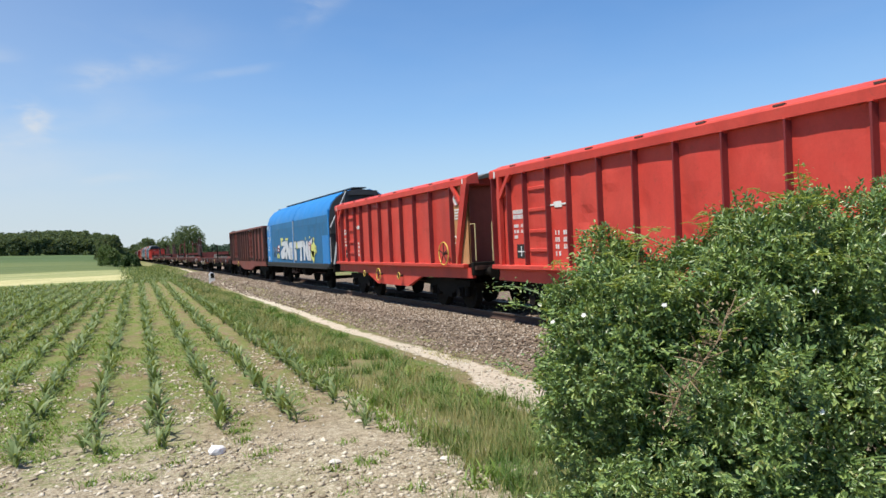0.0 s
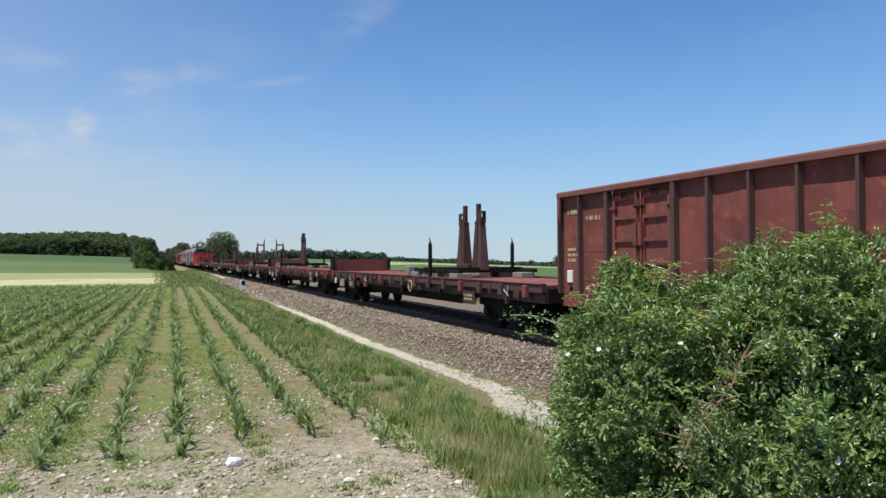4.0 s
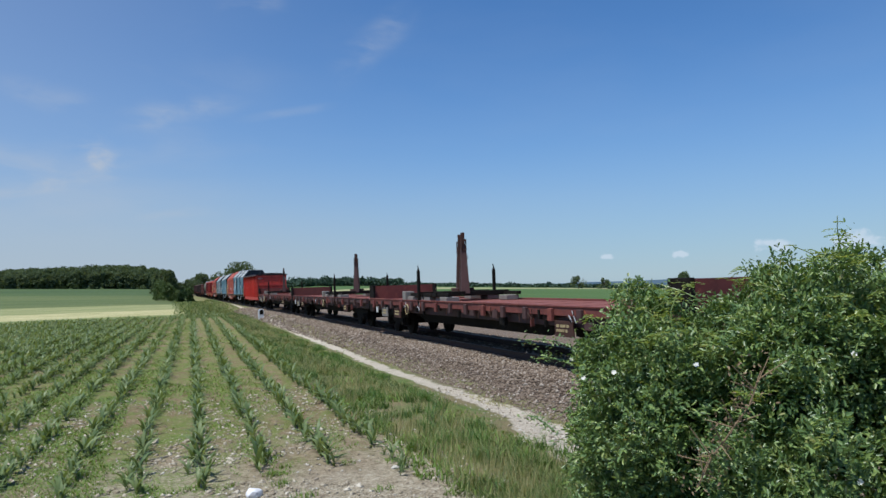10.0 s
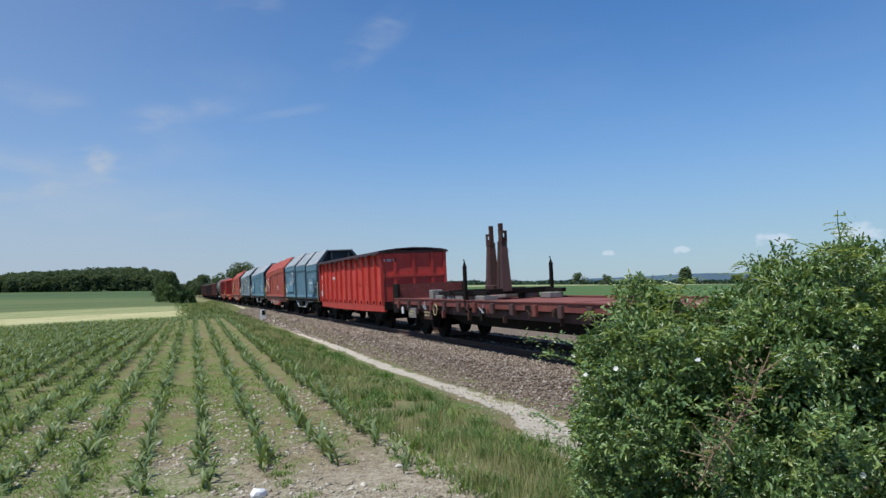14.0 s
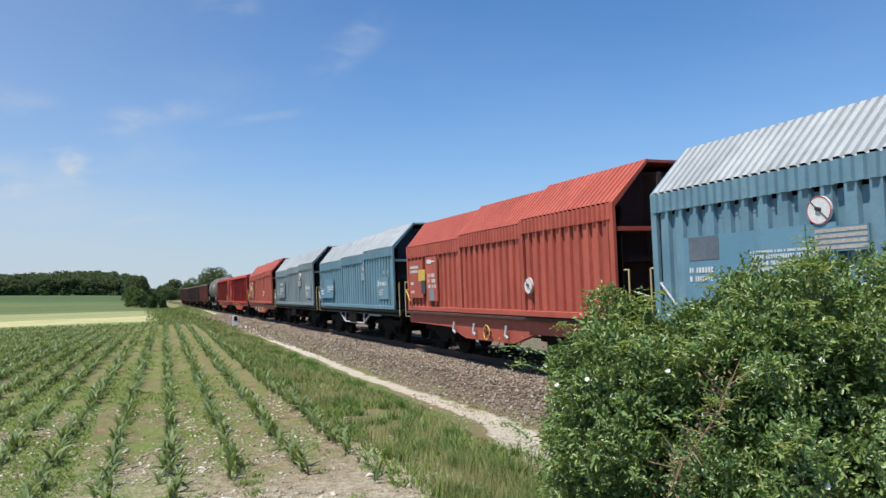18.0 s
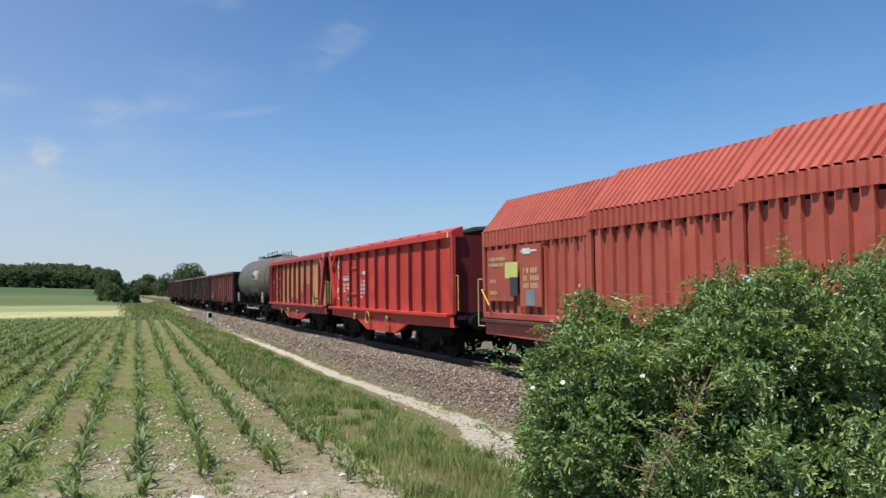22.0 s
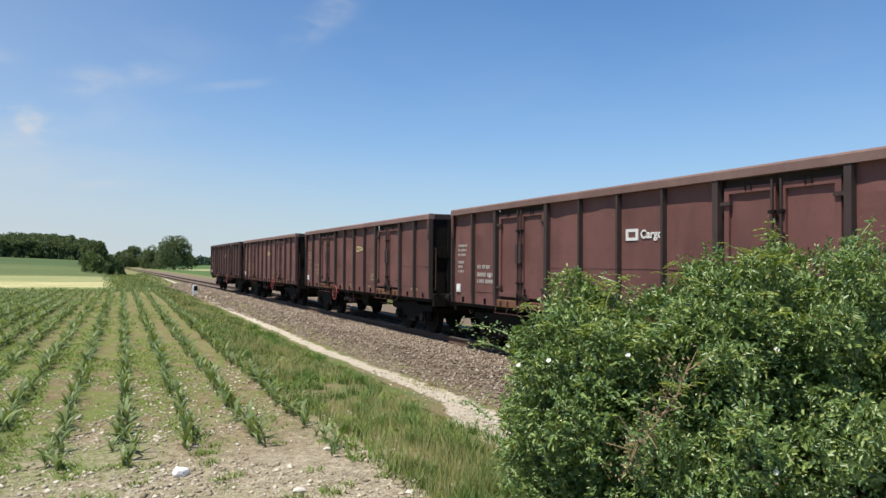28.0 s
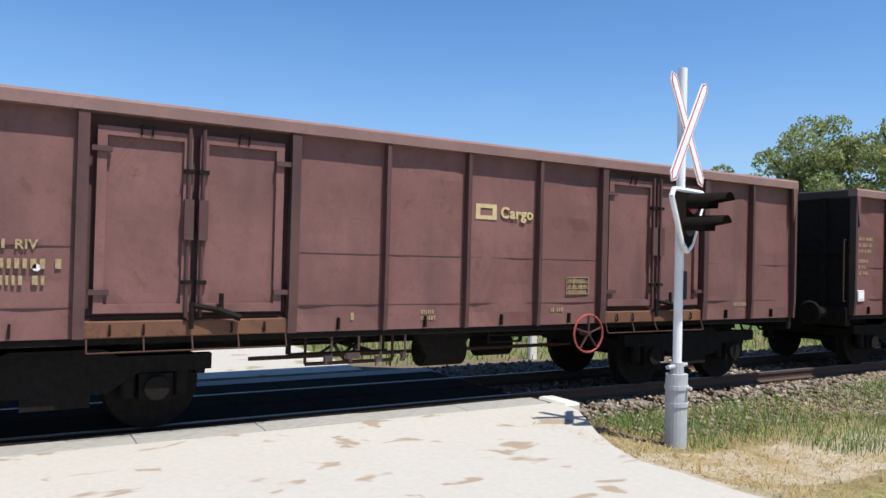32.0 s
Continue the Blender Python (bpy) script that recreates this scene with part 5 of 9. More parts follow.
part("writing", boxes(*[(-1.318, -1.305, a, b, c, d) for a, b, c, d in text_lines(6.3, 2.35, (0.55, 0.6), _r, 0.08) + text_lines(6.25, 1.9, (0.25, 0.2, 0.3), _r, 0.08)]), M_WHITE, w, "white lettering, as plain bars")
roof = [(-1.5, 3.08), (-1.47, 3.17), (-1.2, 3.23), (-0.7, 3.28), (0, 3.31), (0.7, 3.28), (1.2, 3.23), (1.47, 3.17), (1.5, 3.08), (1.44, 3.1), (0.7, 3.23), (0, 3.26), (-0.7, 3.23), (-1.44, 3.1)]
part("tarred_roof", pushed(roof, "y", -6.56, 6.56), M_TAR, w, "dark brown tarred arched roof")
for _k in range(9):
    _y = 6.0 - 1.5 * _k
    part("roof_flap", pushed([(_y + 0.42, 3.1), (_y - 0.35, 3.1), (_y - 0.2, 3.02 + 0.03 * (_k % 2)), (_y + 0.3, 2.99 + 0.02 * (_k % 3))], "x", -1.5, -1.485), M_TAR, w, "ragged roof edge")
part("end_writing", boxes(*[(a, b, -6.5, -6.48, c, d) for a, b, c, d in text_lines(-0.75, 2.75, (0.5,), _r, 0.1)]), M_WHITE, w)
part("mark", pushed([(3.15, 2.18), (2.75, 2.18), (2.8, 2.32), (3.2, 2.32)], "x", -1.318, -1.305), M_WHITE, w, "white painted parallelogram mark")
part("mark_bar", boxes((-1.317, -1.305, 2.3, 3.6, 2.225, 2.275)), M_WHITE, w)
part("label_plate", soft_box(-1.345, -1.31, 6.1, 6.32, 1.3, 1.6, 0.008), M_WHITE, w, "white consignment label plate")


def bulk_wagon(at, label, panels, seed, red=None, turned=False):
    """A red high-sided bulk wagon: sturdy roof rail, overhanging braced ends, ladder panel and fishbelly sill."""
    rng = random.Random(seed)
    red = red or M_RED
    half, top, z0, xo = 5.95, 3.38, 1.22, -1.42
    flip = -1 if turned else 1
    w = wagon_base("bulk_wagon", at, label)
    edges = [5.85, 5.15, 4.45, 3.55, 2.8, 1.8, 0.8, -0.2, -1.2, -2.3, -3.5, -4.9]
    if turned:  # the ladder is missing, a hatch stands in its place
        edges = [5.6, 4.4, 3.1, 2.2, 1.2, 0.2, -0.85, -1.9, -2.9, -3.9, -4.95, -5.88]
    for k, y in enumerate(edges):
        # maroon paints the shade on the posts' leading faces
        both(part("post", pushed([(xo + 0.005, top - 0.15), (xo + 0.14, top - 0.15), (xo + 0.14, z0), (xo + 0.02, z0), (xo + 0.005, z0 + 0.4)], "y", y - 0.016, y + 0.016), M_SHADED_RED, w, "red side post, its shade put into a maroon colour"))
        both(part("post_cap", pushed([(xo + 0.0, top - 0.15), (xo + 0.1, top - 0.15), (xo + 0.1, top - 0.19), (xo + 0.0, top - 0.17)], "y", y - 0.035, y + 0.035), red, w))
    for k, (a, b) in enumerate(zip(edges[:-1], edges[1:])):
        both(part("side_panel", panel_mesh(b + 0.016, a - 0.016, z0, top - 0.15, xo + 0.125, seed * 7 + k, 0.02), panels(k), w))
    if not turned:
        both(part("side_panel", panel_mesh(-5.72, -4.916, z0, top - 0.15, xo + 0.125, seed * 7 + 50, 0.01), panels(11), w))
        for z in (1.55, 1.95, 2.4, 2.85):
            both(part("ladder_rung", soft_box(xo + 0.085, xo + 0.135, 3.62, 4.38, z - 0.04, z + 0.04, 0.012), red, w))
    rim = [(xo + 0.022, top - 0.16), (xo + 0.018, top - 0.015), (xo + 0.036, top + 0.012), (xo + 0.34, top + 0.125), (xo + 0.36, top - 0.15)]
    both(part("roof_rail", pushed(rim, "y", -half, half), red, w))
    for k in range(8):
        both(part("rail_slot", boxes((xo + 0.03, xo + 0.08, 4.9 - 1.42 * k - 0.09, 4.9 - 1.42 * k + 0.09, top + 0.015, top + 0.043)), M_BROWN_DARK, w))
    arch = [(-1.12, top - 0.02), (-0.7, top + 0.12), (0, top + 0.17), (0.7, top + 0.12), (1.12, top - 0.02), (1.12, top - 0.06), (0, top + 0.12), (-1.12, top - 0.06)]
    part("roof", pushed(arch, "y", -half + 0.1, half - 0.1), M_TANK, w, "dark grey rolling roof")
    for s in (-1, 1):
        broad = s * flip < 0
        flush = turned and not broad
        inner = s * (half - (0.12 if flush else 0.75))
        # dark end colours include the shade of the recess
        e = part("end_wall", panel_mesh(-1.3, 1.3, z0, top - 0.1, 0, seed * 3 + s, 0.01), M_SHADED_RED if flush else (M_BROWN_DARK if not broad or turned else M_RED_DULL), w)
        e.matrix_basis = pose(0, inner, 0, 0, 0, 90 * -s + 180)
        o = 0.06 if flush else -0.38
        both(part("end_brace", pushed([(s * half, top - 0.15), (s * (half - 0.3), top - 0.15), (s * (half - 0.78), z0 + 0.35), (s * (half - 0.7), z0)] if broad else [(s * (half + o), top - 0.15), (s * (half + o - 0.09), top - 0.15), (s * (half + o - 0.09), z0), (s * (half + o), z0)], "x", xo, xo + 0.1), red, w, "broad red end brace"))
        if broad or not turned:
            both(part("strut", pushed([(s * (half - 0.98), top - 0.15), (s * (half - 0.84), top - 0.15), (s * (half - 0.45), top - 0.56), (s * (half - 0.5), top - 0.66)], "x", xo + 0.0, xo + 0.08), red, w, "short diagonal strut below the roof rail"))
        part("end_rail", soft_box(-1.3, 1.3, s * (half - 0.5) - 0.05, s * (half - 0.5) + 0.05, top - 0.17, top + 0.05, 0.02), red, w)
        part("grab_rail", rods(((-1.3, s * (half + 0.15), z0 + 0.1), (-1.3, s * (half + 0.15), z0 + 1.0), 0.018), ((-1.3, s * (half + 0.15), z0 + 1.0), (-1.3, s * (half - 0.1), z0 + 1.0), 0.012), n=6), M_YELLOW if turned else M_CREAM, w, "pale grab rail")
        part("platform", boxes((-1.25, 1.25, min(s * (half - 0.75), s * (half + 0.05)), max(s * (half - 0.75), s * (half + 0.05)), z0 - 0.14, z0 - 0.04)), M_RUSTDARK, w)
        part("white_strap", boxes((xo + 0.012, xo + 0.019, s * (half - 0.25) - 0.03, s * (half - 0.25) + 0.03, top - 0.17, top - 0.02)), M_WHITE, w)
        if turned:
            part("end_lettering", boxes(*[(a, b, s * (inner * s + 0.012) - 0.006, s * (inner * s + 0.012) + 0.006, c, d) for a, b, c, d in [(-1.1 + 0.16 * q, -0.99 + 0.16 * q, 2.55, 2.66) for q in range(9)]]), M_FADED_WHITE, w, "white lettering, as plain bars")
    both(part("waist_rail", soft_box(xo - 0.01, xo + 0.16, -half + 0.35, half, z0 - 0.09, z0 + 0.01, 0.015), red, w))
    underframe(w, half - 0.1, red, 0.62, z0 - 0.09, True)
    ends_gear(w, half - 0.05)
    running_gear(w, bogies=(-3.75, 3.75))
    if not turned:
        hand_wheel(w, -4.55, 1.5, M_YELLOW, xo - 0.06, 0.3, "large yellow brake handwheel")
    for y, r in ((0.9, 0.19), (2.4, 0.1), (-1.0, 0.1)):
        hand_wheel(w, y, 0.93 if turned else 0.83, M_YELLOW, -1.44, r, "small yellow discharge valve wheel")
    x = xo + 0.117

    def lines(*rows):
        part("writing", boxes(*[(x - 0.004, x + 0.01, a, b, c, d) for row in rows for a, b, c, d in text_lines(row[0], row[1], row[2], rng, *row[3:])]), M_WHITE, w, "white lettering, as plain bars")

    if turned:
        lines((4.25, 2.36, (0.95,), 0.03), (4.25, 2.22, (1.0,), 0.10), (4.2, 2.02, (0.3, 0.22, 0.25), 0.07), (3.72, 2.02, (0.42, 0.36), 0.09), (2.05, 2.13, (0.12, 0.1, 0.2, 0.2, 0.18), 0.09, 0.05), (1.78, 2.13, (0.22, 0.3, 0.22, 0.2), 0.09, 0.05))
        mark_y, load_y = 1.62, 3.6
        for z in (2.66, 1.72):
            part("hatch_bar", soft_box(xo + 0.065, xo + 0.13, 2.3, 3.0, z - 0.04, z + 0.04, 0.012), red, w)
        part("hatch_plate", boxes((xo + 0.107, xo + 0.123, 2.32, 2.98, 1.36, 2.86)), red, w, "raised hatch plate")
    else:
        lines((5.08, 2.35, (0.55, 0.55), 0.09, 0.02), (5.05, 2.05, (0.2, 0.2, 0.2), 0.07), (4.75, 2.05, (0.25, 0.25), 0.07), (3.4, 1.85, (0.15, 0.15, 0.15, 0.2), 0.09), (3.1, 1.85, (0.2, 0.25, 0.2), 0.09))
        mark_y, load_y = 3.25, 4.77
    part("mark", pushed([(mark_y + 0.13, 2.4), (mark_y - 0.13, 2.4), (mark_y - 0.09, 2.52), (mark_y + 0.17, 2.52)], "x", x - 0.005, x + 0.01), M_WHITE, w, "white painted parallelogram mark")
    part("mark_bar", boxes((x - 0.004, x + 0.01, mark_y - 0.33, mark_y + 0.33, 2.442, 2.477)), M_WHITE, w)
    part("load_square", boxes((x - 0.004, x + 0.01, load_y - 0.19, load_y + 0.19, 1.38, 1.68)), M_BLACKPAINT, w)
    part("load_cross", boxes((x - 0.008, x + 0.0, load_y - 0.02, load_y + 0.01, 1.42, 1.64), (x - 0.007, x + 0.0, load_y - 0.15, load_y + 0.15, 1.51, 1.535)), M_WHITE, w)
    sy = 4.78 if turned else -5.1
    sz = 2.85 if turned else 2.9
    part("end_writing", boxes(*[(x - 0.004, x + 0.01, a, b, c, d) for a, b, c, d in [(sy - 0.28, sy + 0.14, sz - 0.3 - 0.075 * k, sz - 0.26 - 0.075 * k) for k in range(4)] + text_lines(sy + 0.15, 1.5, (0.3,), rng, 0.09)]), M_WHITE, w)
    bm = bmesh.new()
    disc(bm, x - 0.016, x + 0.01, sy, sz, 0.18, 24)
    sign = part("round_sign", bm, M_WHITE, w, "white round warning sign")
    bm = bmesh.new()
    ring(bm, (x - 0.017, sy, sz), 0.17, 0.006, "x", 22, 5)
    part("sign_ring", bm, M_SIGNRED, sign, "red ring of the warning sign")
    part("sign_symbol", rods(((x - 0.018, sy - 0.11, sz - 0.11), (x - 0.018, sy + 0.11, sz + 0.11), 0.008), ((x - 0.018, sy + 0.04, sz + 0.025), (x - 0.018, sy - 0.03, sz), 0.026), n=5), M_BLACKPAINT, sign)
    bm = bmesh.new()
    ring(bm, (x, sy + 0.15, 1.85), 0.09, 0.013, "x", 16, 4)
    part("painted_ring", bm, M_WHITE, w, "white painted ring")
    return w


def red_all(k):
    return M_RED


def red_cool(k):
    return M_RED_COOL


def red_tan_front(k):
    return M_TAN if k == 11 else M_RED


def red_tan(k):
    return M_CRIMSON if k in (0, 1, 3) else M_TAN


bulk_wagon(-321.15, "red bulk wagon with white lettering and fishbelly underframe", red_all, 21)
bulk_wagon(-308.05, "red bulk wagon with one tan primed end panel", red_tan_front, 22)
bulk_wagon(-65.6, "clean red bulk wagon with yellow handwheels", red_cool, 23, M_RED_COOL, True)
w = bulk_wagon(-53.05, "crimson bulk wagon patched with tan primer panels", red_tan, 24, M_CRIMSON)
for y0, y1, z1 in ((-1.22, -2.28, 2.1), (-2.32, -3.48, 2.15), (0.78, -0.18, 1.5), (-0.22, -1.18, 1.45)):
    part("red_patch", boxes((-1.305, -1.27, y1, y0, 1.23, z1)), M_CRIMSON, w, "lower panel painted red again")


def barrel(z_eave, z_top, xw, n=9, power=2.0):
    pts = []
    for k in range(n + 1):
        a = math.pi * k / n
        pts.append((-xw * math.cos(a), z_eave + (z_top - z_eave) * math.sin(a) ** 0.8))
    return pts


def sliding_wall_wagon(at):
    half, xw, ze, zt = 6.6, 1.4, 3.15, 4.18
    w = wagon_base("sliding_wall_wagon", at, "bright blue sliding wall van, its dirty walls sprayed with graffiti")
    for k, (y0, y1) in enumerate(((0.03, half - 0.05), (-half + 0.28, -0.03))):
        bm = panel_mesh(y0, y1, 1.12, ze - 0.35, -xw, 60 + k, 0.015)
        wall = part("sliding_wall", bm, M_BLUE_DIRTY, w, "dirt-filmed blue sliding wall")
        both(wall)
        # the curved upper wall
        pts = [(-xw, ze - 0.35)] + [(u, v) for u, v in barrel(ze - 0.3, zt, xw, 12)[:6]]
        edge = [(pts[1][0] * 0.35 + pts[2][0] * 0.65, pts[1][1] * 0.35 + pts[2][1] * 0.65)]
        low = pts[:2] + edge
        both(part("curved_wall", pushed(low + [(u + 0.04, v - 0.02) for u, v in low[::-1]], "y", y0, y1), M_BLUE_DIRTY, w, "dirt-filmed upper edge of the wall"))
        pts = edge + pts[2:]
        inner = [(u + 0.04, v - 0.02) for u, v in pts[::-1]]
        both(part("curved_roof", pushed(pts + inner, "y", y0, y1), M_BLUE, w, "clean bright blue curved roof", smooth=True))
    both(part("bare_end_panel", boxes((-xw - 0.012, -xw + 0.02, half - 1.14, half - 0.02, 1.13, ze - 0.02)), M_BLUE, w, "clean bright blue end panel"))
    both(part("corner_pillar", soft_box(-xw - 0.02, -xw + 0.1, -half + 0.15, -half + 0.27, 1.1, ze + 0.2, 0.02), M_BLUE, w))
    both(part("bare_corner_panel", boxes((-xw - 0.012, -xw + 0.02, -half + 0.29, -half + 1.2, 1.13, 2.3)), M_BLUE, w, "clean bright blue corner panel"))
    both(part("middle_strip", boxes((-xw - 0.03, -xw + 0.02, -0.02, 0.02, 1.1, ze)), M_GALV, w, "pale steel middle strip"))
    part("ridge", soft_box(-0.3, 0.3, -half + 0.2, half - 0.2, zt + 0.012, zt + 0.06, 0.01), M_NAVY_AND_SHADE, w, "thin dark walkway along the roof ridge")
    for k in range(9):
        part("ridge_foot", boxes((-0.26, 0.26, half - 0.5 - 1.5 * k, half - 0.45 - 1.5 * k, zt - 0.05, zt + 0.013)), M_NAVY_AND_SHADE, w)
    outline = [(-xw, 1.1)] + barrel(ze - 0.3, zt - 0.02, xw, 12) + [(xw, 1.1)]
    for s in (-1, 1):
        y0 = s * (half - 0.14)
        part("end_wall", pushed([(u * 0.985, v - 0.01) for u, v in outline], "y", min(y0, y0 - 0.08 * s), max(y0, y0 - 0.08 * s)), M_ENDGREY if s < 0 else M_BLUE, w, "sooty dark grey end wall")
        part("end_frame", boxes((-0.7, -0.56, min(y0, y0 + 0.16 * s), max(y0, y0 + 0.16 * s), 1.1, zt - 0.1), (0.56, 0.7, min(y0, y0 + 0.16 * s), max(y0, y0 + 0.16 * s), 1.1, zt - 0.1), (-0.56, 0.56, min(y0, y0 + 0.15 * s), max(y0, y0 + 0.15 * s), zt - 0.28, zt - 0.1), (-1.35, 1.35, min(y0, y0 + 0.14 * s), max(y0, y0 + 0.14 * s), 2.35, 2.45)), M_ENDGREY, w)
        part("brace", rods(((-1.35, y0 + s * 0.1, 2.6), (-0.65, y0 + s * 0.16, 4.05), 0.03), ((-1.25, y0 + s * 0.14, 1.1), (-0.95, y0 + s * 0.14, 2.95), 0.05), ((-1.38, y0 + s * 0.12, 1.2), (-1.38, y0 + s * 0.12, 2.2), 0.02), n=8), M_GALV, w, "pale steel brace")
    both(part("bottom_rail", soft_box(-xw - 0.06, -xw + 0.06, -half + 0.1, half, 0.97, 1.12, 0.015), M_BLACKPAINT, w))
    both(part("runner", rods(((-xw - 0.07, -half + 0.3, 0.93), (-xw - 0.07, half - 0.3, 0.93), 0.03)), M_BLACKPAINT, w))
    part("floor", boxes((-1.3, 1.3, -half + 0.2, half - 0.2, 0.98, 1.1)), M_DARK, w)
    underframe(w, half - 0.05, M_BLACKPAINT, 0.0, 0.97)
    ends_gear(w, half - 0.02)
    running_gear(w, axles=(-4.1, 4.1))
    rng = random.Random(4)
    x = -xw - 0.022
    def sprayed(name, outline, depth, mat, lab):
        part(name, pushed(outline, "x", x - depth, x + 0.006), mat, w, lab)

    def blot(name, y, z, r, depth, mat, lab, squash=1.0):
        sprayed(name, [(y + r * rng.uniform(0.75, 1.2) * math.cos(a * 0.6283), z + squash * r * rng.uniform(0.75, 1.2) * math.sin(a * 0.6283)) for a in range(10)], depth, mat, lab)

    # lime blots and corners behind the silver shapes
    for y, z, r in ((-2.5, 2.24, 0.05), (-3.3, 2.28, 0.06), (-4.02, 2.18, 0.09), (-4.27, 1.84, 0.09), (-4.3, 1.66, 0.11), (3.8, 1.47, 0.16), (3.5, 1.43, 0.13), (-3.85, 1.72, 0.33), (-3.75, 1.45, 0.28), (-0.78, 1.92, 0.16)):
        blot("lime_blot", y, z, r, 0.002, M_LIME, "lime sprayed blot")
    sprayed("lime_corner", [(2.95, 2.38), (2.33, 2.36), (2.34, 2.27), (2.62, 2.25), (2.78, 1.95), (2.86, 1.95)], 0.002, M_LIME, "lime sprayed corner")
    sprayed("lime_corner", [(1.78, 2.35), (1.15, 2.34), (1.25, 2.08), (1.33, 2.08), (1.4, 2.23), (1.77, 2.25)], 0.0023, M_LIME, "lime sprayed corner")
    shapes = (((2.7, 2.17), (1.27, 2.2), (1.29, 2.0), (2.1, 1.64), (1.68, 1.66), (1.68, 1.5), (2.25, 1.3), (2.9, 1.3), (2.98, 1.66), (2.14, 1.96), (2.67, 1.97)),
              ((1.53, 1.96), (1.2, 2.03), (0.92, 1.7), (0.88, 2.11), (0.3, 2.12), (0.33, 1.88), (0.62, 1.84), (0.7, 1.27), (1.07, 1.28), (1.36, 1.64), (1.5, 1.28), (1.9, 1.3)),
              ((0.62, 2.1), (0.24, 2.12), (0.22, 1.86), (0.26, 1.26), (0.58, 1.26), (0.5, 1.85)),
              ((-0.16, 2.11), (-0.61, 2.15), (-0.6, 1.87), (-0.31, 1.81), (-0.61, 1.67), (-0.6, 1.24), (-0.2, 1.24)),
              ((-0.89, 2.12), (-2.0, 2.14), (-1.96, 1.86), (-1.7, 1.85), (-1.7, 1.22), (-1.33, 1.22), (-1.45, 1.83), (-0.91, 1.81)),
              ((-2.05, 2.11), (-2.26, 2.12), (-2.6, 1.76), (-2.6, 2.11), (-2.9, 2.11), (-2.99, 1.24), (-2.77, 1.24), (-2.42, 1.69), (-2.36, 1.24), (-2.07, 1.24)),
              ((-2.98, 2.02), (-3.81, 2.22), (-3.68, 1.99), (-3.43, 1.97), (-3.53, 1.81), (-3.33, 1.65), (-3.46, 1.24), (-3.07, 1.24)))
    for k, face in enumerate(shapes):
        cy, cz = sum(p[0] for p in face) / len(face), sum(p[1] for p in face) / len(face)
        sprayed("spray_shadow", [(cy + (y - cy) * 1.05 - 0.035, cz + (z - cz) * 1.05 + 0.02) for y, z in face], 0.004 + 0.0004 * k, M_SPRAYDARK, "dark sprayed outline")
        sprayed("spray_shape", face, 0.009 + 0.0004 * k, M_SILVER, "silver-white sprayed graffiti shape")
    for a, b in (((4.9, 1.95), (4.55, 1.9)), ((4.9, 1.95), (4.65, 1.65)), ((4.65, 1.65), (4.85, 1.4)), ((4.4, 1.9), (4.4, 1.4)), ((4.4, 1.9), (4.1, 1.7)), ((4.0, 1.4), (3.85, 1.95)), ((3.85, 1.95), (3.72, 1.45))):
        part("scribble", rods(((x, a[0], a[1]), (x, b[0], b[1]), 0.017), n=4), M_SPRAYDARK, w, "thin dark sprayed scribble")
    for sy, sz in ((3.42, 1.84), (-3.32, 1.9)):
        bm = bmesh.new()
        disc(bm, x - 0.016, x, sy, sz, 0.17, 24)
        sign = part("round_sign", bm, M_WHITE, w, "white round warning sign")
        bm = bmesh.new()
        ring(bm, (x - 0.016, sy, sz), 0.16, 0.013, "x", 22, 5)
        part("sign_ring", bm, M_SIGNRED, sign, "red ring of the warning sign")
        part("sign_symbol", boxes((x - 0.02, x - 0.01, sy - 0.03, sy + 0.08, sz - 0.03, sz + 0.05), (x - 0.02, x - 0.01, sy - 0.09, sy - 0.03, sz - 0.06, sz + 0.0)), M_BLACKPAINT, sign)
    both(part("joint_strip", boxes((-xw - 0.028, -xw + 0.02, 0.045, 0.17, 1.12, ze + 0.05)), M_BLUE, w, "bright blue strip beside the joint"))
    part("writing", boxes(*[(-xw - 0.016, -xw, a, b, c, d) for a, b, c, d in text_lines(half - 0.15, 3.06, (0.36,), rng, 0.05) + text_lines(half - 0.1, 2.98, (0.42, 0.4), rng, 0.06, 0.02) + text_lines(half - 0.66, 2.58, (0.3,), rng, 0.04) + text_lines(half - 0.2, 2.43, (0.36,), rng, 0.06) + text_lines(half - 0.66, 2.3, (0.28, 0.2), rng, 0.06) + text_lines(half - 0.3, 2.02, (0.2, 0.36, 0.4), rng, 0.09)]), M_WHITE, w, "white lettering, as plain bars")
    px, cy = -xw - 0.014, half - 0.8
    crate = [(cy + 0.16, 2.94), (cy - 0.08, 2.94), (cy - 0.08, 3.03), (cy + 0.16, 3.03)]
    lid = [(cy + 0.16, 3.03), (cy + 0.08, 3.10), (cy - 0.16, 3.10), (cy - 0.08, 3.03)]
    for name, shape in (("crate_mark", crate), ("crate_mark", lid), ("load_mark", [(cy + 0.13, 2.68), (cy - 0.1, 2.68), (cy - 0.1, 2.78), (cy + 0.13, 2.78)]), ("load_mark", [(cy + 0.1 * math.cos(q * 0.628) + 0.02, 2.86 + 0.045 * math.sin(q * 0.628)) for q in range(10)])):
        part(name, rods(*[((px, a[0], a[1]), (px, b[0], b[1]), 0.007) for a, b in zip(shape, shape[1:] + shape[:1])], n=4), M_WHITE, w, "white outlined loading mark")
    part("plate_mark", boxes((px - 0.002, px + 0.01, cy - 0.14, cy + 0.14, 2.36, 2.5)), M_FADED_WHITE, w)
    part("label_plate", soft_box(-xw - 0.03, -xw, half - 0.6, half - 0.42, 1.22, 1.42, 0.008), M_WHITE, w)
    return w


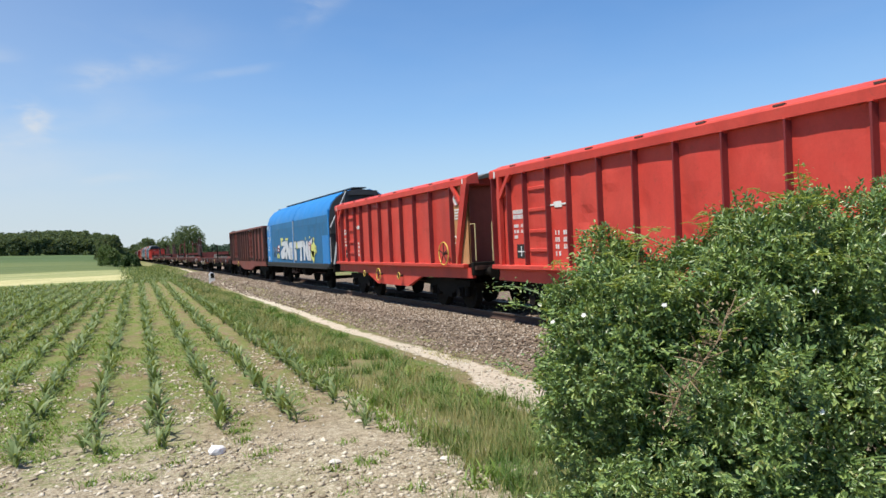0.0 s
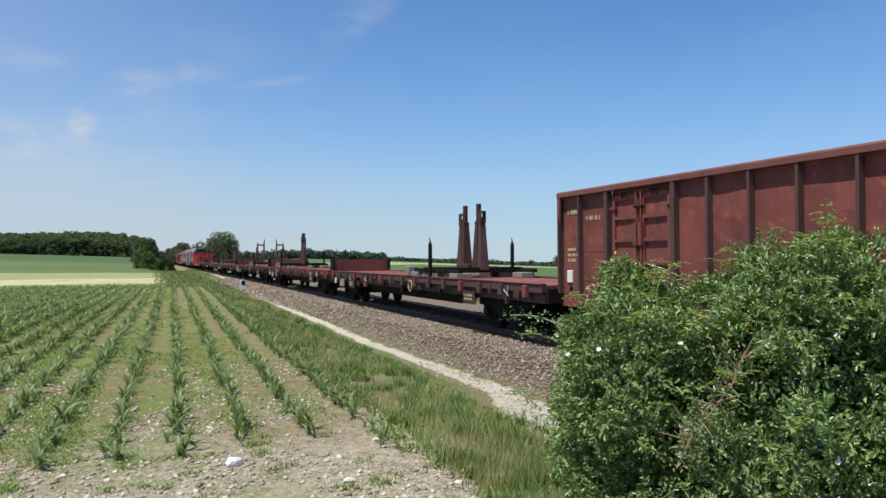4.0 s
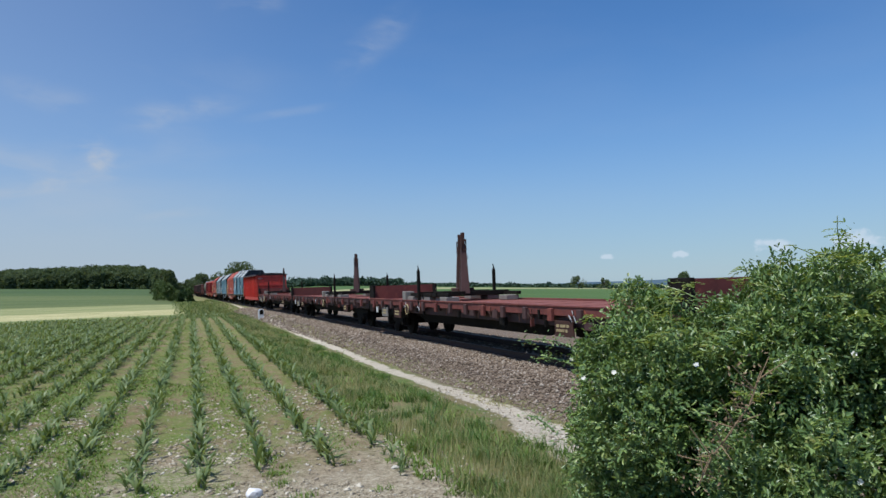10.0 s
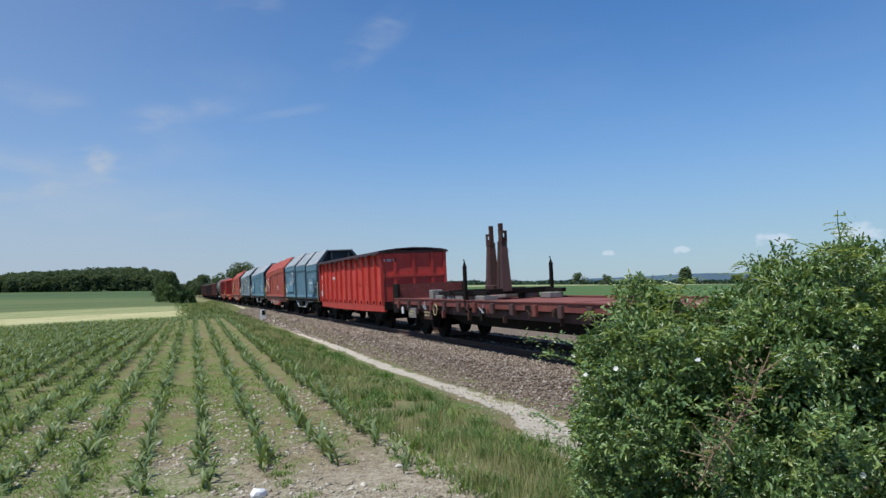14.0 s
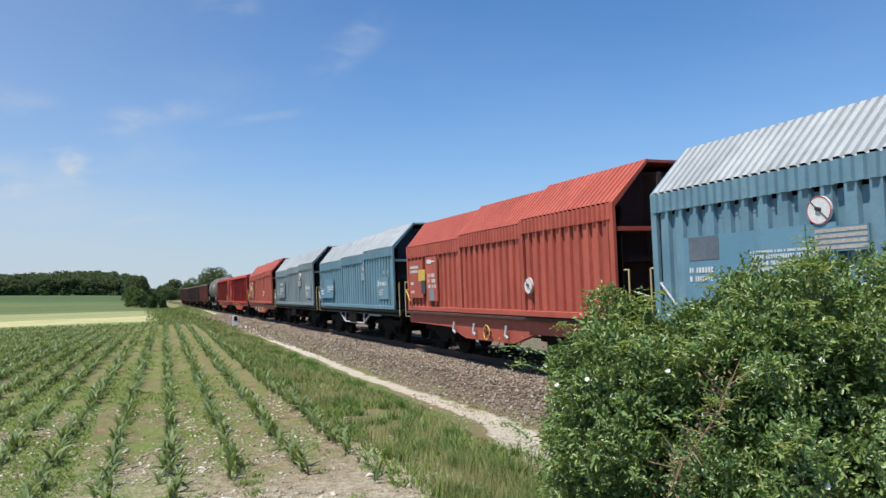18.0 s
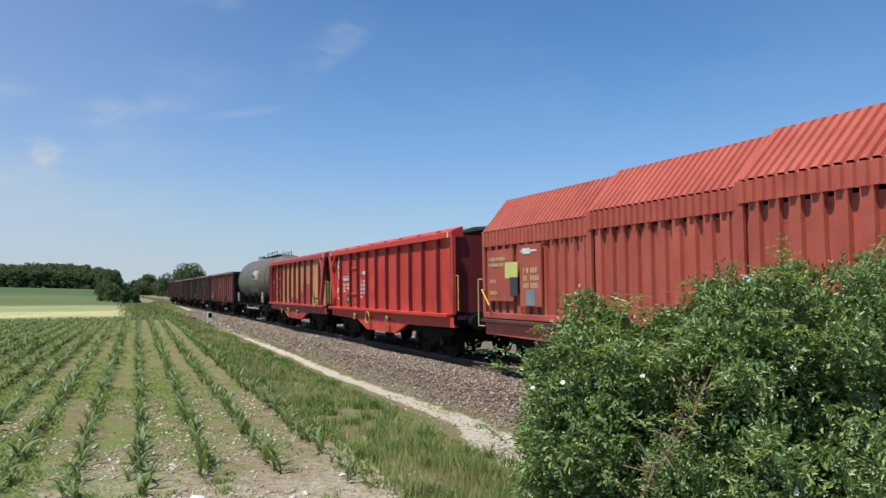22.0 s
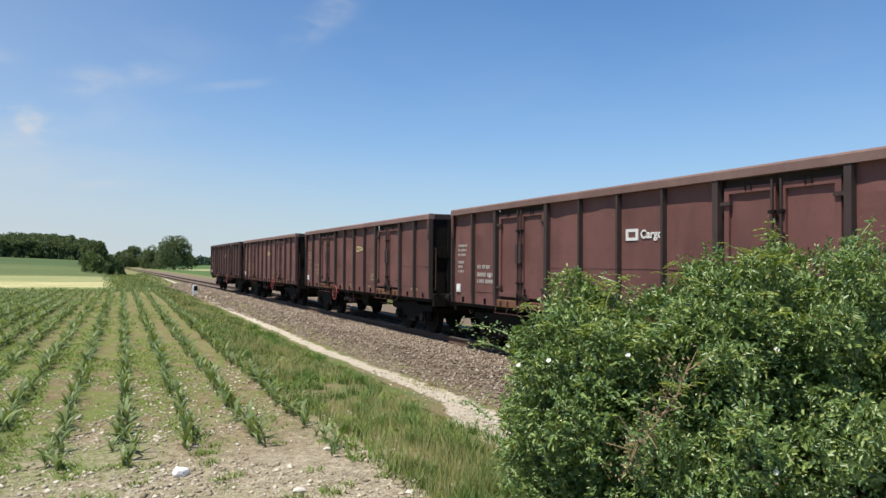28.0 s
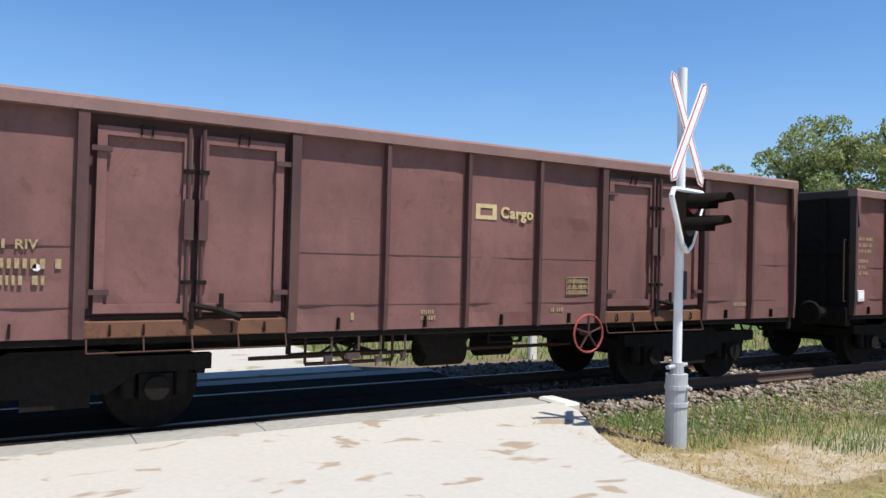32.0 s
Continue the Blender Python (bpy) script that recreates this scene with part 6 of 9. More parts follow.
sliding_wall_wagon(-294.65)


def ribbed_sheet(y0, y1, pts, pitch, deep, flat=0.5):
    """A trapezoid-ribbed sheet: the line pts of (x, z) drawn along y, ribs standing out to -x or up."""
    prof = []
    n = max(1, round((y1 - y0) / pitch))
    p = (y1 - y0) / n
    for k in range(n):
        a = y0 + k * p
        prof += [(a, 0), (a + p * (1 - flat) * 0.5, 0), (a + p * (1 - flat) * 0.5 + 0.12 * p, deep), (a + p * (1 - flat) * 0.5 + flat * p - 0.12 * p + 0.12 * p, deep), (a + p * (1 - flat) * 0.5 + flat * p + 0.1 * p, 0)]
    prof = [(min(y, y1), d) for y, d in prof] + [(y1, 0)]
    (xa, za), (xb, zb) = pts
    nrm = Vector((za - zb, xb - xa))
    nrm = nrm.normalized() if nrm.length else Vector((-1, 0))
    if nrm.x > 0.01 or (abs(nrm.x) <= 0.01 and nrm.y < 0):
        nrm = -nrm
    bm = bmesh.new()
    rows = []
    for y, d in prof:
        rows.append([bm.verts.new((px + nrm.x * d, y, pz + nrm.y * d)) for px, pz in pts])
    for a, b in zip(rows[:-1], rows[1:]):
        if (a[0].co - b[0].co).length > 1e-6:
            bm.faces.new((a[0], a[1], b[1], b[0]))
    bmesh.ops.recalc_face_normals(bm, faces=bm.faces[:])
    return bm


def hood_rib(zt):
    """A standing rib of a hood's side, wider at its root."""
    bm = bmesh.new()
    hexa(bm, [(0.045, -0.105, 1.31), (0.045, 0.105, 1.31), (-0.03, 0.085, 1.31), (-0.03, -0.085, 1.31), (0.045, -0.105, zt), (0.045, 0.105, zt), (-0.03, 0.085, zt), (-0.03, -0.085, zt)])
    bmesh.ops.recalc_face_normals(bm, faces=bm.faces[:])
    return bm


def hood_wagon(at, side_mat, roof_mat, trim_mat, label, seed, split=(1.4, -2.2), patch=None, red=False):
    """A telescopic hood wagon: three nested ribbed hoods with slanted shoulders over a low underframe."""
    rng = random.Random(seed)
    half, stepped = 5.72, seed == 51
    w = wagon_base("hood_wagon", at, label)
    cuts = [half, split[0], split[1], -half]
    for k in range(3):
        y1, y0 = cuts[k], cuts[k + 1]
        g = 0.075 - 0.07 * k if stepped else 0.065 * k - 0.04
        xs, ze, zr, xr = -1.38 - g, 3.22 + g, 4.0 + g, -0.72
        hood = part("hood", boxes((xs + 0.03, -xs - 0.03, y0 + 0.02, y1 - 0.02, ze - 0.5, ze - 0.42)), trim_mat, w, "ribbed sliding hood")
        both_parts = [part("hood_side", boxes((xs + 0.035, xs + 0.06, y0 + 0.1, y1 - 0.1, 1.3, 2.85 + 1.3 * g)), side_mat, hood),
                      part("hood_eave", ribbed_sheet(y0 + 0.04, y1 - 0.04, ((xs - 0.035, 2.9 + 1.3 * g), (xs - 0.03, ze)), 0.16, 0.042, 0.62), side_mat, hood),
                      part("hood_shoulder", ribbed_sheet(y0 + 0.04, y1 - 0.04, ((xs - 0.03, ze), (xr, zr)), 0.16, 0.046, 0.66), roof_mat, hood)]
        # black sheet added inside to keep the gaps under the eave dark
        both_parts.append(part("hood_liner", boxes((xs + 0.13, xs + 0.15, y0 + 0.03, y1 - 0.03, 1.5, ze - 0.05)), M_RUBBER, hood))
        n_rib = round((y1 - y0 - 0.26) / 0.34)
        step_y = (y1 - y0 - 0.26) / n_rib
        first_rib = None
        for j in range(n_rib):
            yy = y0 + 0.13 + step_y * (j + 0.5)
            for sx in (-1, 1):
                if first_rib is None:
                    first_rib = part("rib", hood_rib(2.93 + 1.3 * g), side_mat, hood)
                    first_rib.matrix_basis = pose(xs, yy, 0)
                else:
                    same("rib", first_rib, hood, Matrix.Translation((-sx * xs if sx > 0 else xs, yy, 0)) @ Matrix.Diagonal((1 if sx < 0 else -1, 1, 1, 1)))
        for e in (y0, y1):
            band = [(xs - 0.05, 1.3), (xs - 0.06, 2.9), (xs - 0.065, ze + 0.01), (xr, zr + 0.045), (xr, zr - 0.03), (xs + 0.0, ze - 0.06), (xs - 0.0, 1.3)]
            both_parts.append(part("hood_rim", pushed(band, "y", e - 0.13 if e == y1 else e, e if e == y1 else e + 0.13), side_mat if k < 2 else trim_mat, hood))
        lip = [(xs - 0.075, 1.22), (xs - 0.09, 2.9), (xs - 0.08, ze + 0.02), (xr, zr + 0.06), (xr, zr - 0.12), (xs + 0.12, ze - 0.1), (xs + 0.12, 1.22)]
        # thin dark slab added for the shade on each hood's stepped end
        if stepped:
            both_parts.append(part("hood_lip", pushed(lip, "y", y0 - 0.025, y0 - 0.001), M_NAVY_AND_SHADE if not red else M_BROWN_DARK, hood, "dark slab that paints the shaded end face of the hood"))
        both_parts.append(part("hood_foot", soft_box(xs - 0.06, xs + 0.03, y0 + 0.01, y1 - 0.01, 1.2, 1.33, 0.012), side_mat, hood))
        for ob in both_parts:
            same(ob.name.split(".")[0], ob, hood, Matrix.Diagonal((-1, 1, 1, 1)))
        part("hood_top", boxes((xr - 0.02, -xr + 0.02, y0, y1, zr - 0.02, zr + 0.03)), roof_mat, hood)
    for s in (-1, 1):
        y0 = s * (half - 0.42)
        face = [(-1.36, 1.15), (-1.36, 3.2), (-0.72, 3.96), (0.72, 3.96), (1.36, 3.2), (1.36, 1.15)]
        # navy and dark brown paint the shade of the recessed ends
        part("end_wall", pushed(face, "y", min(y0, y0 - 0.05 * s), max(y0, y0 - 0.05 * s)), M_BROWN_DARK if red else M_NAVY_AND_SHADE, w, "recessed end wall, its shade put into a dark colour")
        part("end_stiffener", boxes(*[(x - 0.05, x + 0.05, min(y0, s * (half - 0.02)), max(y0, s * (half - 0.02)), 1.15, 3.9 if abs(x) < 0.6 else 3.3) for x in (-0.45, 0.55)] + [(-1.34, 1.34, min(y0, y0 + 0.2 * s), max(y0, y0 + 0.2 * s), 2.25, 2.35)]), M_BROWN_DARK if red else M_NAVY_AND_SHADE, w)
        part("grab_rail", rods(((-1.4, s * (half + 0.22), 1.0), (-1.4, s * (half + 0.22), 2.1), 0.017), ((-1.4, s * (half + 0.22), 2.1), (-1.3, s * (half - 0.05), 2.1), 0.017), ((-1.4, s * (half + 0.22), 1.0), (-1.3, s * (half - 0.05), 1.0), 0.013), n=6), M_CREAM, w, "pale grab rail")
        part("platform", boxes((-1.3, 1.3, min(s * (half - 0.4), s * (half + 0.12)), max(s * (half - 0.4), s * (half + 0.12)), 1.05, 1.14)), M_DARK, w)
        part("lever", rods(((-1.5, s * (half - 0.5), 1.5), (-1.5, s * (half - 0.15), 1.85), 0.02), ((-1.5, s * (half - 0.15), 1.85), (-1.4, s * (half - 0.1), 1.85), 0.02), n=6), M_YELLOW if red else M_GALV, w)
    part("floor", boxes((-1.33, 1.33, -half + 0.1, half - 0.1, 1.02, 1.18)), M_DARK, w)
    # on red wagons the dark brown paints the shade below the hood's foot
    both(part("slide_rail", soft_box(-1.46, -1.34, -half, half, 1.1, 1.18, 0.012), M_BROWN_DARK if red else M_BLACKPAINT, w))
    under = side_mat if red else M_BLACKPAINT
    underframe(w, half - 0.05, under, 0.56 if red else 0.0, 1.09 if red else 1.03, out=0.05 if red else 0.0)
    if not red:
        both(part("truss_bar", rods(((-1.32, -3.6, 0.95), (-1.32, -2.2, 0.95), 0.035), ((-1.32, -2.2, 0.95), (-1.32, -1.4, 0.6), 0.035), ((-1.32, -1.4, 0.6), (-1.32, 1.4, 0.6), 0.035), ((-1.32, 1.4, 0.6), (-1.32, 2.2, 0.95), 0.035), ((-1.32, -1.4, 0.6), (-1.32, -1.4, 1.0), 0.03), ((-1.32, 1.4, 0.6), (-1.32, 1.4, 1.0), 0.03)), M_GALV if seed % 2 else M_DARK, w))
        both(part("tool_box", soft_box(-1.4, -1.2, -0.5, 0.5, 0.62, 0.98, 0.02), M_DARK, w))
    else:
        for y in (-1.2, 0.6, 1.9):
            both(part("steam_hook", rods(((-1.43, y, 0.95), (-1.47, y, 0.72), 0.03), ((-1.47, y, 0.72), (-1.47, y - 0.15, 0.66), 0.03), n=6), M_GALV, w))
        hand_wheel(w, -0.2, 0.75, M_YELLOW, -1.47, 0.17, "small yellow brake handwheel")
    ends_gear(w, half - 0.02)
    running_gear(w, bogies=(-3.6, 3.6))
    x = -1.44
    if red:
        part("number_panel", boxes((x - 0.012, x + 0.03, half - 1.55, half - 0.35, 1.6, 2.75)), side_mat, w)
        part("yellow_patch", boxes((x - 0.018, x, half - 1.75, half - 1.2, 2.1, 2.45)), M_LIME if patch else M_YELLOW, w, "yellowish paint patch")
        part("dull_patch", boxes((x - 0.02, x, half - 1.75, half - 1.42, 1.72, 2.12)), M_ENDGREY, w, "dark paint patch")
        part("number_panel_front", boxes((x - 0.014, x + 0.03, half - 2.7, half - 1.85, 1.5, 2.8)), side_mat, w)
        part("grey_patch", boxes((x - 0.02, x, half - 2.45, half - 2.1, 1.52, 1.85)), M_GREYBLUE, w)
        part("writing", boxes(*[(x - 0.022, x - 0.005, a, b, c, d) for a, b, c, d in text_lines(half - 0.45, 2.5, (0.75, 0.7), rng, 0.08) + text_lines(half - 0.5, 2.0, (0.25, 0.0, 0.3), rng, 0.08) + text_lines(half - 2.0, 2.2, (0.2, 0.15, 0.2), rng, 0.11) + text_lines(half - 2.3, 2.2, (0.25, 0.3, 0.3), rng, 0.11)]), M_WHITE if not patch else M_CREAM, w, "white lettering, as plain bars")
        part("mark", pushed([(half - 2.0, 2.6), (half - 2.3, 2.6), (half - 2.26, 2.72), (half - 1.96, 2.72)], "x", x - 0.024, x - 0.005), M_WHITE, w)
        part("mark_bar", boxes((x - 0.022, x - 0.005, half - 2.55, half - 1.9, 2.64, 2.68)), M_WHITE, w)
    else:
        x -= 0.085 if stepped else 0.0
        far, near, zt = {51: (half - 0.78, half - 3.5, 2.54), 54: (half - 0.78, half - 3.35, 2.5)}.get(seed, (half - 0.35, half - 2.75, 2.42))
        part("number_panel", boxes((x - 0.012, x + 0.03, near, far, 1.58, zt)), M_PANELBLUE if side_mat == M_STEELBLUE else M_NUMBERGREEN, w, "repainted number panel")
        if seed == 54:
            rows = text_lines(far - 1.2, 2.33, (0.75,), rng, 0.1) + text_lines(far - 1.0, 2.1, (1.2, 1.1, 1.0), rng, 0.05, 0.04) + text_lines(far - 0.12, 2.0, (0.18, 0.35, 0.4), rng, 0.06, 0.06) + text_lines(far - 1.0, 1.78, (0.7,), rng, 0.05)
        else:
            part("dark_patch", boxes((x - 0.018, x, far - 0.75, far - 0.12, zt - 0.36, zt - 0.01)), M_SPRAYDARK, w)
            rows = text_lines(far - 0.12, zt - 0.55, (0.5, 0.5), rng, 0.08) + text_lines(far - 1.35, zt - 0.32, (1.15,), rng, 0.035, 0.02) + text_lines(far - 1.35, zt - 0.40, (1.15, 1.15, 0.4), rng, 0.055, 0.03)
        part("writing", boxes(*[(x - 0.02, x - 0.005, a, b, c, d) for a, b, c, d in rows]), M_WHITE, w, "white lettering, as plain bars")
        x += 0.085 if stepped else 0.0
        part("company_panel", boxes((x - 0.09, x - 0.02, -half + 0.55, -half + 1.75, 1.55, 2.3)), side_mat, w)
        part("company_mark", pushed([(-half + 1.75, 2.0), (-half + 1.62, 2.0), (-half + 1.55, 2.2), (-half + 1.68, 2.2)], "x", x - 0.095, x - 0.05), M_WHITE, w)
        part("company_lettering", boxes(*[(x - 0.096, x - 0.05, a, b, c, d) for a, b, c, d in text_lines(-half + 1.45, 2.02, (0.75,), rng, 0.13) + text_lines(-half + 1.6, 1.85, (0.5, 0.4, 0.35), rng, 0.04, 0.04)]), M_WHITE, w, "white company lettering, as plain bars")
        part("company_patch", boxes((x - 0.098, x - 0.05, -half + 1.42, -half + 1.5, 2.02, 2.15)), M_LIME, w)
        for dy in (0.62, 1.0) if seed != 54 else ():
            part("small_plate", boxes((x - 0.07, x - 0.03, -half + dy, -half + dy + 0.1, 2.42, 2.54)), M_FADED_WHITE, w)
    sy, zs = {51: (2.44, 2.70), 53: (-2.05, 2.77), 54: (-2.62, 2.70), 52: (-2.55, 1.87)}.get(seed, (-2.4, 1.87))
    x -= {51: 0.075, 53: 0.0}.get(seed, 0.075)
    bm = bmesh.new()
    disc(bm, x - 0.035, x, sy, zs, 0.18, 24)
    part("round_sign", bm, M_WHITE, w, "white round warning sign")
    bm = bmesh.new()
    ring(bm, (x - 0.036, sy, zs), 0.172, 0.006, "x", 22, 5)
    part("sign_ring", bm, M_SIGNRED, w, "red ring of the warning sign")
    part("sign_symbol", rods(((x - 0.037, sy - 0.12, zs - 0.12), (x - 0.037, sy + 0.12, zs + 0.12), 0.008), ((x - 0.037, sy + 0.04, zs + 0.025), (x - 0.037, sy - 0.03, zs - 0.0), 0.03), n=5), M_BLACKPAINT, w)
    if not red:
        lean = {51: -0.28, 54: 0.14}.get(seed, 0.0)
        part("sign_plate", boxes((x - 0.03, x, sy - 0.38 + lean, sy + 0.38 + lean, zs - 0.52, zs - 0.22)), side_mat, w)
        part("sign_lettering", boxes(*[(x - 0.034, x, sy - 0.36 + lean, sy + 0.36 + lean, zs - 0.285 - 0.07 * j, zs - 0.24 - 0.07 * j) for j in range(4)]), M_FADED_WHITE, w, "white lettering, as plain bars")
    return w


HOODS = [(-128.78, M_STEELBLUE, M_ROOFGREY, M_STEELBLUE, "blue-grey telescopic hood wagon with a pale ribbed roof", False, 51), (-116.3, M_RED_DULL, M_RED_DULL, M_RED_DULL, "faded red telescopic hood wagon with fishbelly sill", True, 52),
         (-103.82, M_STEELBLUE, M_ROOFGREY, M_STEELBLUE, "blue-grey telescopic hood wagon with white company panel", False, 53), (-91.36, M_GREYBLUE, M_ROOFGREY, M_GREYBLUE, "dull grey telescopic hood wagon with a pale ribbed roof", False, 54),
         (-78.98, M_RED_DULL, M_RED_DULL, M_RED_DULL, "faded red telescopic hood wagon with an ochre patch", True, 55)]
for at, a, b, c, lab, is_red, sd in HOODS:
    hood_wagon(at, a, b, c, lab, sd, red=is_red, patch=sd == 55)


def tank_wagon(at):
    half, r, zc = 5.35, 1.42, 2.5
    w = wagon_base("tank_wagon", at, "grey tank wagon with roof walkway and weathered dirty barrel")
    n, rows, bm = 40, [], bmesh.new()
    prof = [(-half, 0.0), (-half + 0.03, 0.5), (-half + 0.12, 0.95), (-half + 0.28, 1.25), (-half + 0.55, r), (-1.8, r), (-1.75, r + 0.012), (-1.7, r), (1.8, r), (1.85, r + 0.012), (1.9, r), (half - 0.55, r), (half - 0.28, 1.25), (half - 0.12, 0.95), (half - 0.03, 0.5), (half, 0.0)]
    for y, rad in prof:
        rows.append([bm.verts.new((max(rad, 0.001) * math.cos(2 * math.pi * k / n), y, zc + max(rad, 0.001) * math.sin(2 * math.pi * k / n))) for k in range(n)])
    for a, b in zip(rows[:-1], rows[1:]):
        for k in range(n):
            bm.faces.new((a[k], b[k], b[(k + 1) % n], a[(k + 1) % n]))
    bmesh.ops.recalc_face_normals(bm, faces=bm.faces[:])
    part("tank", bm, M_TANK, w, "dull grey tank barrel", smooth=True)
    for s in (-1, 1):
        bm = bmesh.new()
        rod(bm, (0, s * (half - 0.62), zc), (0, s * (half - 0.55), zc), r + 0.02, 40)
        part("tank_band", bm, M_TANK, w)
    for y0, y1 in ((-3.6, -0.4), (0.5, 2.7)):
        bm = boxes((-0.4, 0.4, y0, y1, zc + r + 0.08, zc + r + 0.11))
        part("walkway", bm, M_GALV, w, "steel roof walkway")
        h = 0.26 if y0 < 0 else 0.16
        rows = [((-0.42, y0, zc + r + h), (-0.42, y1, zc + r + h), 0.018), ((0.42, y0, zc + r + h), (0.42, y1, zc + r + h), 0.018)]
        for k in range(5):
            y = y0 + (y1 - y0) * k / 4
            rows += [((-0.42, y, zc + r - 0.08), (-0.42, y, zc + r + h), 0.016), ((0.42, y, zc + r - 0.08), (0.42, y, zc + r + h), 0.016)]
        part("walkway_rail", rods(*rows, n=6), M_DARK, w)
    part("dome", rods(((0, 0, zc + r - 0.1), (0, 0, zc + r + 0.16), 0.35), n=18), M_TANK, w)
    part("ladder", rods(((-0.35, -half + 0.1, 1.1), (-0.35, -half + 0.5, zc + r + 0.3), 0.02), ((0.1, -half + 0.1, 1.1), (0.1, -half + 0.5, zc + r + 0.3), 0.02), *[((-0.35, -half + 0.1 + 0.04 * k, 1.3 + 0.29 * k), (0.1, -half + 0.1 + 0.04 * k, 1.3 + 0.29 * k), 0.014) for k in range(10)], n=6), M_GALV, w, "thin steel end ladder")
    for y in (-3.7, -1.2, 1.2, 3.7):
        part("saddle", pushed([(-1.25, 1.0), (-1.35, 1.75), (-1.15, 1.55), (-0.6, 1.22), (0.6, 1.22), (1.15, 1.55), (1.35, 1.75), (1.25, 1.0)], "y", y - 0.09, y + 0.09), M_DARK, w)
    underframe(w, half + 0.15, M_DARK, 0.0, 1.03)
    for y in (half - 0.3, -half + 1.5):
        part("data_plate", soft_box(-1.42, -1.36, y - 0.55, y, 1.15, 1.75, 0.01), M_BLOCK, w, "grey data plate")
        part("data_lettering", boxes(*[(-1.43, -1.415, a, b, c, d) for a, b, c, d in text_lines(y - 0.05, 1.6, (0.4, 0.4, 0.4), random.Random(3), 0.05, 0.04)]), M_WHITE, w)
    part("white_panel", curved_plate(zc, r + 0.01, -2.0, -0.65, 0.02, 0.42), M_FADED_WHITE, w, "white painted panel on the barrel")
    freight_mark(w, -0.75, 2.62, -r - 0.03, M_BLACKPAINT, 1.1)
    part("tan_panel", curved_plate(zc, r + 0.012, -2.75, -2.0, 0.02, 0.42), M_FADED, w, "tan painted panel on the barrel")
    for y in (1.3, 0.8, 0.1, -0.4, -1.2, -1.7):
        part("worn_letter", curved_plate(zc, r + 0.008, y - 0.28, y, -0.55, -0.33), M_FADED_WHITE if y < 0.5 else M_BLOCK, w, "worn pale painted letter, as a plain patch")
    bm = rods(((-1.25, -2.0, 0.75), (-1.25, 2.0, 0.75), 0.035), ((-1.25, -2.0, 0.75), (-1.25, -2.0, 1.0), 0.03), ((-1.25, 2.0, 0.75), (-1.25, 2.0, 1.0), 0.03), ((-1.25, 0.4, 0.75), (-0.4, 0.4, 0.9), 0.05), n=8)
    part("drain_pipe", bm, M_GALV, w)
    ends_gear(w, half + 0.15)
    running_gear(w, bogies=(-3.3, 3.3))
    return w


def curved_plate(zc, r, y0, y1, a0, a1, n=6):
    """A thin plate that lies on the barrel's side towards -x, between two angles above its middle."""
    bm = bmesh.new()
    rows = []
    for k in range(n + 1):
        a = a0 + (a1 - a0) * k / n
        rows.append([bm.verts.new((-r * math.cos(a), y, zc + r * math.sin(a))) for y in (y0, y1)])
    for a, b in zip(rows[:-1], rows[1:]):
        bm.faces.new((a[0], b[0], b[1], a[1]))
    return bm


tank_wagon(-40.95)


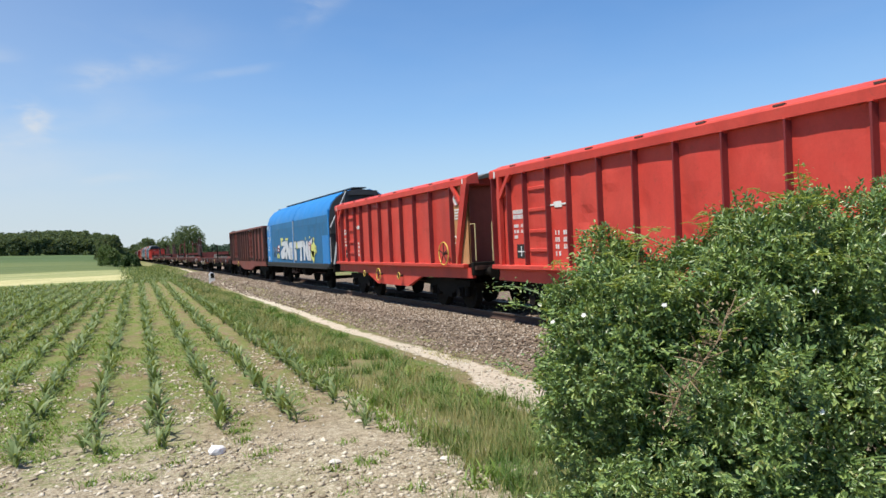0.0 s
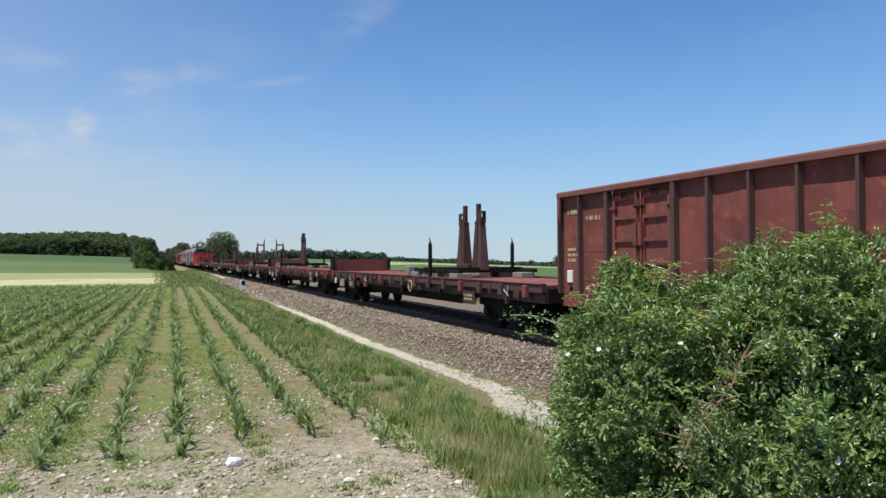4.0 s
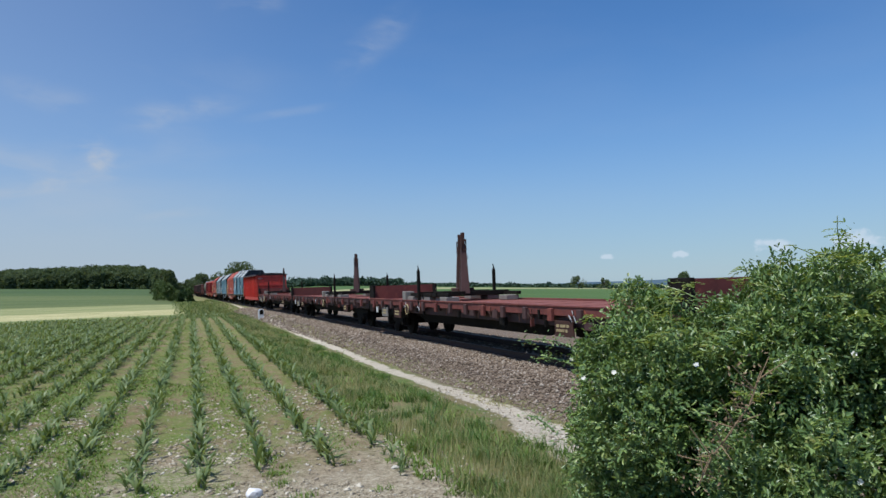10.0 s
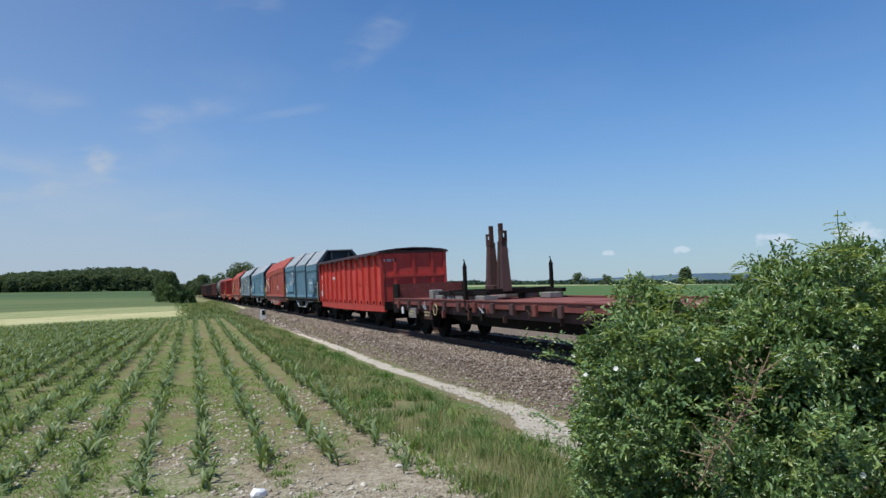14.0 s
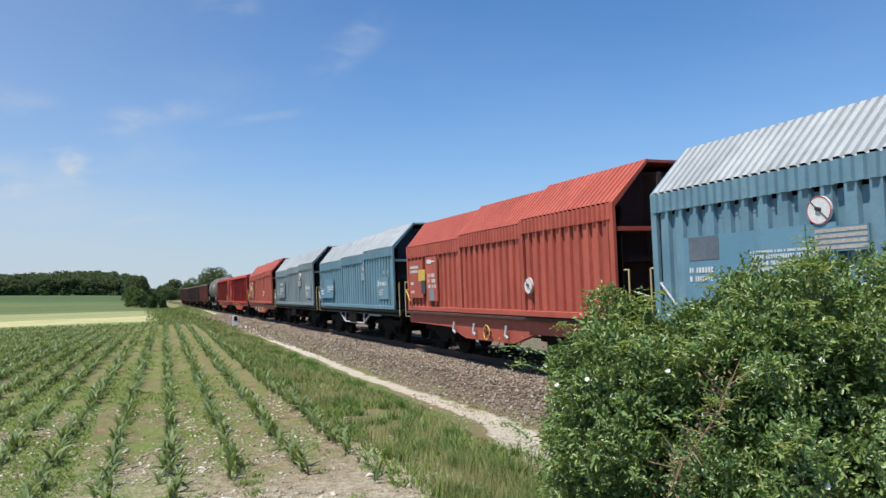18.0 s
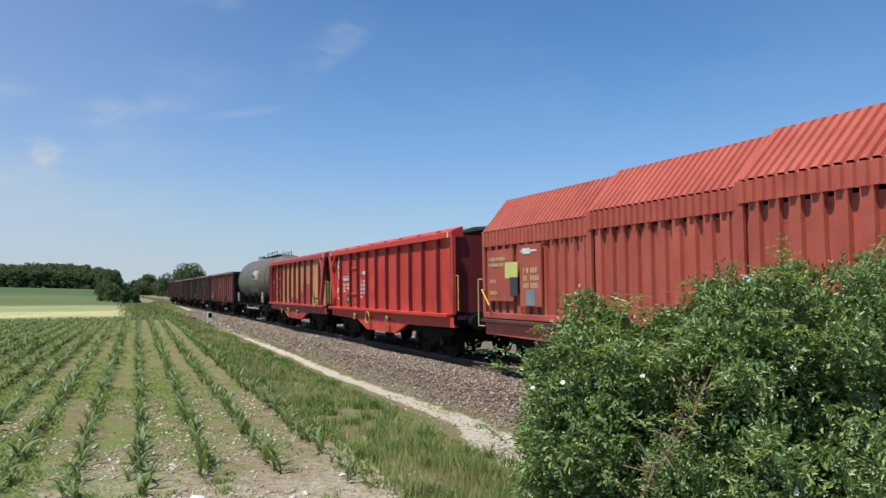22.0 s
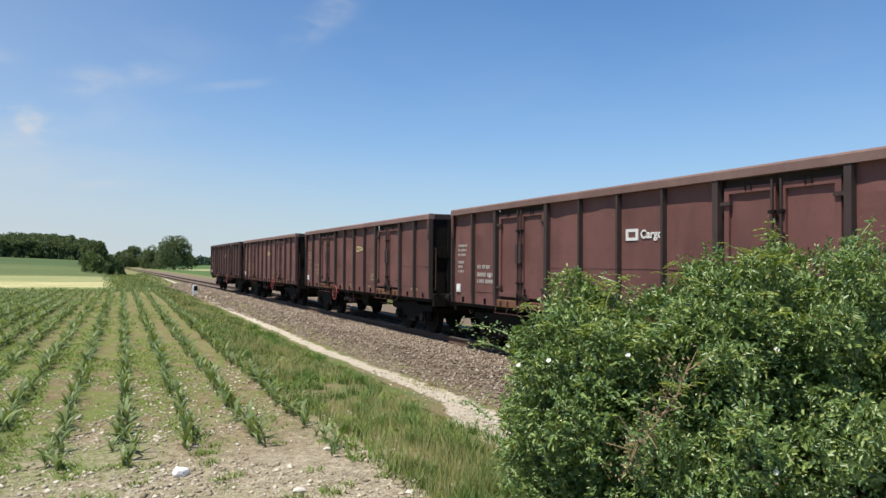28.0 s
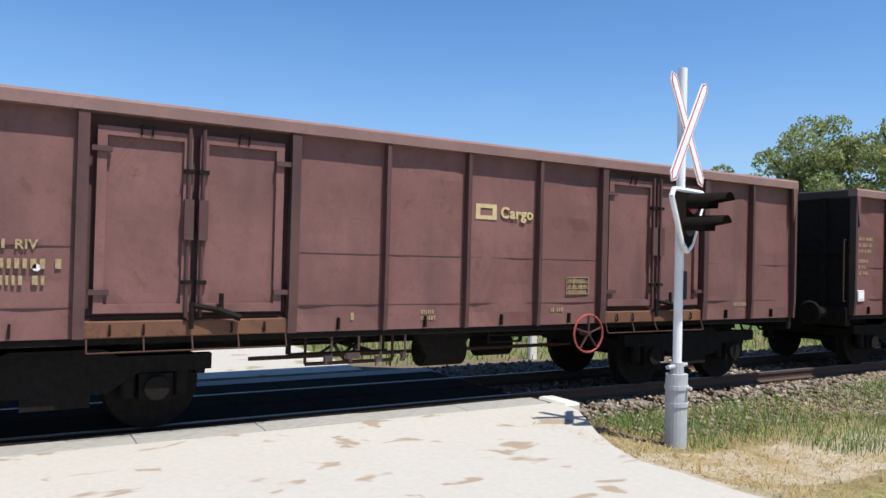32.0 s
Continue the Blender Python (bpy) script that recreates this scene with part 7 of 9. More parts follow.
def trestle(parent, s, tower):
    """One leg frame of a cradle; s: the side it stands on."""
    if tower:
        bm = bmesh.new()
        hexa(bm, [(s * 0.31, -0.26, 1.5), (s * 0.62, -0.26, 1.5), (s * 0.62, 0.26, 1.5), (s * 0.31, 0.26, 1.5), (s * 0.42, -0.13, 3.0), (s * 0.60, -0.13, 3.0), (s * 0.60, 0.13, 3.0), (s * 0.42, 0.13, 3.0)])
        bmesh.ops.recalc_face_normals(bm, faces=bm.faces[:])
        t = part("tower", bm, M_RUSTDARK, parent, "tapered rusty steel tower")
        part("tower_head", soft_box(s * 0.44, s * 0.58, -0.1, 0.1, 3.0, 3.52, 0.012), M_RUSTDARK, t)
        bm = bmesh.new()
        hexa(bm, [(s * 0.64, -0.24, 1.5), (s * 0.94, -0.24, 1.5), (s * 0.94, 0.24, 1.5), (s * 0.64, 0.24, 1.5), (s * 0.66, -0.12, 3.1), (s * 0.80, -0.12, 3.1), (s * 0.80, 0.12, 3.1), (s * 0.66, 0.12, 3.1)])
        bmesh.ops.recalc_face_normals(bm, faces=bm.faces[:])
        part("outer_leg", bm, M_BROWN_DARK, t)
        part("collar", boxes((min(s * 0.4, s * 0.84), max(s * 0.4, s * 0.84), -0.15, 0.15, 2.9, 2.97), (min(s * 0.66, s * 0.86), max(s * 0.66, s * 0.86), -0.14, -0.1, 2.97, 3.22), (min(s * 0.66, s * 0.86), max(s * 0.66, s * 0.86), 0.1, 0.14, 2.97, 3.22), (min(s * 0.655, s * 0.865), max(s * 0.655, s * 0.865), -0.14, 0.14, 3.22, 3.28)), M_RUSTDARK, t)
        part("stencil", boxes((min(s * 0.68, s * 0.8), max(s * 0.68, s * 0.8), -0.2, -0.185, 2.62, 2.75)), M_WHITE, t)
    else:
        t = part("tall_post", soft_box(s * 0.46, s * 0.575, -0.06, 0.06, 1.5, 3.1, 0.012), M_OLDBROWN, parent, "tall russet steel post")
        part("post_tip", pushed([(s * 0.46, 3.1), (s * 0.575, 3.1), (s * 0.575, 3.16), (s * 0.53, 3.22), (s * 0.53, 3.4), (s * 0.49, 3.5), (s * 0.46, 3.5)], "y", -0.045, 0.045), M_OLDBROWN, t)
        part("short_post", soft_box(s * 0.985, s * 1.065, -0.06, 0.06, 1.35, 3.12, 0.012), M_RUSTDARK, t)
        part("post_cap", soft_box(s * 1.0, s * 1.075, -0.05, 0.05, 3.12, 3.19, 0.01), M_DARK, t)
        part("cross_bar", boxes((min(s * 0.575, s * 0.985), max(s * 0.575, s * 0.985), -0.05, 0.05, 2.95, 3.06)), M_OLDBROWN, t)
        part("bar_pin", rods(((s * 0.545, -0.075, 3.0), (s * 0.545, 0.075, 3.0), 0.02), n=8), M_GALV, t)
        bm = bmesh.new()
        rod(bm, (s * 1.04, 0, 3.02), (s * 1.32, 0, 1.4), 0.055, 6)
        part("stay", bm, M_OLDBROWN, t)


def stake(parent, x, y):
    bm = soft_box(x - 0.05, x + 0.05, y - 0.05, y + 0.05, 0.95, 2.3, 0.015)
    rod(bm, (x, y, 2.3), (x, y, 2.4), 0.045, 8, 0.02)
    rod(bm, (x, y, 2.4), (x, y + 0.03, 2.47), 0.014, 6)
    rod(bm, (x, y + 0.03, 2.47), (x, y + 0.08, 2.45), 0.014, 6)
    part("stake", bm, M_DARK, parent, "dark steel stake with a hooked tip")


def flat_wagon(at, half, cradle, boards, tower, seed, lag):
    rng = random.Random(seed)
    w = wagon_base("flat_wagon", at, "rusty brown flat wagon with stakes" + (" and low end boards" if boards else ""))
    zt = 1.26
    n = 26
    for k in range(n):
        y0 = -half + 2 * half * k / n
        part("deck_plank", boxes((-1.28, 1.28, y0 + 0.012, y0 + 2 * half / n - 0.012, zt - 0.07 + rng.uniform(-0.006, 0.006), zt + rng.uniform(-0.008, 0.004))), M_DECK, w)
    for s in (-1, 1):
        x0, x1 = (-1.42, -1.30) if s < 0 else (1.30, 1.42)
        part("side_sill", boxes((x0, x1, -half, half, zt - 0.17, zt + 0.02)), M_OLDBROWN if seed % 2 else M_BROWN_DARK, w)
        for k in range(9):
            a, b = -half + 2 * half * k / 9, -half + 2 * half * (k + 1) / 9
            part("sill_cap", boxes((s * 1.37 - 0.07 - rng.uniform(0, 0.012), s * 1.37 + 0.07, a + 0.01, b - 0.01, zt + 0.02, zt + 0.045 + rng.uniform(-0.008, 0.012))), M_OLDBROWN if k % 4 else M_DECK, w)
        part("lower_sill", boxes((s * 1.22 - 0.05, s * 1.22 + 0.05, -half + 0.2, half - 0.2, zt - 0.42, zt - 0.2)), M_BROWN_DARK, w)
    for k in range(16):
        y = -half + 0.7 + (2 * half - 1.4) * k / 15
        both(part("stake_pocket", soft_box(-1.5, -1.42, y - 0.09, y + 0.09, zt - 0.3, zt - 0.02, 0.01), M_BROWN_DARK if k % 3 else M_OLDBROWN, w))
        if k % 2 == 0:
            both(part("lashing_ring", rods(((-1.46, y + 0.3, zt - 0.18), (-1.46, y + 0.3, zt - 0.36), 0.02), n=6), M_RUSTDARK, w))
    # brackets at random; near-black ones paint the shade of openings in the sill
    for k in range(30):
        y, wide, low = rng.uniform(-half + 0.3, half - 0.3), rng.choice((0.05, 0.08, 0.12, 0.3)), rng.uniform(0.12, 0.42)
        both(part("sill_bracket", boxes((-1.435 - 0.002 * (k % 7), -1.36, y - wide / 2, y + wide / 2, zt - low - rng.uniform(0.06, 0.16), zt - low + 0.08)), rng.choice((M_DARK, M_DARK, M_OLDBROWN, M_RUSTDARK, M_BROWN_DARK)), w))
    for k in range(7):
        y = rng.uniform(-half + 0.6, half - 0.6)
        both(part("lashing_chain", rods(((-1.47, y, zt - 0.05), (-1.46, y + rng.uniform(-0.15, 0.15), zt - 0.3), 0.012), ((-1.46, y, zt - 0.3), (-1.47, y + rng.uniform(0.1, 0.3), zt - 0.15), 0.012), n=5), M_GALV if k % 3 == 0 else M_RUSTDARK, w))
    part("truss", pushed([(-half + 4.2, zt - 0.42), (half - 4.2, zt - 0.42), (half - 5.6, zt - 0.72), (-half + 5.6, zt - 0.72)], "x", -0.9, -0.8), M_DARK, w)
    part("truss", pushed([(-half + 4.2, zt - 0.42), (half - 4.2, zt - 0.42), (half - 5.6, zt - 0.72), (-half + 5.6, zt - 0.72)], "x", 0.8, 0.9), M_DARK, w)
    for y, c in ((-half + 3.9, M_RUSTDARK), (half - 3.9, M_RUSTDARK), (half - 2.2, M_BLOCK)):
        both(part("hanging_board", soft_box(-1.44, -1.41, y - 0.4, y + 0.4, zt - 0.62, zt - 0.28, 0.006), c, w, "hanging data board"))
        rows = text_lines(y + 0.32, zt - 0.42, (0.55, 0.5), rng, 0.06, 0.04)
        part("board_writing", boxes(*[(-1.447, -1.44, a, b, c2, d) for a, b, c2, d in rows]), M_CREAM, w)
    part("label_plate", soft_box(-1.46, -1.43, half - 1.25, half - 1.02, zt - 0.5, zt - 0.26, 0.006), M_WHITE, w)
    underframe(w, half, M_BROWN_DARK, 0.0, 1.05, False)
    ends_gear(w, half)
    running_gear(w, bogies=(-half + 2.6, half - 2.6))
    hand_wheel(w, cradle + 1.6 if abs(cradle + 1.6) < half else cradle - 1.6, 0.98, M_CREAM, -1.5, 0.17, "pale brake handwheel")
    for s in boards:
        y = s * (half - 0.1)
        part("end_board", boxes((-1.38, 1.38, y - 0.04, y + 0.04, zt, zt + 0.56)), M_OLDBROWN, w, "low russet steel end board")
        for x in (-1.35, 1.35):
            part("end_box", soft_box(x - 0.05, x + 0.05, y - 0.3, y + 0.3, zt - 0.5, zt + 0.58, 0.012), M_DARK, w, "dark end bracket")
        for x in (-1.0, -0.35, 0.35, 1.0):
            part("board_rib", boxes((x - 0.03, x + 0.03, y + 0.04, y + 0.07, zt, zt + 0.54)), M_OLDBROWN, w)
    for x in (-1.4, 1.4):
        stake(w, x, cradle + lag)
    c = part("cradle_beam", soft_box(-1.3, 1.3, cradle - 0.9, cradle - 0.72, zt + 0.16, zt + 0.32, 0.015), M_DARK, w, "dark steel cradle beam")
    part("cradle_beam", soft_box(-1.3, 1.3, cradle + 0.72, cradle + 0.9, zt + 0.16, zt + 0.32, 0.015), M_DARK, w)
    part("cradle_bed", soft_box(-1.28, 1.28, cradle - 0.34, cradle + 0.34, zt + 0.16, zt + 0.26, 0.015), M_DARK, w)
    for x in (-1.185, 1.185):
        part("cradle_rail", boxes((x - 0.065, x + 0.065, cradle - 1.9, cradle + 1.9, zt + 0.17, zt + 0.28)), M_DARK, w)
    for k, (x, y) in enumerate(((-1.1, -1.6), (-0.95, -0.8), (-1.05, 0.1), (-1.0, 0.95), (-1.1, 1.75), (1.0, -1.5), (1.0, 0.0), (1.0, 1.5))):
        part("timber_block", soft_box(x - 0.22, x + 0.22, cradle + y - 0.3, cradle + y + 0.3, zt, zt + 0.16, 0.015), M_BLOCK, w, "weathered grey timber block")
    part("timber_block", soft_box(-1.4, -1.05, cradle + 2.05, cradle + 2.4, zt, zt + 0.34, 0.02), M_BLOCK, w, "weathered grey timber block")
    holder = part("cradle", soft_box(-0.3, 0.3, cradle - 0.32, cradle + 0.32, zt + 0.26, zt + 0.42, 0.02), M_RUSTDARK, w, "rusty steel cradle")
    holder_shift = Matrix.Translation((0, cradle, 0))
    for s in (-1, 1):
        before = set(bpy.data.objects)
        trestle(w, s, tower)
        for ob in set(bpy.data.objects) - before:
            if ob.parent == w:
                ob.matrix_basis = holder_shift @ (Matrix.Rotation(radians(82 if seed == 75 else 90 if seed == 70 else 74), 4, "Z") @ Matrix.Diagonal((1, 0.6, 1, 1)) if tower else Matrix())
    return w


for k, (a, b, cr, boards, tower) in enumerate(((-272.6, -252.5, -265.7, (1,), True), (-251.9, -232.7, -238.7, (1,), True), (-231.5, -211.6, -224.5, (), False), (-211.0, -190.95, -197.8, (-1, 1), True), (-190.2, -170.4, -182.8, (), True), (-169.7, -150.2, -156.6, (-1, 1), True))):
    flat_wagon((a + b) / 2, (b - a) / 2, cr - (a + b) / 2, boards, tower, 70 + k, (0.0, 0.3, -0.55, 0.5, -1.0, -0.8)[k])

# ---- how the train goes by ----
SPEED, GAIN = 11.125, 0.00737


def gone(t):
    """Metres that the train has gone, counted from 30 s."""
    return SPEED * (t - 30) + 0.5 * GAIN * (t - 30) ** 2

# ---- the crossing's signal ----
def build_signal():
    base = Vector((5.88, -6.95, ground_height(5.79, -6.78)))
    post = new("crossing_signal")
    post.location = base
    tagged(post, "white level crossing post with red-edged cross and black lamp head", "crossing signal")
    n = Vector((-0.973, -0.23, 0)).normalized()  # the way that it faces
    face = Matrix.Translation((0, 0, 0)) @ Matrix((( n.x, -n.y, 0, 0), (n.y, n.x, 0, 0), (0, 0, 1, 0), (0, 0, 0, 1)))

    def put(ob):
        ob.matrix_basis = face
        return ob

    put(part("foot", rods(((0, 0, -0.15), (0, 0, 0.76), 0.115), ((0, 0, 0.42), (0, 0, 0.46), 0.125), n=20), M_GALV, post, "grey painted steel foot", smooth=False))
    put(part("foot_clamp", rods(((0, 0, 0.60), (0, 0, 0.64), 0.128), ((0.12, 0, 0.62), (0.17, 0, 0.62), 0.02), n=14), M_GALV, post))
    put(part("collar", rods(((0, -0.2, 0.84), (0, 0.2, 0.84), 0.022), ((0, 0, 0.76), (0, 0, 0.88), 0.07), n=12), M_GALV, post))
    put(part("pole", rods(((0, 0, 0.76), (0, 0, 4.02), 0.047), n=18), M_SIGNWHITE, post, "white painted pole"))
    for s in (-1, 1):
        bm = bmesh.new()
        half, wide = 0.60, 0.07
        red = [(-wide, -half), (-wide, half), (0, half + 0.07), (wide, half), (wide, -half), (0, -half - 0.07)]
        prism(bm, red, "x", 0.06 + 0.02 * (s < 0), 0.072 + 0.02 * (s < 0))
        arm = put(part("cross_arm", bm, M_SIGNWHITE, post, "white arm of the warning cross with a dark red line round it"))
        arm.matrix_basis = face @ Matrix.Translation((0, 0, 3.34)) @ Matrix.Rotation(s * radians(32), 4, "X")
        for name, k, v, deep, mat in (("red_line", 0.84, 0.985, 0.0735, M_SIGNRED), ("white_field", 0.58, 0.965, 0.0755, M_SIGNWHITE)):
            part(name, pushed([(a * k, b * v) for a, b in red], "x", 0.0722 + 0.02 * (s < 0), deep + 0.02 * (s < 0)), mat, arm)
    # lamp head: rounded triangular board with a white rim
    tri = [(-0.30, 2.70), (-0.34, 2.62), (-0.10, 2.13), (0.0, 2.06), (0.10, 2.13), (0.34, 2.62), (0.30, 2.70)]
    put(part("lamp_board", pushed(tri, "x", 0.06, 0.10), M_RUBBER, post, "black lamp board"))
    bm = bmesh.new()
    for a, b in zip(tri, tri[1:] + tri[:1]):
        rod(bm, (0.085, a[0], a[1]), (0.085, b[0], b[1]), 0.028, 8)
    put(part("white_rim", bm, M_SIGNWHITE, post, "white rim of the lamp board"))
    for y, z, mat in ((0.06, 2.56, M_GLASSRED), (0.0, 2.32, M_BLACKPAINT)):
        bm = bmesh.new()
        k = 16
        ringz = []
        for x in (0.1, 0.52):
            cut = 1.0 if x < 0.2 else 0.86
            ringz.append([bm.verts.new((x - (0.18 if math.sin(math.pi * (-0.12 + 1.24 * j / k)) < 0.3 and x > 0.2 else 0), y + 0.115 * math.cos(math.pi * (-0.12 + 1.24 * j / k)), z + 0.115 * math.sin(math.pi * (-0.12 + 1.24 * j / k)))) for j in range(k + 1)])
        for j in range(k):
            bm.faces.new((ringz[0][j], ringz[0][j + 1], ringz[1][j + 1], ringz[1][j]))
        hood = put(part("lamp_hood", bm, M_RUBBER, post, "long black lamp hood"))
        part("lens", rods(((0.1, y, z), (0.12, y, z), 0.1), n=20), mat, hood)
    put(part("cable", rods(((0.06, 0.03, 1.55), (0.06, 0.03, 1.85), 0.02), n=8), M_BLACKPAINT, post))


build_signal()
for x, y in ((12.6, -10.2),):
    mark = new("marker_stone")
    mark.location = (x, y, ground_height(x, y))
    tagged(mark, "short white marker stone in the grass beyond the track", "marker post")
    part("stone", soft_box(-0.06, 0.06, -0.09, 0.09, -0.2, 0.62, 0.025), M_SIGNWHITE, mark)


# ---- a bumblebee that flies past close by ----
def build_bee():
    bee = new("bumblebee")
    tagged(bee, "small dark bumblebee in flight with blurred brown wings", "insect")
    for name, at, size, mat in (("thorax", (0, 0.004, 0), (0.0045, 0.005, 0.0042), M_RUSTDARK), ("abdomen", (0, -0.0055, -0.0005), (0.0055, 0.0085, 0.005), M_BLACKPAINT), ("head", (0, 0.0105, -0.0005), (0.0032, 0.0028, 0.003), M_BLACKPAINT)):
        bm = bmesh.new()
        bmesh.ops.create_icosphere(bm, subdivisions=2, radius=1)
        for v in bm.verts:
            v.co = Vector((v.co.x * size[0] + at[0], v.co.y * size[1] + at[1], v.co.z * size[2] + at[2])) * 0.65
        part(name, bm, mat, bee, smooth=True)
    for s in (-1, 1):
        part("wing", pushed([(s * 0.002, 0.003), (s * 0.007, 0.0045), (s * 0.008, 0.0015), (s * 0.005, -0.001)], "z", 0.002, 0.0022), M_RUSTDARK, bee)
    return bee


BEE = build_bee()

# ---- plants ----
def blades(name, label, category, x, y, height, width, lean, material, rng, rows=3, kind="stuff", z=None):
    """Grass blades: tapering strips that bend to one side."""
    n = len(x)
    z = heights(x, y) if z is None else z
    a = rng.uniform(0, 2 * math.pi, n)
    face = a + rng.uniform(0.8, 2.3, n)
    t = np.linspace(0, 1, rows)
    out = lean[:, None] * t[None] ** 2
    px = x[:, None] + np.cos(a)[:, None] * out
    py = y[:, None] + np.sin(a)[:, None] * out
    pz = z[:, None] + height[:, None] * (t[None] - 0.25 * (lean / np.maximum(height, 0.01))[:, None] * t[None] ** 2) - 0.01
    w = width[:, None] * (1.0 - 0.92 * t[None])
    dx, dy = np.cos(face)[:, None] * w * 0.5, np.sin(face)[:, None] * w * 0.5
    co = np.stack([np.stack([px - dx, py - dy, pz], 2), np.stack([px + dx, py + dy, pz], 2)], 2)  # n, rows, 2, 3
    base = (np.arange(n) * rows * 2)[:, None]
    k = np.arange(rows - 1) * 2
    q = np.stack([base + k, base + k + 1, base + k + 3, base + k + 2], 2)
    ob = quick_mesh(name, co.reshape(-1, 3), q.ravel(), 4, material)
    return tagged(ob, label, category, kind=kind)


def maize(name, x, y, size, leaves, rows, rng):
    """Young maize: leaves in two ranks that rise and arch over."""
    n = len(x)
    z = heights(x, y) - 0.02
    rank = rng.uniform(0, math.pi, n)
    k = np.arange(leaves)
    az = rank[:, None] + math.pi * k[None] + rng.normal(0, 0.6, (n, leaves))
    h0 = size[:, None] * (0.06 + 0.36 * k[None] / leaves) * rng.uniform(0.85, 1.15, (n, leaves))
    length = size[:, None] * (0.75 + 0.45 * np.sin(math.pi * (k[None] + 0.7) / leaves)) * rng.uniform(0.8, 1.15, (n, leaves))
    upright = 0.62 + 0.48 * k[None] / leaves + rng.normal(0, 0.08, (n, leaves))
    t = np.linspace(0, 1, rows)[None, None]
    out = length[..., None] * (0.26 * t + (0.82 - 0.55 * upright[..., None]) * t ** 2)
    up = h0[..., None] + length[..., None] * ((0.55 + 0.55 * upright[..., None]) * t - (0.82 - 0.38 * upright[..., None]) * t ** 2)
    prof = np.interp(t, (0, 0.25, 0.6, 1.0), (0.6, 1.0, 0.75, 0.05))
    w = 0.072 * (1 + 0.012 * np.clip(y - 15, 0, 60))[:, None, None] * size[:, None, None] * prof * rng.uniform(0.75, 1.2, (n, leaves, 1))
    ca, sa = np.cos(az)[..., None], np.sin(az)[..., None]
    cx, cy, cz = x[:, None, None] + ca * out, y[:, None, None] + sa * out, z[:, None, None] + up
    tilt = rng.uniform(-0.5, 0.5, (n, leaves, 1))
    co = np.stack([np.stack([cx - sa * w, cy + ca * w, cz + tilt * w], -1), np.stack([cx + sa * w, cy - ca * w, cz - tilt * w], -1)], 3)
    m = n * leaves
    base = (np.arange(m) * rows * 2)[:, None]
    j = np.arange(rows - 1) * 2
    q = np.stack([base + j, base + j + 1, base + j + 3, base + j + 2], 2)
    ob = quick_mesh(name, co.reshape(-1, 3), q.ravel(), 4, M_CORN)
    return ob


def build_maize():
    rng = np.random.default_rng(21)
    xs, ys = [], []
    for k in range(-44, 4):
        x0 = 0.37 + 0.775 * k
        start = 9.0 + rng.uniform(-0.3, 0.5) - (0.5 if k == 3 else 0) + (0.035 * k * k * 0.6 if k < -2 else 0)
        y = start + np.cumsum(rng.uniform(0.10, 0.21, 440))
        y = y[y < 63.0 + 0.5 * rng.random()]
        x = x0 + ROW_TILT * (y - 10) + rng.normal(0, 0.045, len(y))
        keep = (rng.random(len(y)) > 0.08 + 0.12 * (noise.noise(Vector((x0, 3.3, 0))) > 0.2)) & (x > -0.36 * y - 3)
        xs.append(x[keep])
        ys.append(y[keep])
    for k in range(4):  # the headland rows run across
        x = np.arange(-26.0, 4.6, 0.19) + rng.normal(0, 0.05, len(np.arange(-26.0, 4.6, 0.19)))
        xs.append(x)
        ys.append(63.8 + 0.85 * k + rng.normal(0, 0.08, len(x)))
    x, y = np.concatenate(xs), np.concatenate(ys)
    size = 0.28 * rng.uniform(0.5, 1.3, len(x)) * (1 + 0.25 * np.clip((y - 9) / 20, 0, 1)) * np.clip(0.7 + 0.35 * (y - 8.5), 0.7, 1)
    for lo, hi, leaves, rows, lab in ((0, 24, 7, 5, "young green maize plants in rows on stony soil"), (24, 42, 7, 4, "rows of young green maize"), (42, 90, 5, 3, "far rows of young green maize")):
        m = (y >= lo) & (y < hi)
        ob = maize("maize", x[m], y[m], size[m], leaves, rows, rng)
        tagged(ob, lab, "maize", kind="stuff")


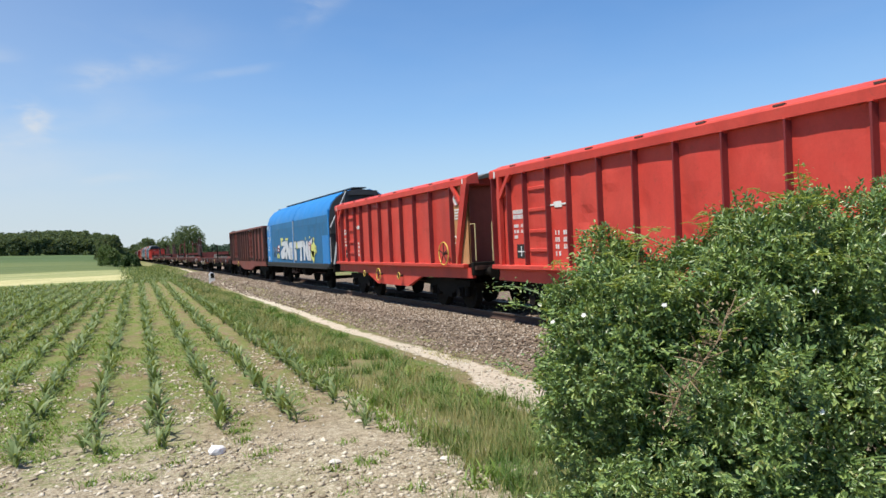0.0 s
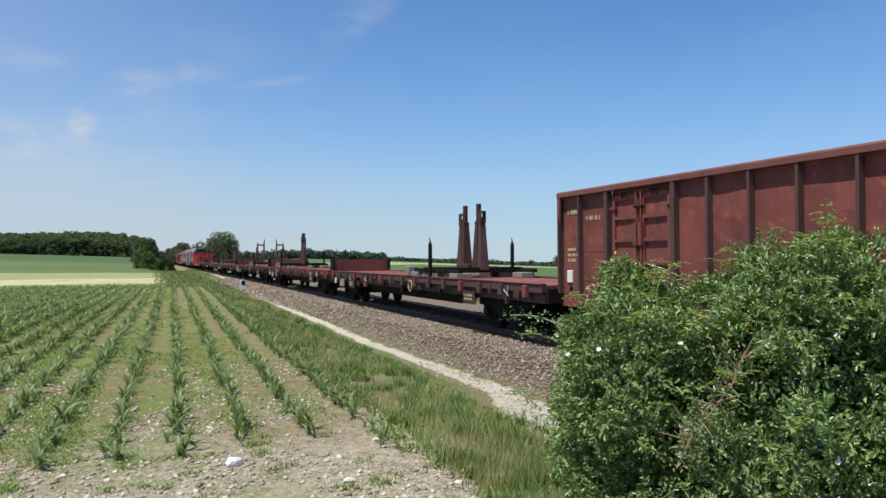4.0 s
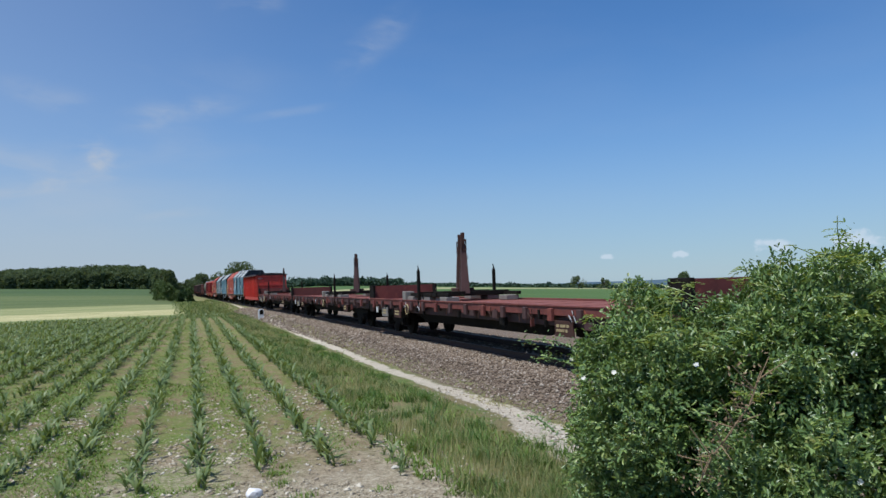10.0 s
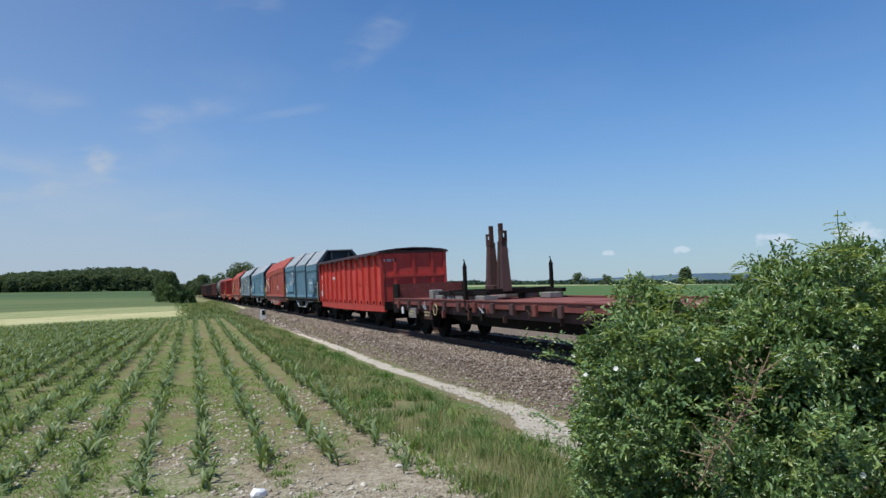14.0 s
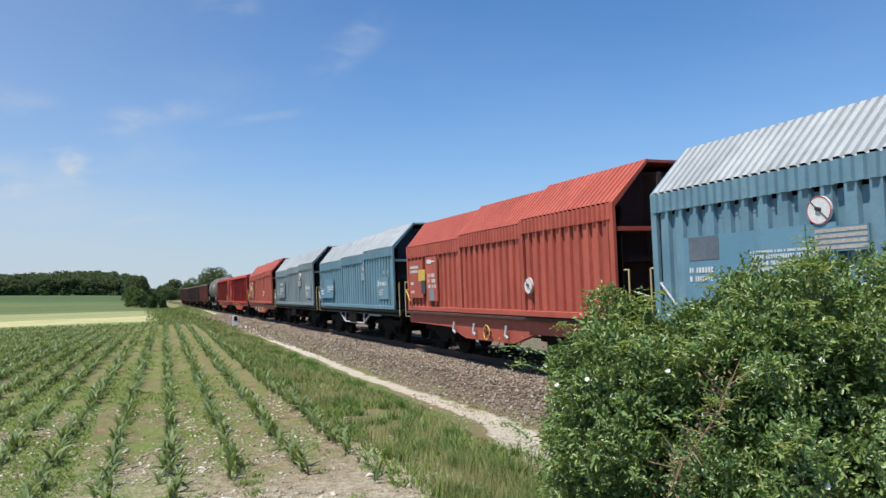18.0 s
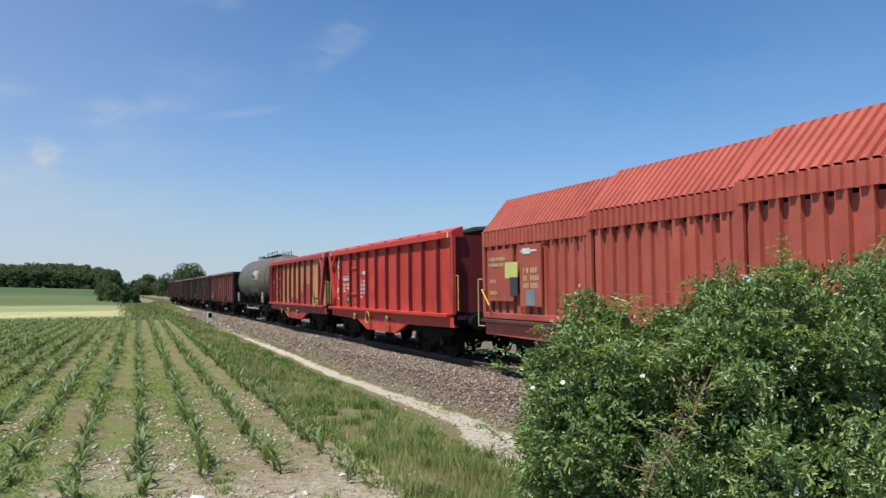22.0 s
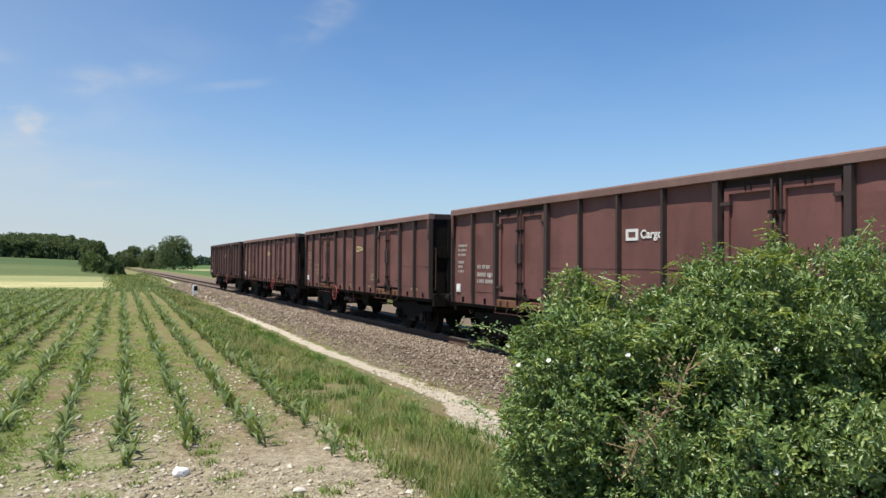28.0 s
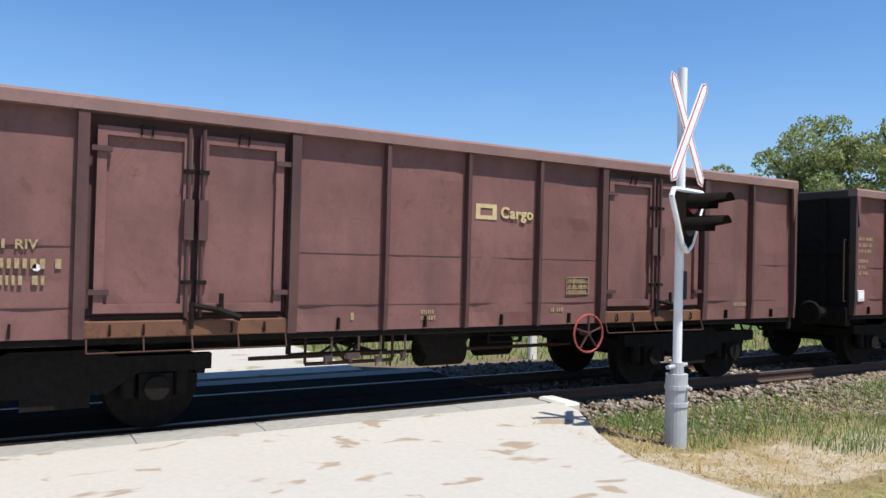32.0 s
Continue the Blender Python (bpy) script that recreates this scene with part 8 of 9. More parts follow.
def build_grass():
    rng = np.random.default_rng(8)
    # the strip between field and path
    n = 80000
    y = 4.6 + 62 * rng.random(n) ** 1.9
    x = 2.95 + 2.2 * rng.random(n) ** 0.9 + ROW_TILT * (y - 10)
    clump = np.array([0.8 * noise.noise(Vector((a * 0.9, b * 0.5, 0.3))) + 0.6 * noise.noise(Vector((a * 2.4, b * 1.5, 6.3))) for a, b in zip(x, y)])
    keep = (rng.random(n) < 0.36 + 2.1 * clump) & ~((x > 4.5 + ROW_TILT * (y - 10)) & (y < 10.6) & (y > 8.4))
    x, y, clump = x[keep], y[keep], clump[keep]
    h = (0.07 + 0.20 * rng.random(len(x)) ** 1.5) * (0.2 + 0.8 * np.clip((5.15 + ROW_TILT * (y - 10) - x) / 1.2, 0, 1)) * (1 + 0.8 * np.clip(clump, -0.5, 1)) * (0.85 + 0.004 * y)
    blades("verge_grass", "rough green and straw-tipped grass beside the path", "grass", x, y, h, 0.005 + 0.0009 * y * rng.uniform(0.6, 1.2, len(x)), h * rng.uniform(0.2, 0.9, len(x)), M_GRASS, rng)
    # taller tufts
    n = 110
    ty = 5.6 + 30 * rng.random(n) ** 1.6
    tx = 3.0 + 1.9 * rng.random(n) + ROW_TILT * (ty - 10)
    per = 70
    x, y = np.repeat(tx, per) + rng.normal(0, 0.07, n * per), np.repeat(ty, per) + rng.normal(0, 0.09, n * per)
    h = np.repeat(rng.uniform(0.16, 0.36, n), per) * rng.uniform(0.5, 1.1, n * per)
    blades("grass_tufts", "dark green tall grass tufts in the strip", "grass", x, y, h, 0.006 + 0.0006 * y, h * rng.uniform(0.3, 1.1, n * per), M_LUSH, rng, 4)
    # dry litter and straw lying between the maize rows
    n = 60000
    y = 7.0 + 34 * rng.random(n) ** 1.6
    x = rng.uniform(-0.36, 0.0, n) * y + rng.uniform(-1.5, 3.3, n)
    keep = np.array([noise.noise(Vector((a * 1.6, b * 0.5, 21.1))) for a, b in zip(x, y)]) > -0.12
    x, y = x[keep], y[keep]
    h = 0.006 + 0.022 * rng.random(len(x)) ** 2
    blades("field_litter", "dry straw and dead leaves on the field's soil", "litter", x, y, h, 0.006 + 0.0008 * y, 0.03 + 0.06 * rng.random(len(x)), M_LITTER, rng, 2)
    n = 44000
    y = 6.5 + 62 * rng.random(n) ** 1.5
    x = 3.1 + 1.9 * rng.random(n) + ROW_TILT * (y - 10)
    keep = np.array([noise.noise(Vector((a * 0.8, b * 0.45, 5.5))) for a, b in zip(x, y)]) > -0.15
    x, y = x[keep], y[keep]
    h = (0.08 + 0.20 * rng.random(len(x)) ** 1.5) * (0.12 + 0.88 * np.clip((5.1 + ROW_TILT * (y - 10) - x) / 1.3, 0, 1))
    blades("seeding_grass", "pale straw-coloured grass stalks gone to seed", "grass", x, y, h, 0.003 + 0.0006 * y, h * rng.uniform(0.1, 0.5, len(x)), M_STALK, rng)
    # rank grass between the maize and the shrubs, and at the ballast's toe
    n = 15000
    y = 66 + 90 * rng.random(n) ** 1.3
    x = 0.4 + 5.4 * rng.random(n) + ROW_TILT * (y - 10) * rng.random(n)
    h = (0.08 + 0.26 * rng.random(n) ** 1.5) * np.clip((6.2 + ROW_TILT * (y - 10) - x) / 2.5, 0.2, 1)
    blades("rank_grass", "tall grey-green grass at the end of the maize field", "grass", x, y, h, 0.05 + 0.06 * rng.random(n), h * rng.uniform(0.2, 0.8, n), M_GRASS, rng)
    n = 9000
    y = 9 + 60 * rng.random(n) ** 1.5
    x = 5.72 + 0.55 * rng.random(n) + ROW_TILT * (y - 10)
    keep = np.array([noise.noise(Vector((a * 1.5, b * 0.6, 15.5))) for a, b in zip(x, y)]) > -0.05
    x, y = x[keep], y[keep]
    h = 0.03 + 0.07 * rng.random(len(x)) ** 1.6
    blades("toe_grass", "thin dry grass at the foot of the ballast", "grass", x, y, h, 0.004 + 0.0007 * y, h * rng.uniform(0.3, 1.0, len(x)), M_STALK, rng)
    # broad-leaved weeds in the strip
    n = 20000
    y = 5.0 + 40 * rng.random(n) ** 1.7
    x = 2.75 + 2.4 * rng.random(n) + ROW_TILT * (y - 10)
    keep = np.array([noise.noise(Vector((a * 1.5, b * 0.9, 12.5))) for a, b in zip(x, y)]) > 0.05
    x, y = x[keep], y[keep]
    h = (0.05 + 0.15 * rng.random(len(x)) ** 1.6) * (0.25 + 0.75 * np.clip((5.1 + ROW_TILT * (y - 10) - x) / 1.0, 0, 1))
    blades("strip_weeds", "broad-leaved green weeds in the grass strip", "weeds", x, y, h, 0.02 + 0.0012 * y, h * rng.uniform(0.6, 1.3, len(x)), M_WEED, rng, 3)
    # small weed tufts on the bare headland
    n, per = 130, 34
    ty, tx = 6.2 + 5 * rng.random(n) ** 1.2, rng.uniform(-4.5, 3.2, n)
    x, y = np.repeat(tx, per) + rng.normal(0, 0.06, n * per), np.repeat(ty, per) + rng.normal(0, 0.06, n * per)
    h = np.repeat(rng.uniform(0.02, 0.11, n), per) * rng.uniform(0.5, 1.2, n * per)
    blades("headland_weeds", "small yellowish green weed tufts on the stony headland", "weeds", x, y, h, 0.012 + 0.01 * rng.random(n * per), h * rng.uniform(0.5, 1.4, n * per), M_WEED, rng, 3)
    # low weeds among the maize
    n = 170000
    y = 7.8 + 50 * rng.random(n) ** 1.7
    x = rng.uniform(-0.33, 0.0, n) * y + rng.uniform(-1, 3.2, n)
    clump = np.array([0.8 * noise.noise(Vector((a * 1.3, b * 0.13, 7.1))) + 0.7 * noise.noise(Vector((a * 2.3, b * 1.0, 1.6))) for a, b in zip(x, y)])
    keep = (clump + rng.normal(0, 0.10, n) > 0.06 - 0.12 * (x < -1.5)) & (y > 9.4 - 2.2 * clump + 0.05 * np.abs(x) + 0.9 * (x > 0.8)) & (x < 3.1 + ROW_TILT * (y - 10))
    x, y = x[keep], y[keep]
    h = 0.025 + 0.05 * rng.random(len(x))
    blades("field_weeds", "low green weeds between the maize rows", "weeds", x, y, h, 0.008 + 0.0012 * y, h * 0.9, M_WEED, rng, 2)
    # around the foot of the bush and the road's edge
    n = 24000
    x, y = rng.uniform(-2.0, 6.6, n), rng.uniform(1.6, 7.2, n)
    clump = np.array([noise.noise(Vector((a * 1.1, b * 1.1, 4.2))) for a, b in zip(x, y)])
    keep = (rng.random(n) < 0.55 + 0.9 * clump) & (y > 1.5 + 0.13 * x + 0.5 * clump - 0.75 * (x > 3.2)) & ((y < 5.6 + 1.2 * clump) | (x > 3.1 + 0.5 * clump)) & (rng.random(n) < np.clip(0.3 + 0.35 * x, 0.08, 1)) & ~((x > 4.75) & (x < 6.1) & (y > 3.2))
    x, y = x[keep], y[keep]
    h = 0.08 + 0.22 * rng.random(len(x)) ** 1.6
    blades("bank_grass", "tufty grass on the bank below the bush", "grass", x, y, h, 0.007 + 0.006 * rng.random(len(x)), h * rng.uniform(0.2, 0.9, len(x)), M_GRASS, rng)
    # beyond the track
    n = 16000
    y = rng.uniform(-26, 46, n)
    x = np.where(y < 0, 12.4, 15.4) + 5 * rng.random(n)
    keep = ~((y > -6.1) & (y < 3.4))
    x, y = x[keep], y[keep]
    h = 0.12 + 0.28 * rng.random(len(x)) ** 1.4
    blades("far_verge_grass", "lush green grass beyond the railway track", "grass", x, y, h, 0.02 + 0.02 * rng.random(len(x)), h * rng.uniform(0.2, 0.7, len(x)), M_GRASS, rng)
    # south of the road, round the signal post
    n = 15000
    x, y = rng.uniform(3.0, 7.6, n), -5.95 - 9 * rng.random(n) ** 1.3
    clump = np.array([noise.noise(Vector((a * 0.7, b * 0.7, 9.4))) for a, b in zip(x, y)])
    dry = (y > -7.2) | (clump < -0.05)
    h = 0.06 + 0.16 * rng.random(n)
    for sel, mat, nm, lab in ((dry, M_STRAW, "dry_grass", "short dry straw-coloured grass beside the road"), (~dry, M_GRASS, "roadside_grass", "fresh green grass beside the ballast")):
        sel = sel & (rng.random(n) < 0.75)
        blades(nm, lab, "grass", x[sel], y[sel], h[sel] * (0.6 if nm == "dry_grass" else 1.3), 0.006 + 0.008 * rng.random(sel.sum()), h[sel] * rng.uniform(0.4, 1.2, sel.sum()), mat, rng)


def build_south_verge():
    rng = np.random.default_rng(77)
    n = 11000
    x, y = rng.uniform(4.6, 7.9, n), -7.0 - 9 * rng.random(n) ** 1.3
    clump = np.array([noise.noise(Vector((a * 0.55, b * 0.55, 3.1))) for a, b in zip(x, y)])
    keep = rng.random(n) < 0.35 + 1.5 * clump + 0.35 * (x > 6.0)
    keep &= (x > 5.5) | (y < -8.2)
    x, y = x[keep], y[keep]
    h = 0.07 + 0.2 * rng.random(len(x)) ** 1.5
    blades("lush_grass", "lush green grass beside the ballast", "grass", x, y, h, 0.006 + 0.006 * rng.random(len(x)), h * rng.uniform(0.3, 1.0, len(x)), M_LUSH, rng)
    n = 3500
    x, y = rng.uniform(3.9, 7.6, n), -5.9 - 2.6 * rng.random(n)
    keep = (y < -5.75 - 0.25 * np.clip(x - 5, 0, 3)) & (x < 7.3)
    x, y = x[keep], y[keep]
    h = 0.012 + 0.025 * rng.random(len(x))
    blades("leaf_litter", "brown dry leaf litter and straw at the road's edge", "litter", x, y, h, 0.012 + 0.02 * rng.random(len(x)), 0.04 + 0.06 * rng.random(len(x)), M_LITTER, rng)


def leaflets(centres, size, normals, along, material, name, parent, rng, fold=0.25):
    """Many small folded leaflets: six corners, two faces each."""
    n = len(centres)
    along = along / np.maximum(np.linalg.norm(along, axis=1, keepdims=True), 1e-6)
    side = np.cross(normals, along)
    side /= np.maximum(np.linalg.norm(side, axis=1, keepdims=True), 1e-6)
    nrm = np.cross(along, side)
    L, W = size[:, None], size[:, None] * rng.uniform(0.18, 0.26, (n, 1))
    up = nrm * W * fold
    base, tip = centres - along * L * 0.5, centres + along * L * 0.5
    pts = np.stack([base, centres - along * L * 0.08 + side * W + up, tip - along * L * 0.18 + side * W * 0.62 + up, tip, tip - along * L * 0.18 - side * W * 0.62 + up, centres - along * L * 0.08 - side * W + up], 1)
    k = (np.arange(n) * 6)[:, None]
    loops = np.concatenate([k + 0, k + 1, k + 2, k + 3, k + 0, k + 3, k + 4, k + 5], 1).ravel()
    return quick_mesh(name, pts.reshape(-1, 3), loops, 4, material, parent)


def unit(v):
    return v / np.maximum(np.linalg.norm(v, axis=1, keepdims=True), 1e-9)


LOBES = [((3.75, 3.55, 0.35), (1.42, 1.42, 1.25)), ((4.2, 3.25, 1.2), (0.85, 0.8, 0.85)), ((3.55, 3.95, 1.1), (0.8, 0.8, 0.75)), ((3.06, 4.2, 0.95), (0.52, 0.52, 0.82)), ((3.2, 4.05, 0.2), (0.55, 0.55, 0.7)),
         ((4.5, 2.75, 0.6), (0.68, 0.65, 0.85)), ((3.3, 3.3, 0.1), (0.75, 0.68, 0.85)), ((4.42, 2.1, 1.0), (0.42, 0.42, 0.28)), ((4.9, 3.6, 0.9), (0.7, 0.7, 0.8)), ((3.85, 3.55, 1.3), (0.65, 0.65, 0.62)), ((2.9, 3.75, 1.05), (0.42, 0.42, 0.45))]


def inside_lobes(p, k=0.8):
    hit = np.zeros(len(p), bool)
    for c, r in LOBES:
        hit |= (((p - np.array(c)) / np.array(r)) ** 2).sum(1) < k * k
    return hit


def build_bush():
    rng = np.random.default_rng(14)
    bush = new("dog_rose_bush")
    bush.location = (3.75, 3.5, -0.1)
    tagged(bush, "dense green dog rose bush with a few white flowers", "bush")
    origin = np.array(bush.location)
    areas = np.array([r[0] * r[1] + r[1] * r[2] + r[0] * r[2] for _, r in LOBES])
    # sprays of small leaves over the lobes
    n = 40000
    which = rng.choice(len(LOBES), n, p=areas / areas.sum())
    d = unit(rng.normal(size=(n, 3)))
    d[:, 2] = np.where(d[:, 2] < -0.55, -d[:, 2] * 0.5, d[:, 2])
    d = unit(d)
    c = np.array([LOBES[k][0] for k in which])
    r = np.array([LOBES[k][1] for k in which])
    bump = np.array([noise.noise(Vector(p * 1.9)) * 0.18 + noise.noise(Vector(p * 3.9)) * 0.20 for p in (c + d * r)])
    w0 = rng.choice(len(LOBES), 300, p=areas / areas.sum())
    d0 = unit(rng.normal(size=(300, 3)))
    heads = np.array([LOBES[k][0] for k in w0]) + d0 * np.array([LOBES[k][1] for k in w0])
    gap = np.sqrt(((c + d * r)[:, None] - heads[None]) ** 2 @ np.ones(3)).min(1)
    shell = 1.10 + 0.55 * bump - 0.36 * np.clip(gap / 0.24, 0, 1.25) ** 2 - 0.16 * rng.random(n) ** 2.0
    p = c + d * r * shell[:, None]
    keep = ~inside_lobes(p, 0.62) & (p[:, 2] > -0.42)
    p, d, n = p[keep], d[keep], int(keep.sum())
    droop = unit(d + rng.normal(0, 0.55, (n, 3)) + np.array([0, 0, 0.15]))
    count = 7
    t = np.linspace(0.15, 1.0, count)
    stem = rng.uniform(0.07, 0.125, n)
    side = unit(np.cross(droop, unit(rng.normal(size=(n, 3)))))
    s = np.where(np.arange(count) % 2 == 0, 1, -1) * np.where(np.arange(count) == count - 1, 0.0, 1.0)
    cen = p[:, None] + droop[:, None] * (stem[:, None] * t)[..., None] + side[:, None] * (0.016 * s)[None, :, None]
    alo = droop[:, None] * 0.6 + side[:, None] * s[None, :, None] + rng.normal(0, 0.25, (n, count, 3))
    up = unit(d * 0.9 + np.array([-0.2, -0.1, 0.9]) + rng.normal(0, 0.35, (n, 3)))
    nrm = np.repeat(up[:, None], count, 1) + rng.normal(0, 0.5, (n, count, 3))
    size = (rng.uniform(0.027, 0.047, (n, 1)) * rng.uniform(0.8, 1.15, (n, count))).ravel()
    tagged(leaflets(cen.reshape(-1, 3) - origin, size, unit(nrm.reshape(-1, 3)), alo.reshape(-1, 3), M_BUSH, "foliage", bush, rng, 0.7), "dense small serrated green leaves", kind="stuff")
    # darker inner leaves that close the gaps
    n2 = 60000
    which = rng.choice(len(LOBES), n2, p=areas / areas.sum())
    d2 = unit(rng.normal(size=(n2, 3)))
    c2, r2 = np.array([LOBES[k][0] for k in which]), np.array([LOBES[k][1] for k in which])
    p2 = c2 + d2 * r2 * rng.uniform(0.30, 0.78, (n2, 1))
    p2 = p2[p2[:, 2] > -0.4]
    n2 = len(p2)
    tagged(leaflets(p2 - origin, rng.uniform(0.035, 0.065, n2), unit(rng.normal(size=(n2, 3))), rng.normal(size=(n2, 3)), M_BUSH, "inner_foliage", bush, rng), kind="stuff")
    # long shoots that stand out of the outline
    r = random.Random(6)
    cc, aa, nn, ss = [], [], [], []
    heads = [((4.3, 3.2, 1.85), (0.25, -0.1, 0.5)), ((4.5, 3.3, 1.8), (0.35, 0.1, 0.42)), ((3.9, 3.9, 1.65), (-0.1, 0.15, 0.45)), ((3.6, 4.1, 1.6), (-0.25, 0.25, 0.35)), ((4.1, 3.6, 1.85), (0.05, 0.05, 0.42)), ((4.7, 2.9, 1.35), (0.3, -0.3, 0.4)), ((4.95, 3.2, 1.5), (0.4, 0.0, 0.35)),
             ((2.5, 4.55, 0.85), (-0.12, 0.28, 0.18)), ((4.4, 1.85, 1.1), (0.2, -0.55, 0.22)), ((4.4, 1.8, 1.0), (0.1, -0.5, 0.05)), ((4.6, 2.0, 1.05), (0.25, -0.45, 0.1)), ((4.3, 1.9, 0.95), (-0.1, -0.35, -0.3)), ((4.55, 2.2, 0.9), (0.1, -0.5, 0.0)), ((2.64, 4.42, 1.4), (-0.2, 0.3, 0.2)), ((2.62, 4.46, 1.3), (-0.16, 0.28, 0.14)), ((3.2, 4.4, 1.2), (-0.2, 0.3, 0.25)), ((5.2, 3.5, 1.5), (0.3, 0.1, 0.35)), ((4.4, 2.9, 1.75), (0.2, -0.2, 0.3))]
    for a, v in heads:
        a, v = Vector(a), Vector(v)
        bend = Vector((r.uniform(-0.1, 0.1), r.uniform(-0.1, 0.1), -0.12))
        pts = [a + v * u + bend * u * u for u in (0, 0.25, 0.5, 0.75, 1.0)]
        bm = bmesh.new()
        for k in range(4):
            rod(bm, pts[k] - bush.location, pts[k + 1] - bush.location, 0.007 - 0.001 * k, 5)
        part("shoot", bm, M_BUSH, bush)
        for k in range(80):
            u = r.uniform(0.0, 1.05)
            q = a + v * u + bend * u * u + Vector((r.gauss(0, 0.03), r.gauss(0, 0.03), r.gauss(0, 0.025)))
            cc.append(q - bush.location)
            aa.append((r.gauss(0, 1), r.gauss(0, 1), r.gauss(0.1, 0.5)))
            nn.append((r.gauss(-0.2, 0.4), r.gauss(0, 0.4), 1))
            ss.append(r.uniform(0.022, 0.042))
    tagged(leaflets(np.array([tuple(v) for v in cc]), np.array(ss), unit(np.array(nn)), np.array(aa), M_BUSH, "shoot_leaves", bush, rng), kind="stuff")
    # young upright shoots with feathered leaves that stand clear of the crown
    cc, aa, nn, ss = [], [], [], []
    for k in range(64):
        c0, r0 = LOBES[(0, 1, 1, 2, 2, 3, 5, 7, 8, 9, 9, 10)[k % 12]]
        d0 = Vector((r.gauss(-0.1, 0.75), r.gauss(-0.1, 0.75), abs(r.gauss(0.9, 0.3)))).normalized()
        a = Vector(c0) + Vector((d0.x * r0[0], d0.y * r0[1], d0.z * r0[2])) * 0.96
        v = (Vector((0, 0, 1)) * 0.75 + d0 * 0.4 + Vector((r.gauss(0, 0.35), r.gauss(0, 0.35), 0))).normalized() * r.uniform(0.16, 0.42)
        bend = Vector((r.gauss(0, 0.12), r.gauss(0, 0.12), -0.08))
        bm = bmesh.new()
        pts = [a + v * u + bend * u * u - bush.location for u in (0, 0.33, 0.66, 1.0)]
        for j in range(3):
            rod(bm, pts[j], pts[j + 1], 0.0045 - 0.001 * j, 5)
        part("shoot", bm, M_YOUNG, bush)
        for j in range(int(5 + v.length * 22)):
            u = r.uniform(0.05, 1.0)
            at, turn = a + v * u + bend * u * u - bush.location, r.uniform(0, 6.28)
            axis = Vector((math.cos(turn), math.sin(turn), r.uniform(-0.15, 0.5))).normalized()
            side = axis.cross(Vector((0, 0, 1))).normalized()
            for i in range(7):
                f = 0.25 + 0.75 * (i // 2) / 3
                q = at + axis * 0.095 * f + Vector((0, 0, -0.03 * f * f))
                s = 0 if i == 6 else (1 if i % 2 else -1)
                cc.append(q + side * 0.016 * s)
                aa.append(axis * (0.5 if s else 1.0) + side * s + Vector((0, 0, -0.25)))
                nn.append(Vector((r.gauss(0, 0.3), r.gauss(0, 0.3), 1)))
                ss.append(r.uniform(0.026, 0.040))
    tagged(leaflets(np.array([tuple(v) for v in cc]), np.array(ss), unit(np.array([tuple(v) for v in nn])), np.array([tuple(v) for v in aa]), M_YOUNG, "young_leaves", bush, rng, 0.5), "young yellowish green feathered leaves", kind="stuff")
    # arching canes over the surface
    cc, aa, nn, ss = [], [], [], []
    for k in range(70):
        c0, r0 = LOBES[r.randrange(len(LOBES))]
        d0 = Vector((r.gauss(-0.35, 1), r.gauss(-0.35, 1), abs(r.gauss(0.5, 0.6)))).normalized()
        a = Vector(c0) + Vector((d0.x * r0[0], d0.y * r0[1], d0.z * r0[2])) * 0.86
        if a.z < 0.1:
            continue
        way = (d0 * 0.8 + Vector((r.gauss(0, 0.5), r.gauss(0, 0.5), 0.35))).normalized() * r.uniform(0.3, 0.6)
        drop = Vector((0, 0, -r.uniform(0.1, 0.32)))
        pts = [a + way * u + drop * u * u for u in (0, 0.25, 0.5, 0.75, 1.0)]
        bm = bmesh.new()
        for j in range(4):
            rod(bm, pts[j] - bush.location, pts[j + 1] - bush.location, 0.0045 - 0.0008 * j, 5)
        part("cane", bm, M_BUSH, bush)
        for j in range(70):
            u = r.uniform(0.0, 1.05)
            cc.append(a + way * u + drop * u * u + Vector((r.gauss(0, 0.03), r.gauss(0, 0.03), r.gauss(0.005, 0.022))) - bush.location)
            aa.append((r.gauss(0, 1), r.gauss(0, 1), r.gauss(-0.1, 0.4)))
            nn.append((r.gauss(-0.2, 0.35), r.gauss(-0.1, 0.35), 1))
            ss.append(r.uniform(0.024, 0.044))
    tagged(leaflets(np.array([tuple(v) for v in cc]), np.array(ss), unit(np.array(nn)), np.array(aa), M_BUSH, "cane_leaves", bush, rng), kind="stuff")
    # stems
    for k in range(14):
        a = 2 * math.pi * k / 14
        foot = Vector((0.3 * math.cos(a), 0.3 * math.sin(a), -0.35))
        end = Vector((r.uniform(-0.7, 0.7), r.uniform(-0.6, 0.6), r.uniform(0.5, 1.1)))
        bm = bmesh.new()
        rod(bm, foot, foot.lerp(end, 0.5) + Vector((0, 0, 0.25)), 0.022, 6, 0.015)
        rod(bm, foot.lerp(end, 0.5) + Vector((0, 0, 0.25)), end, 0.015, 6, 0.007)
        part("stem", bm, M_TWIG, bush)
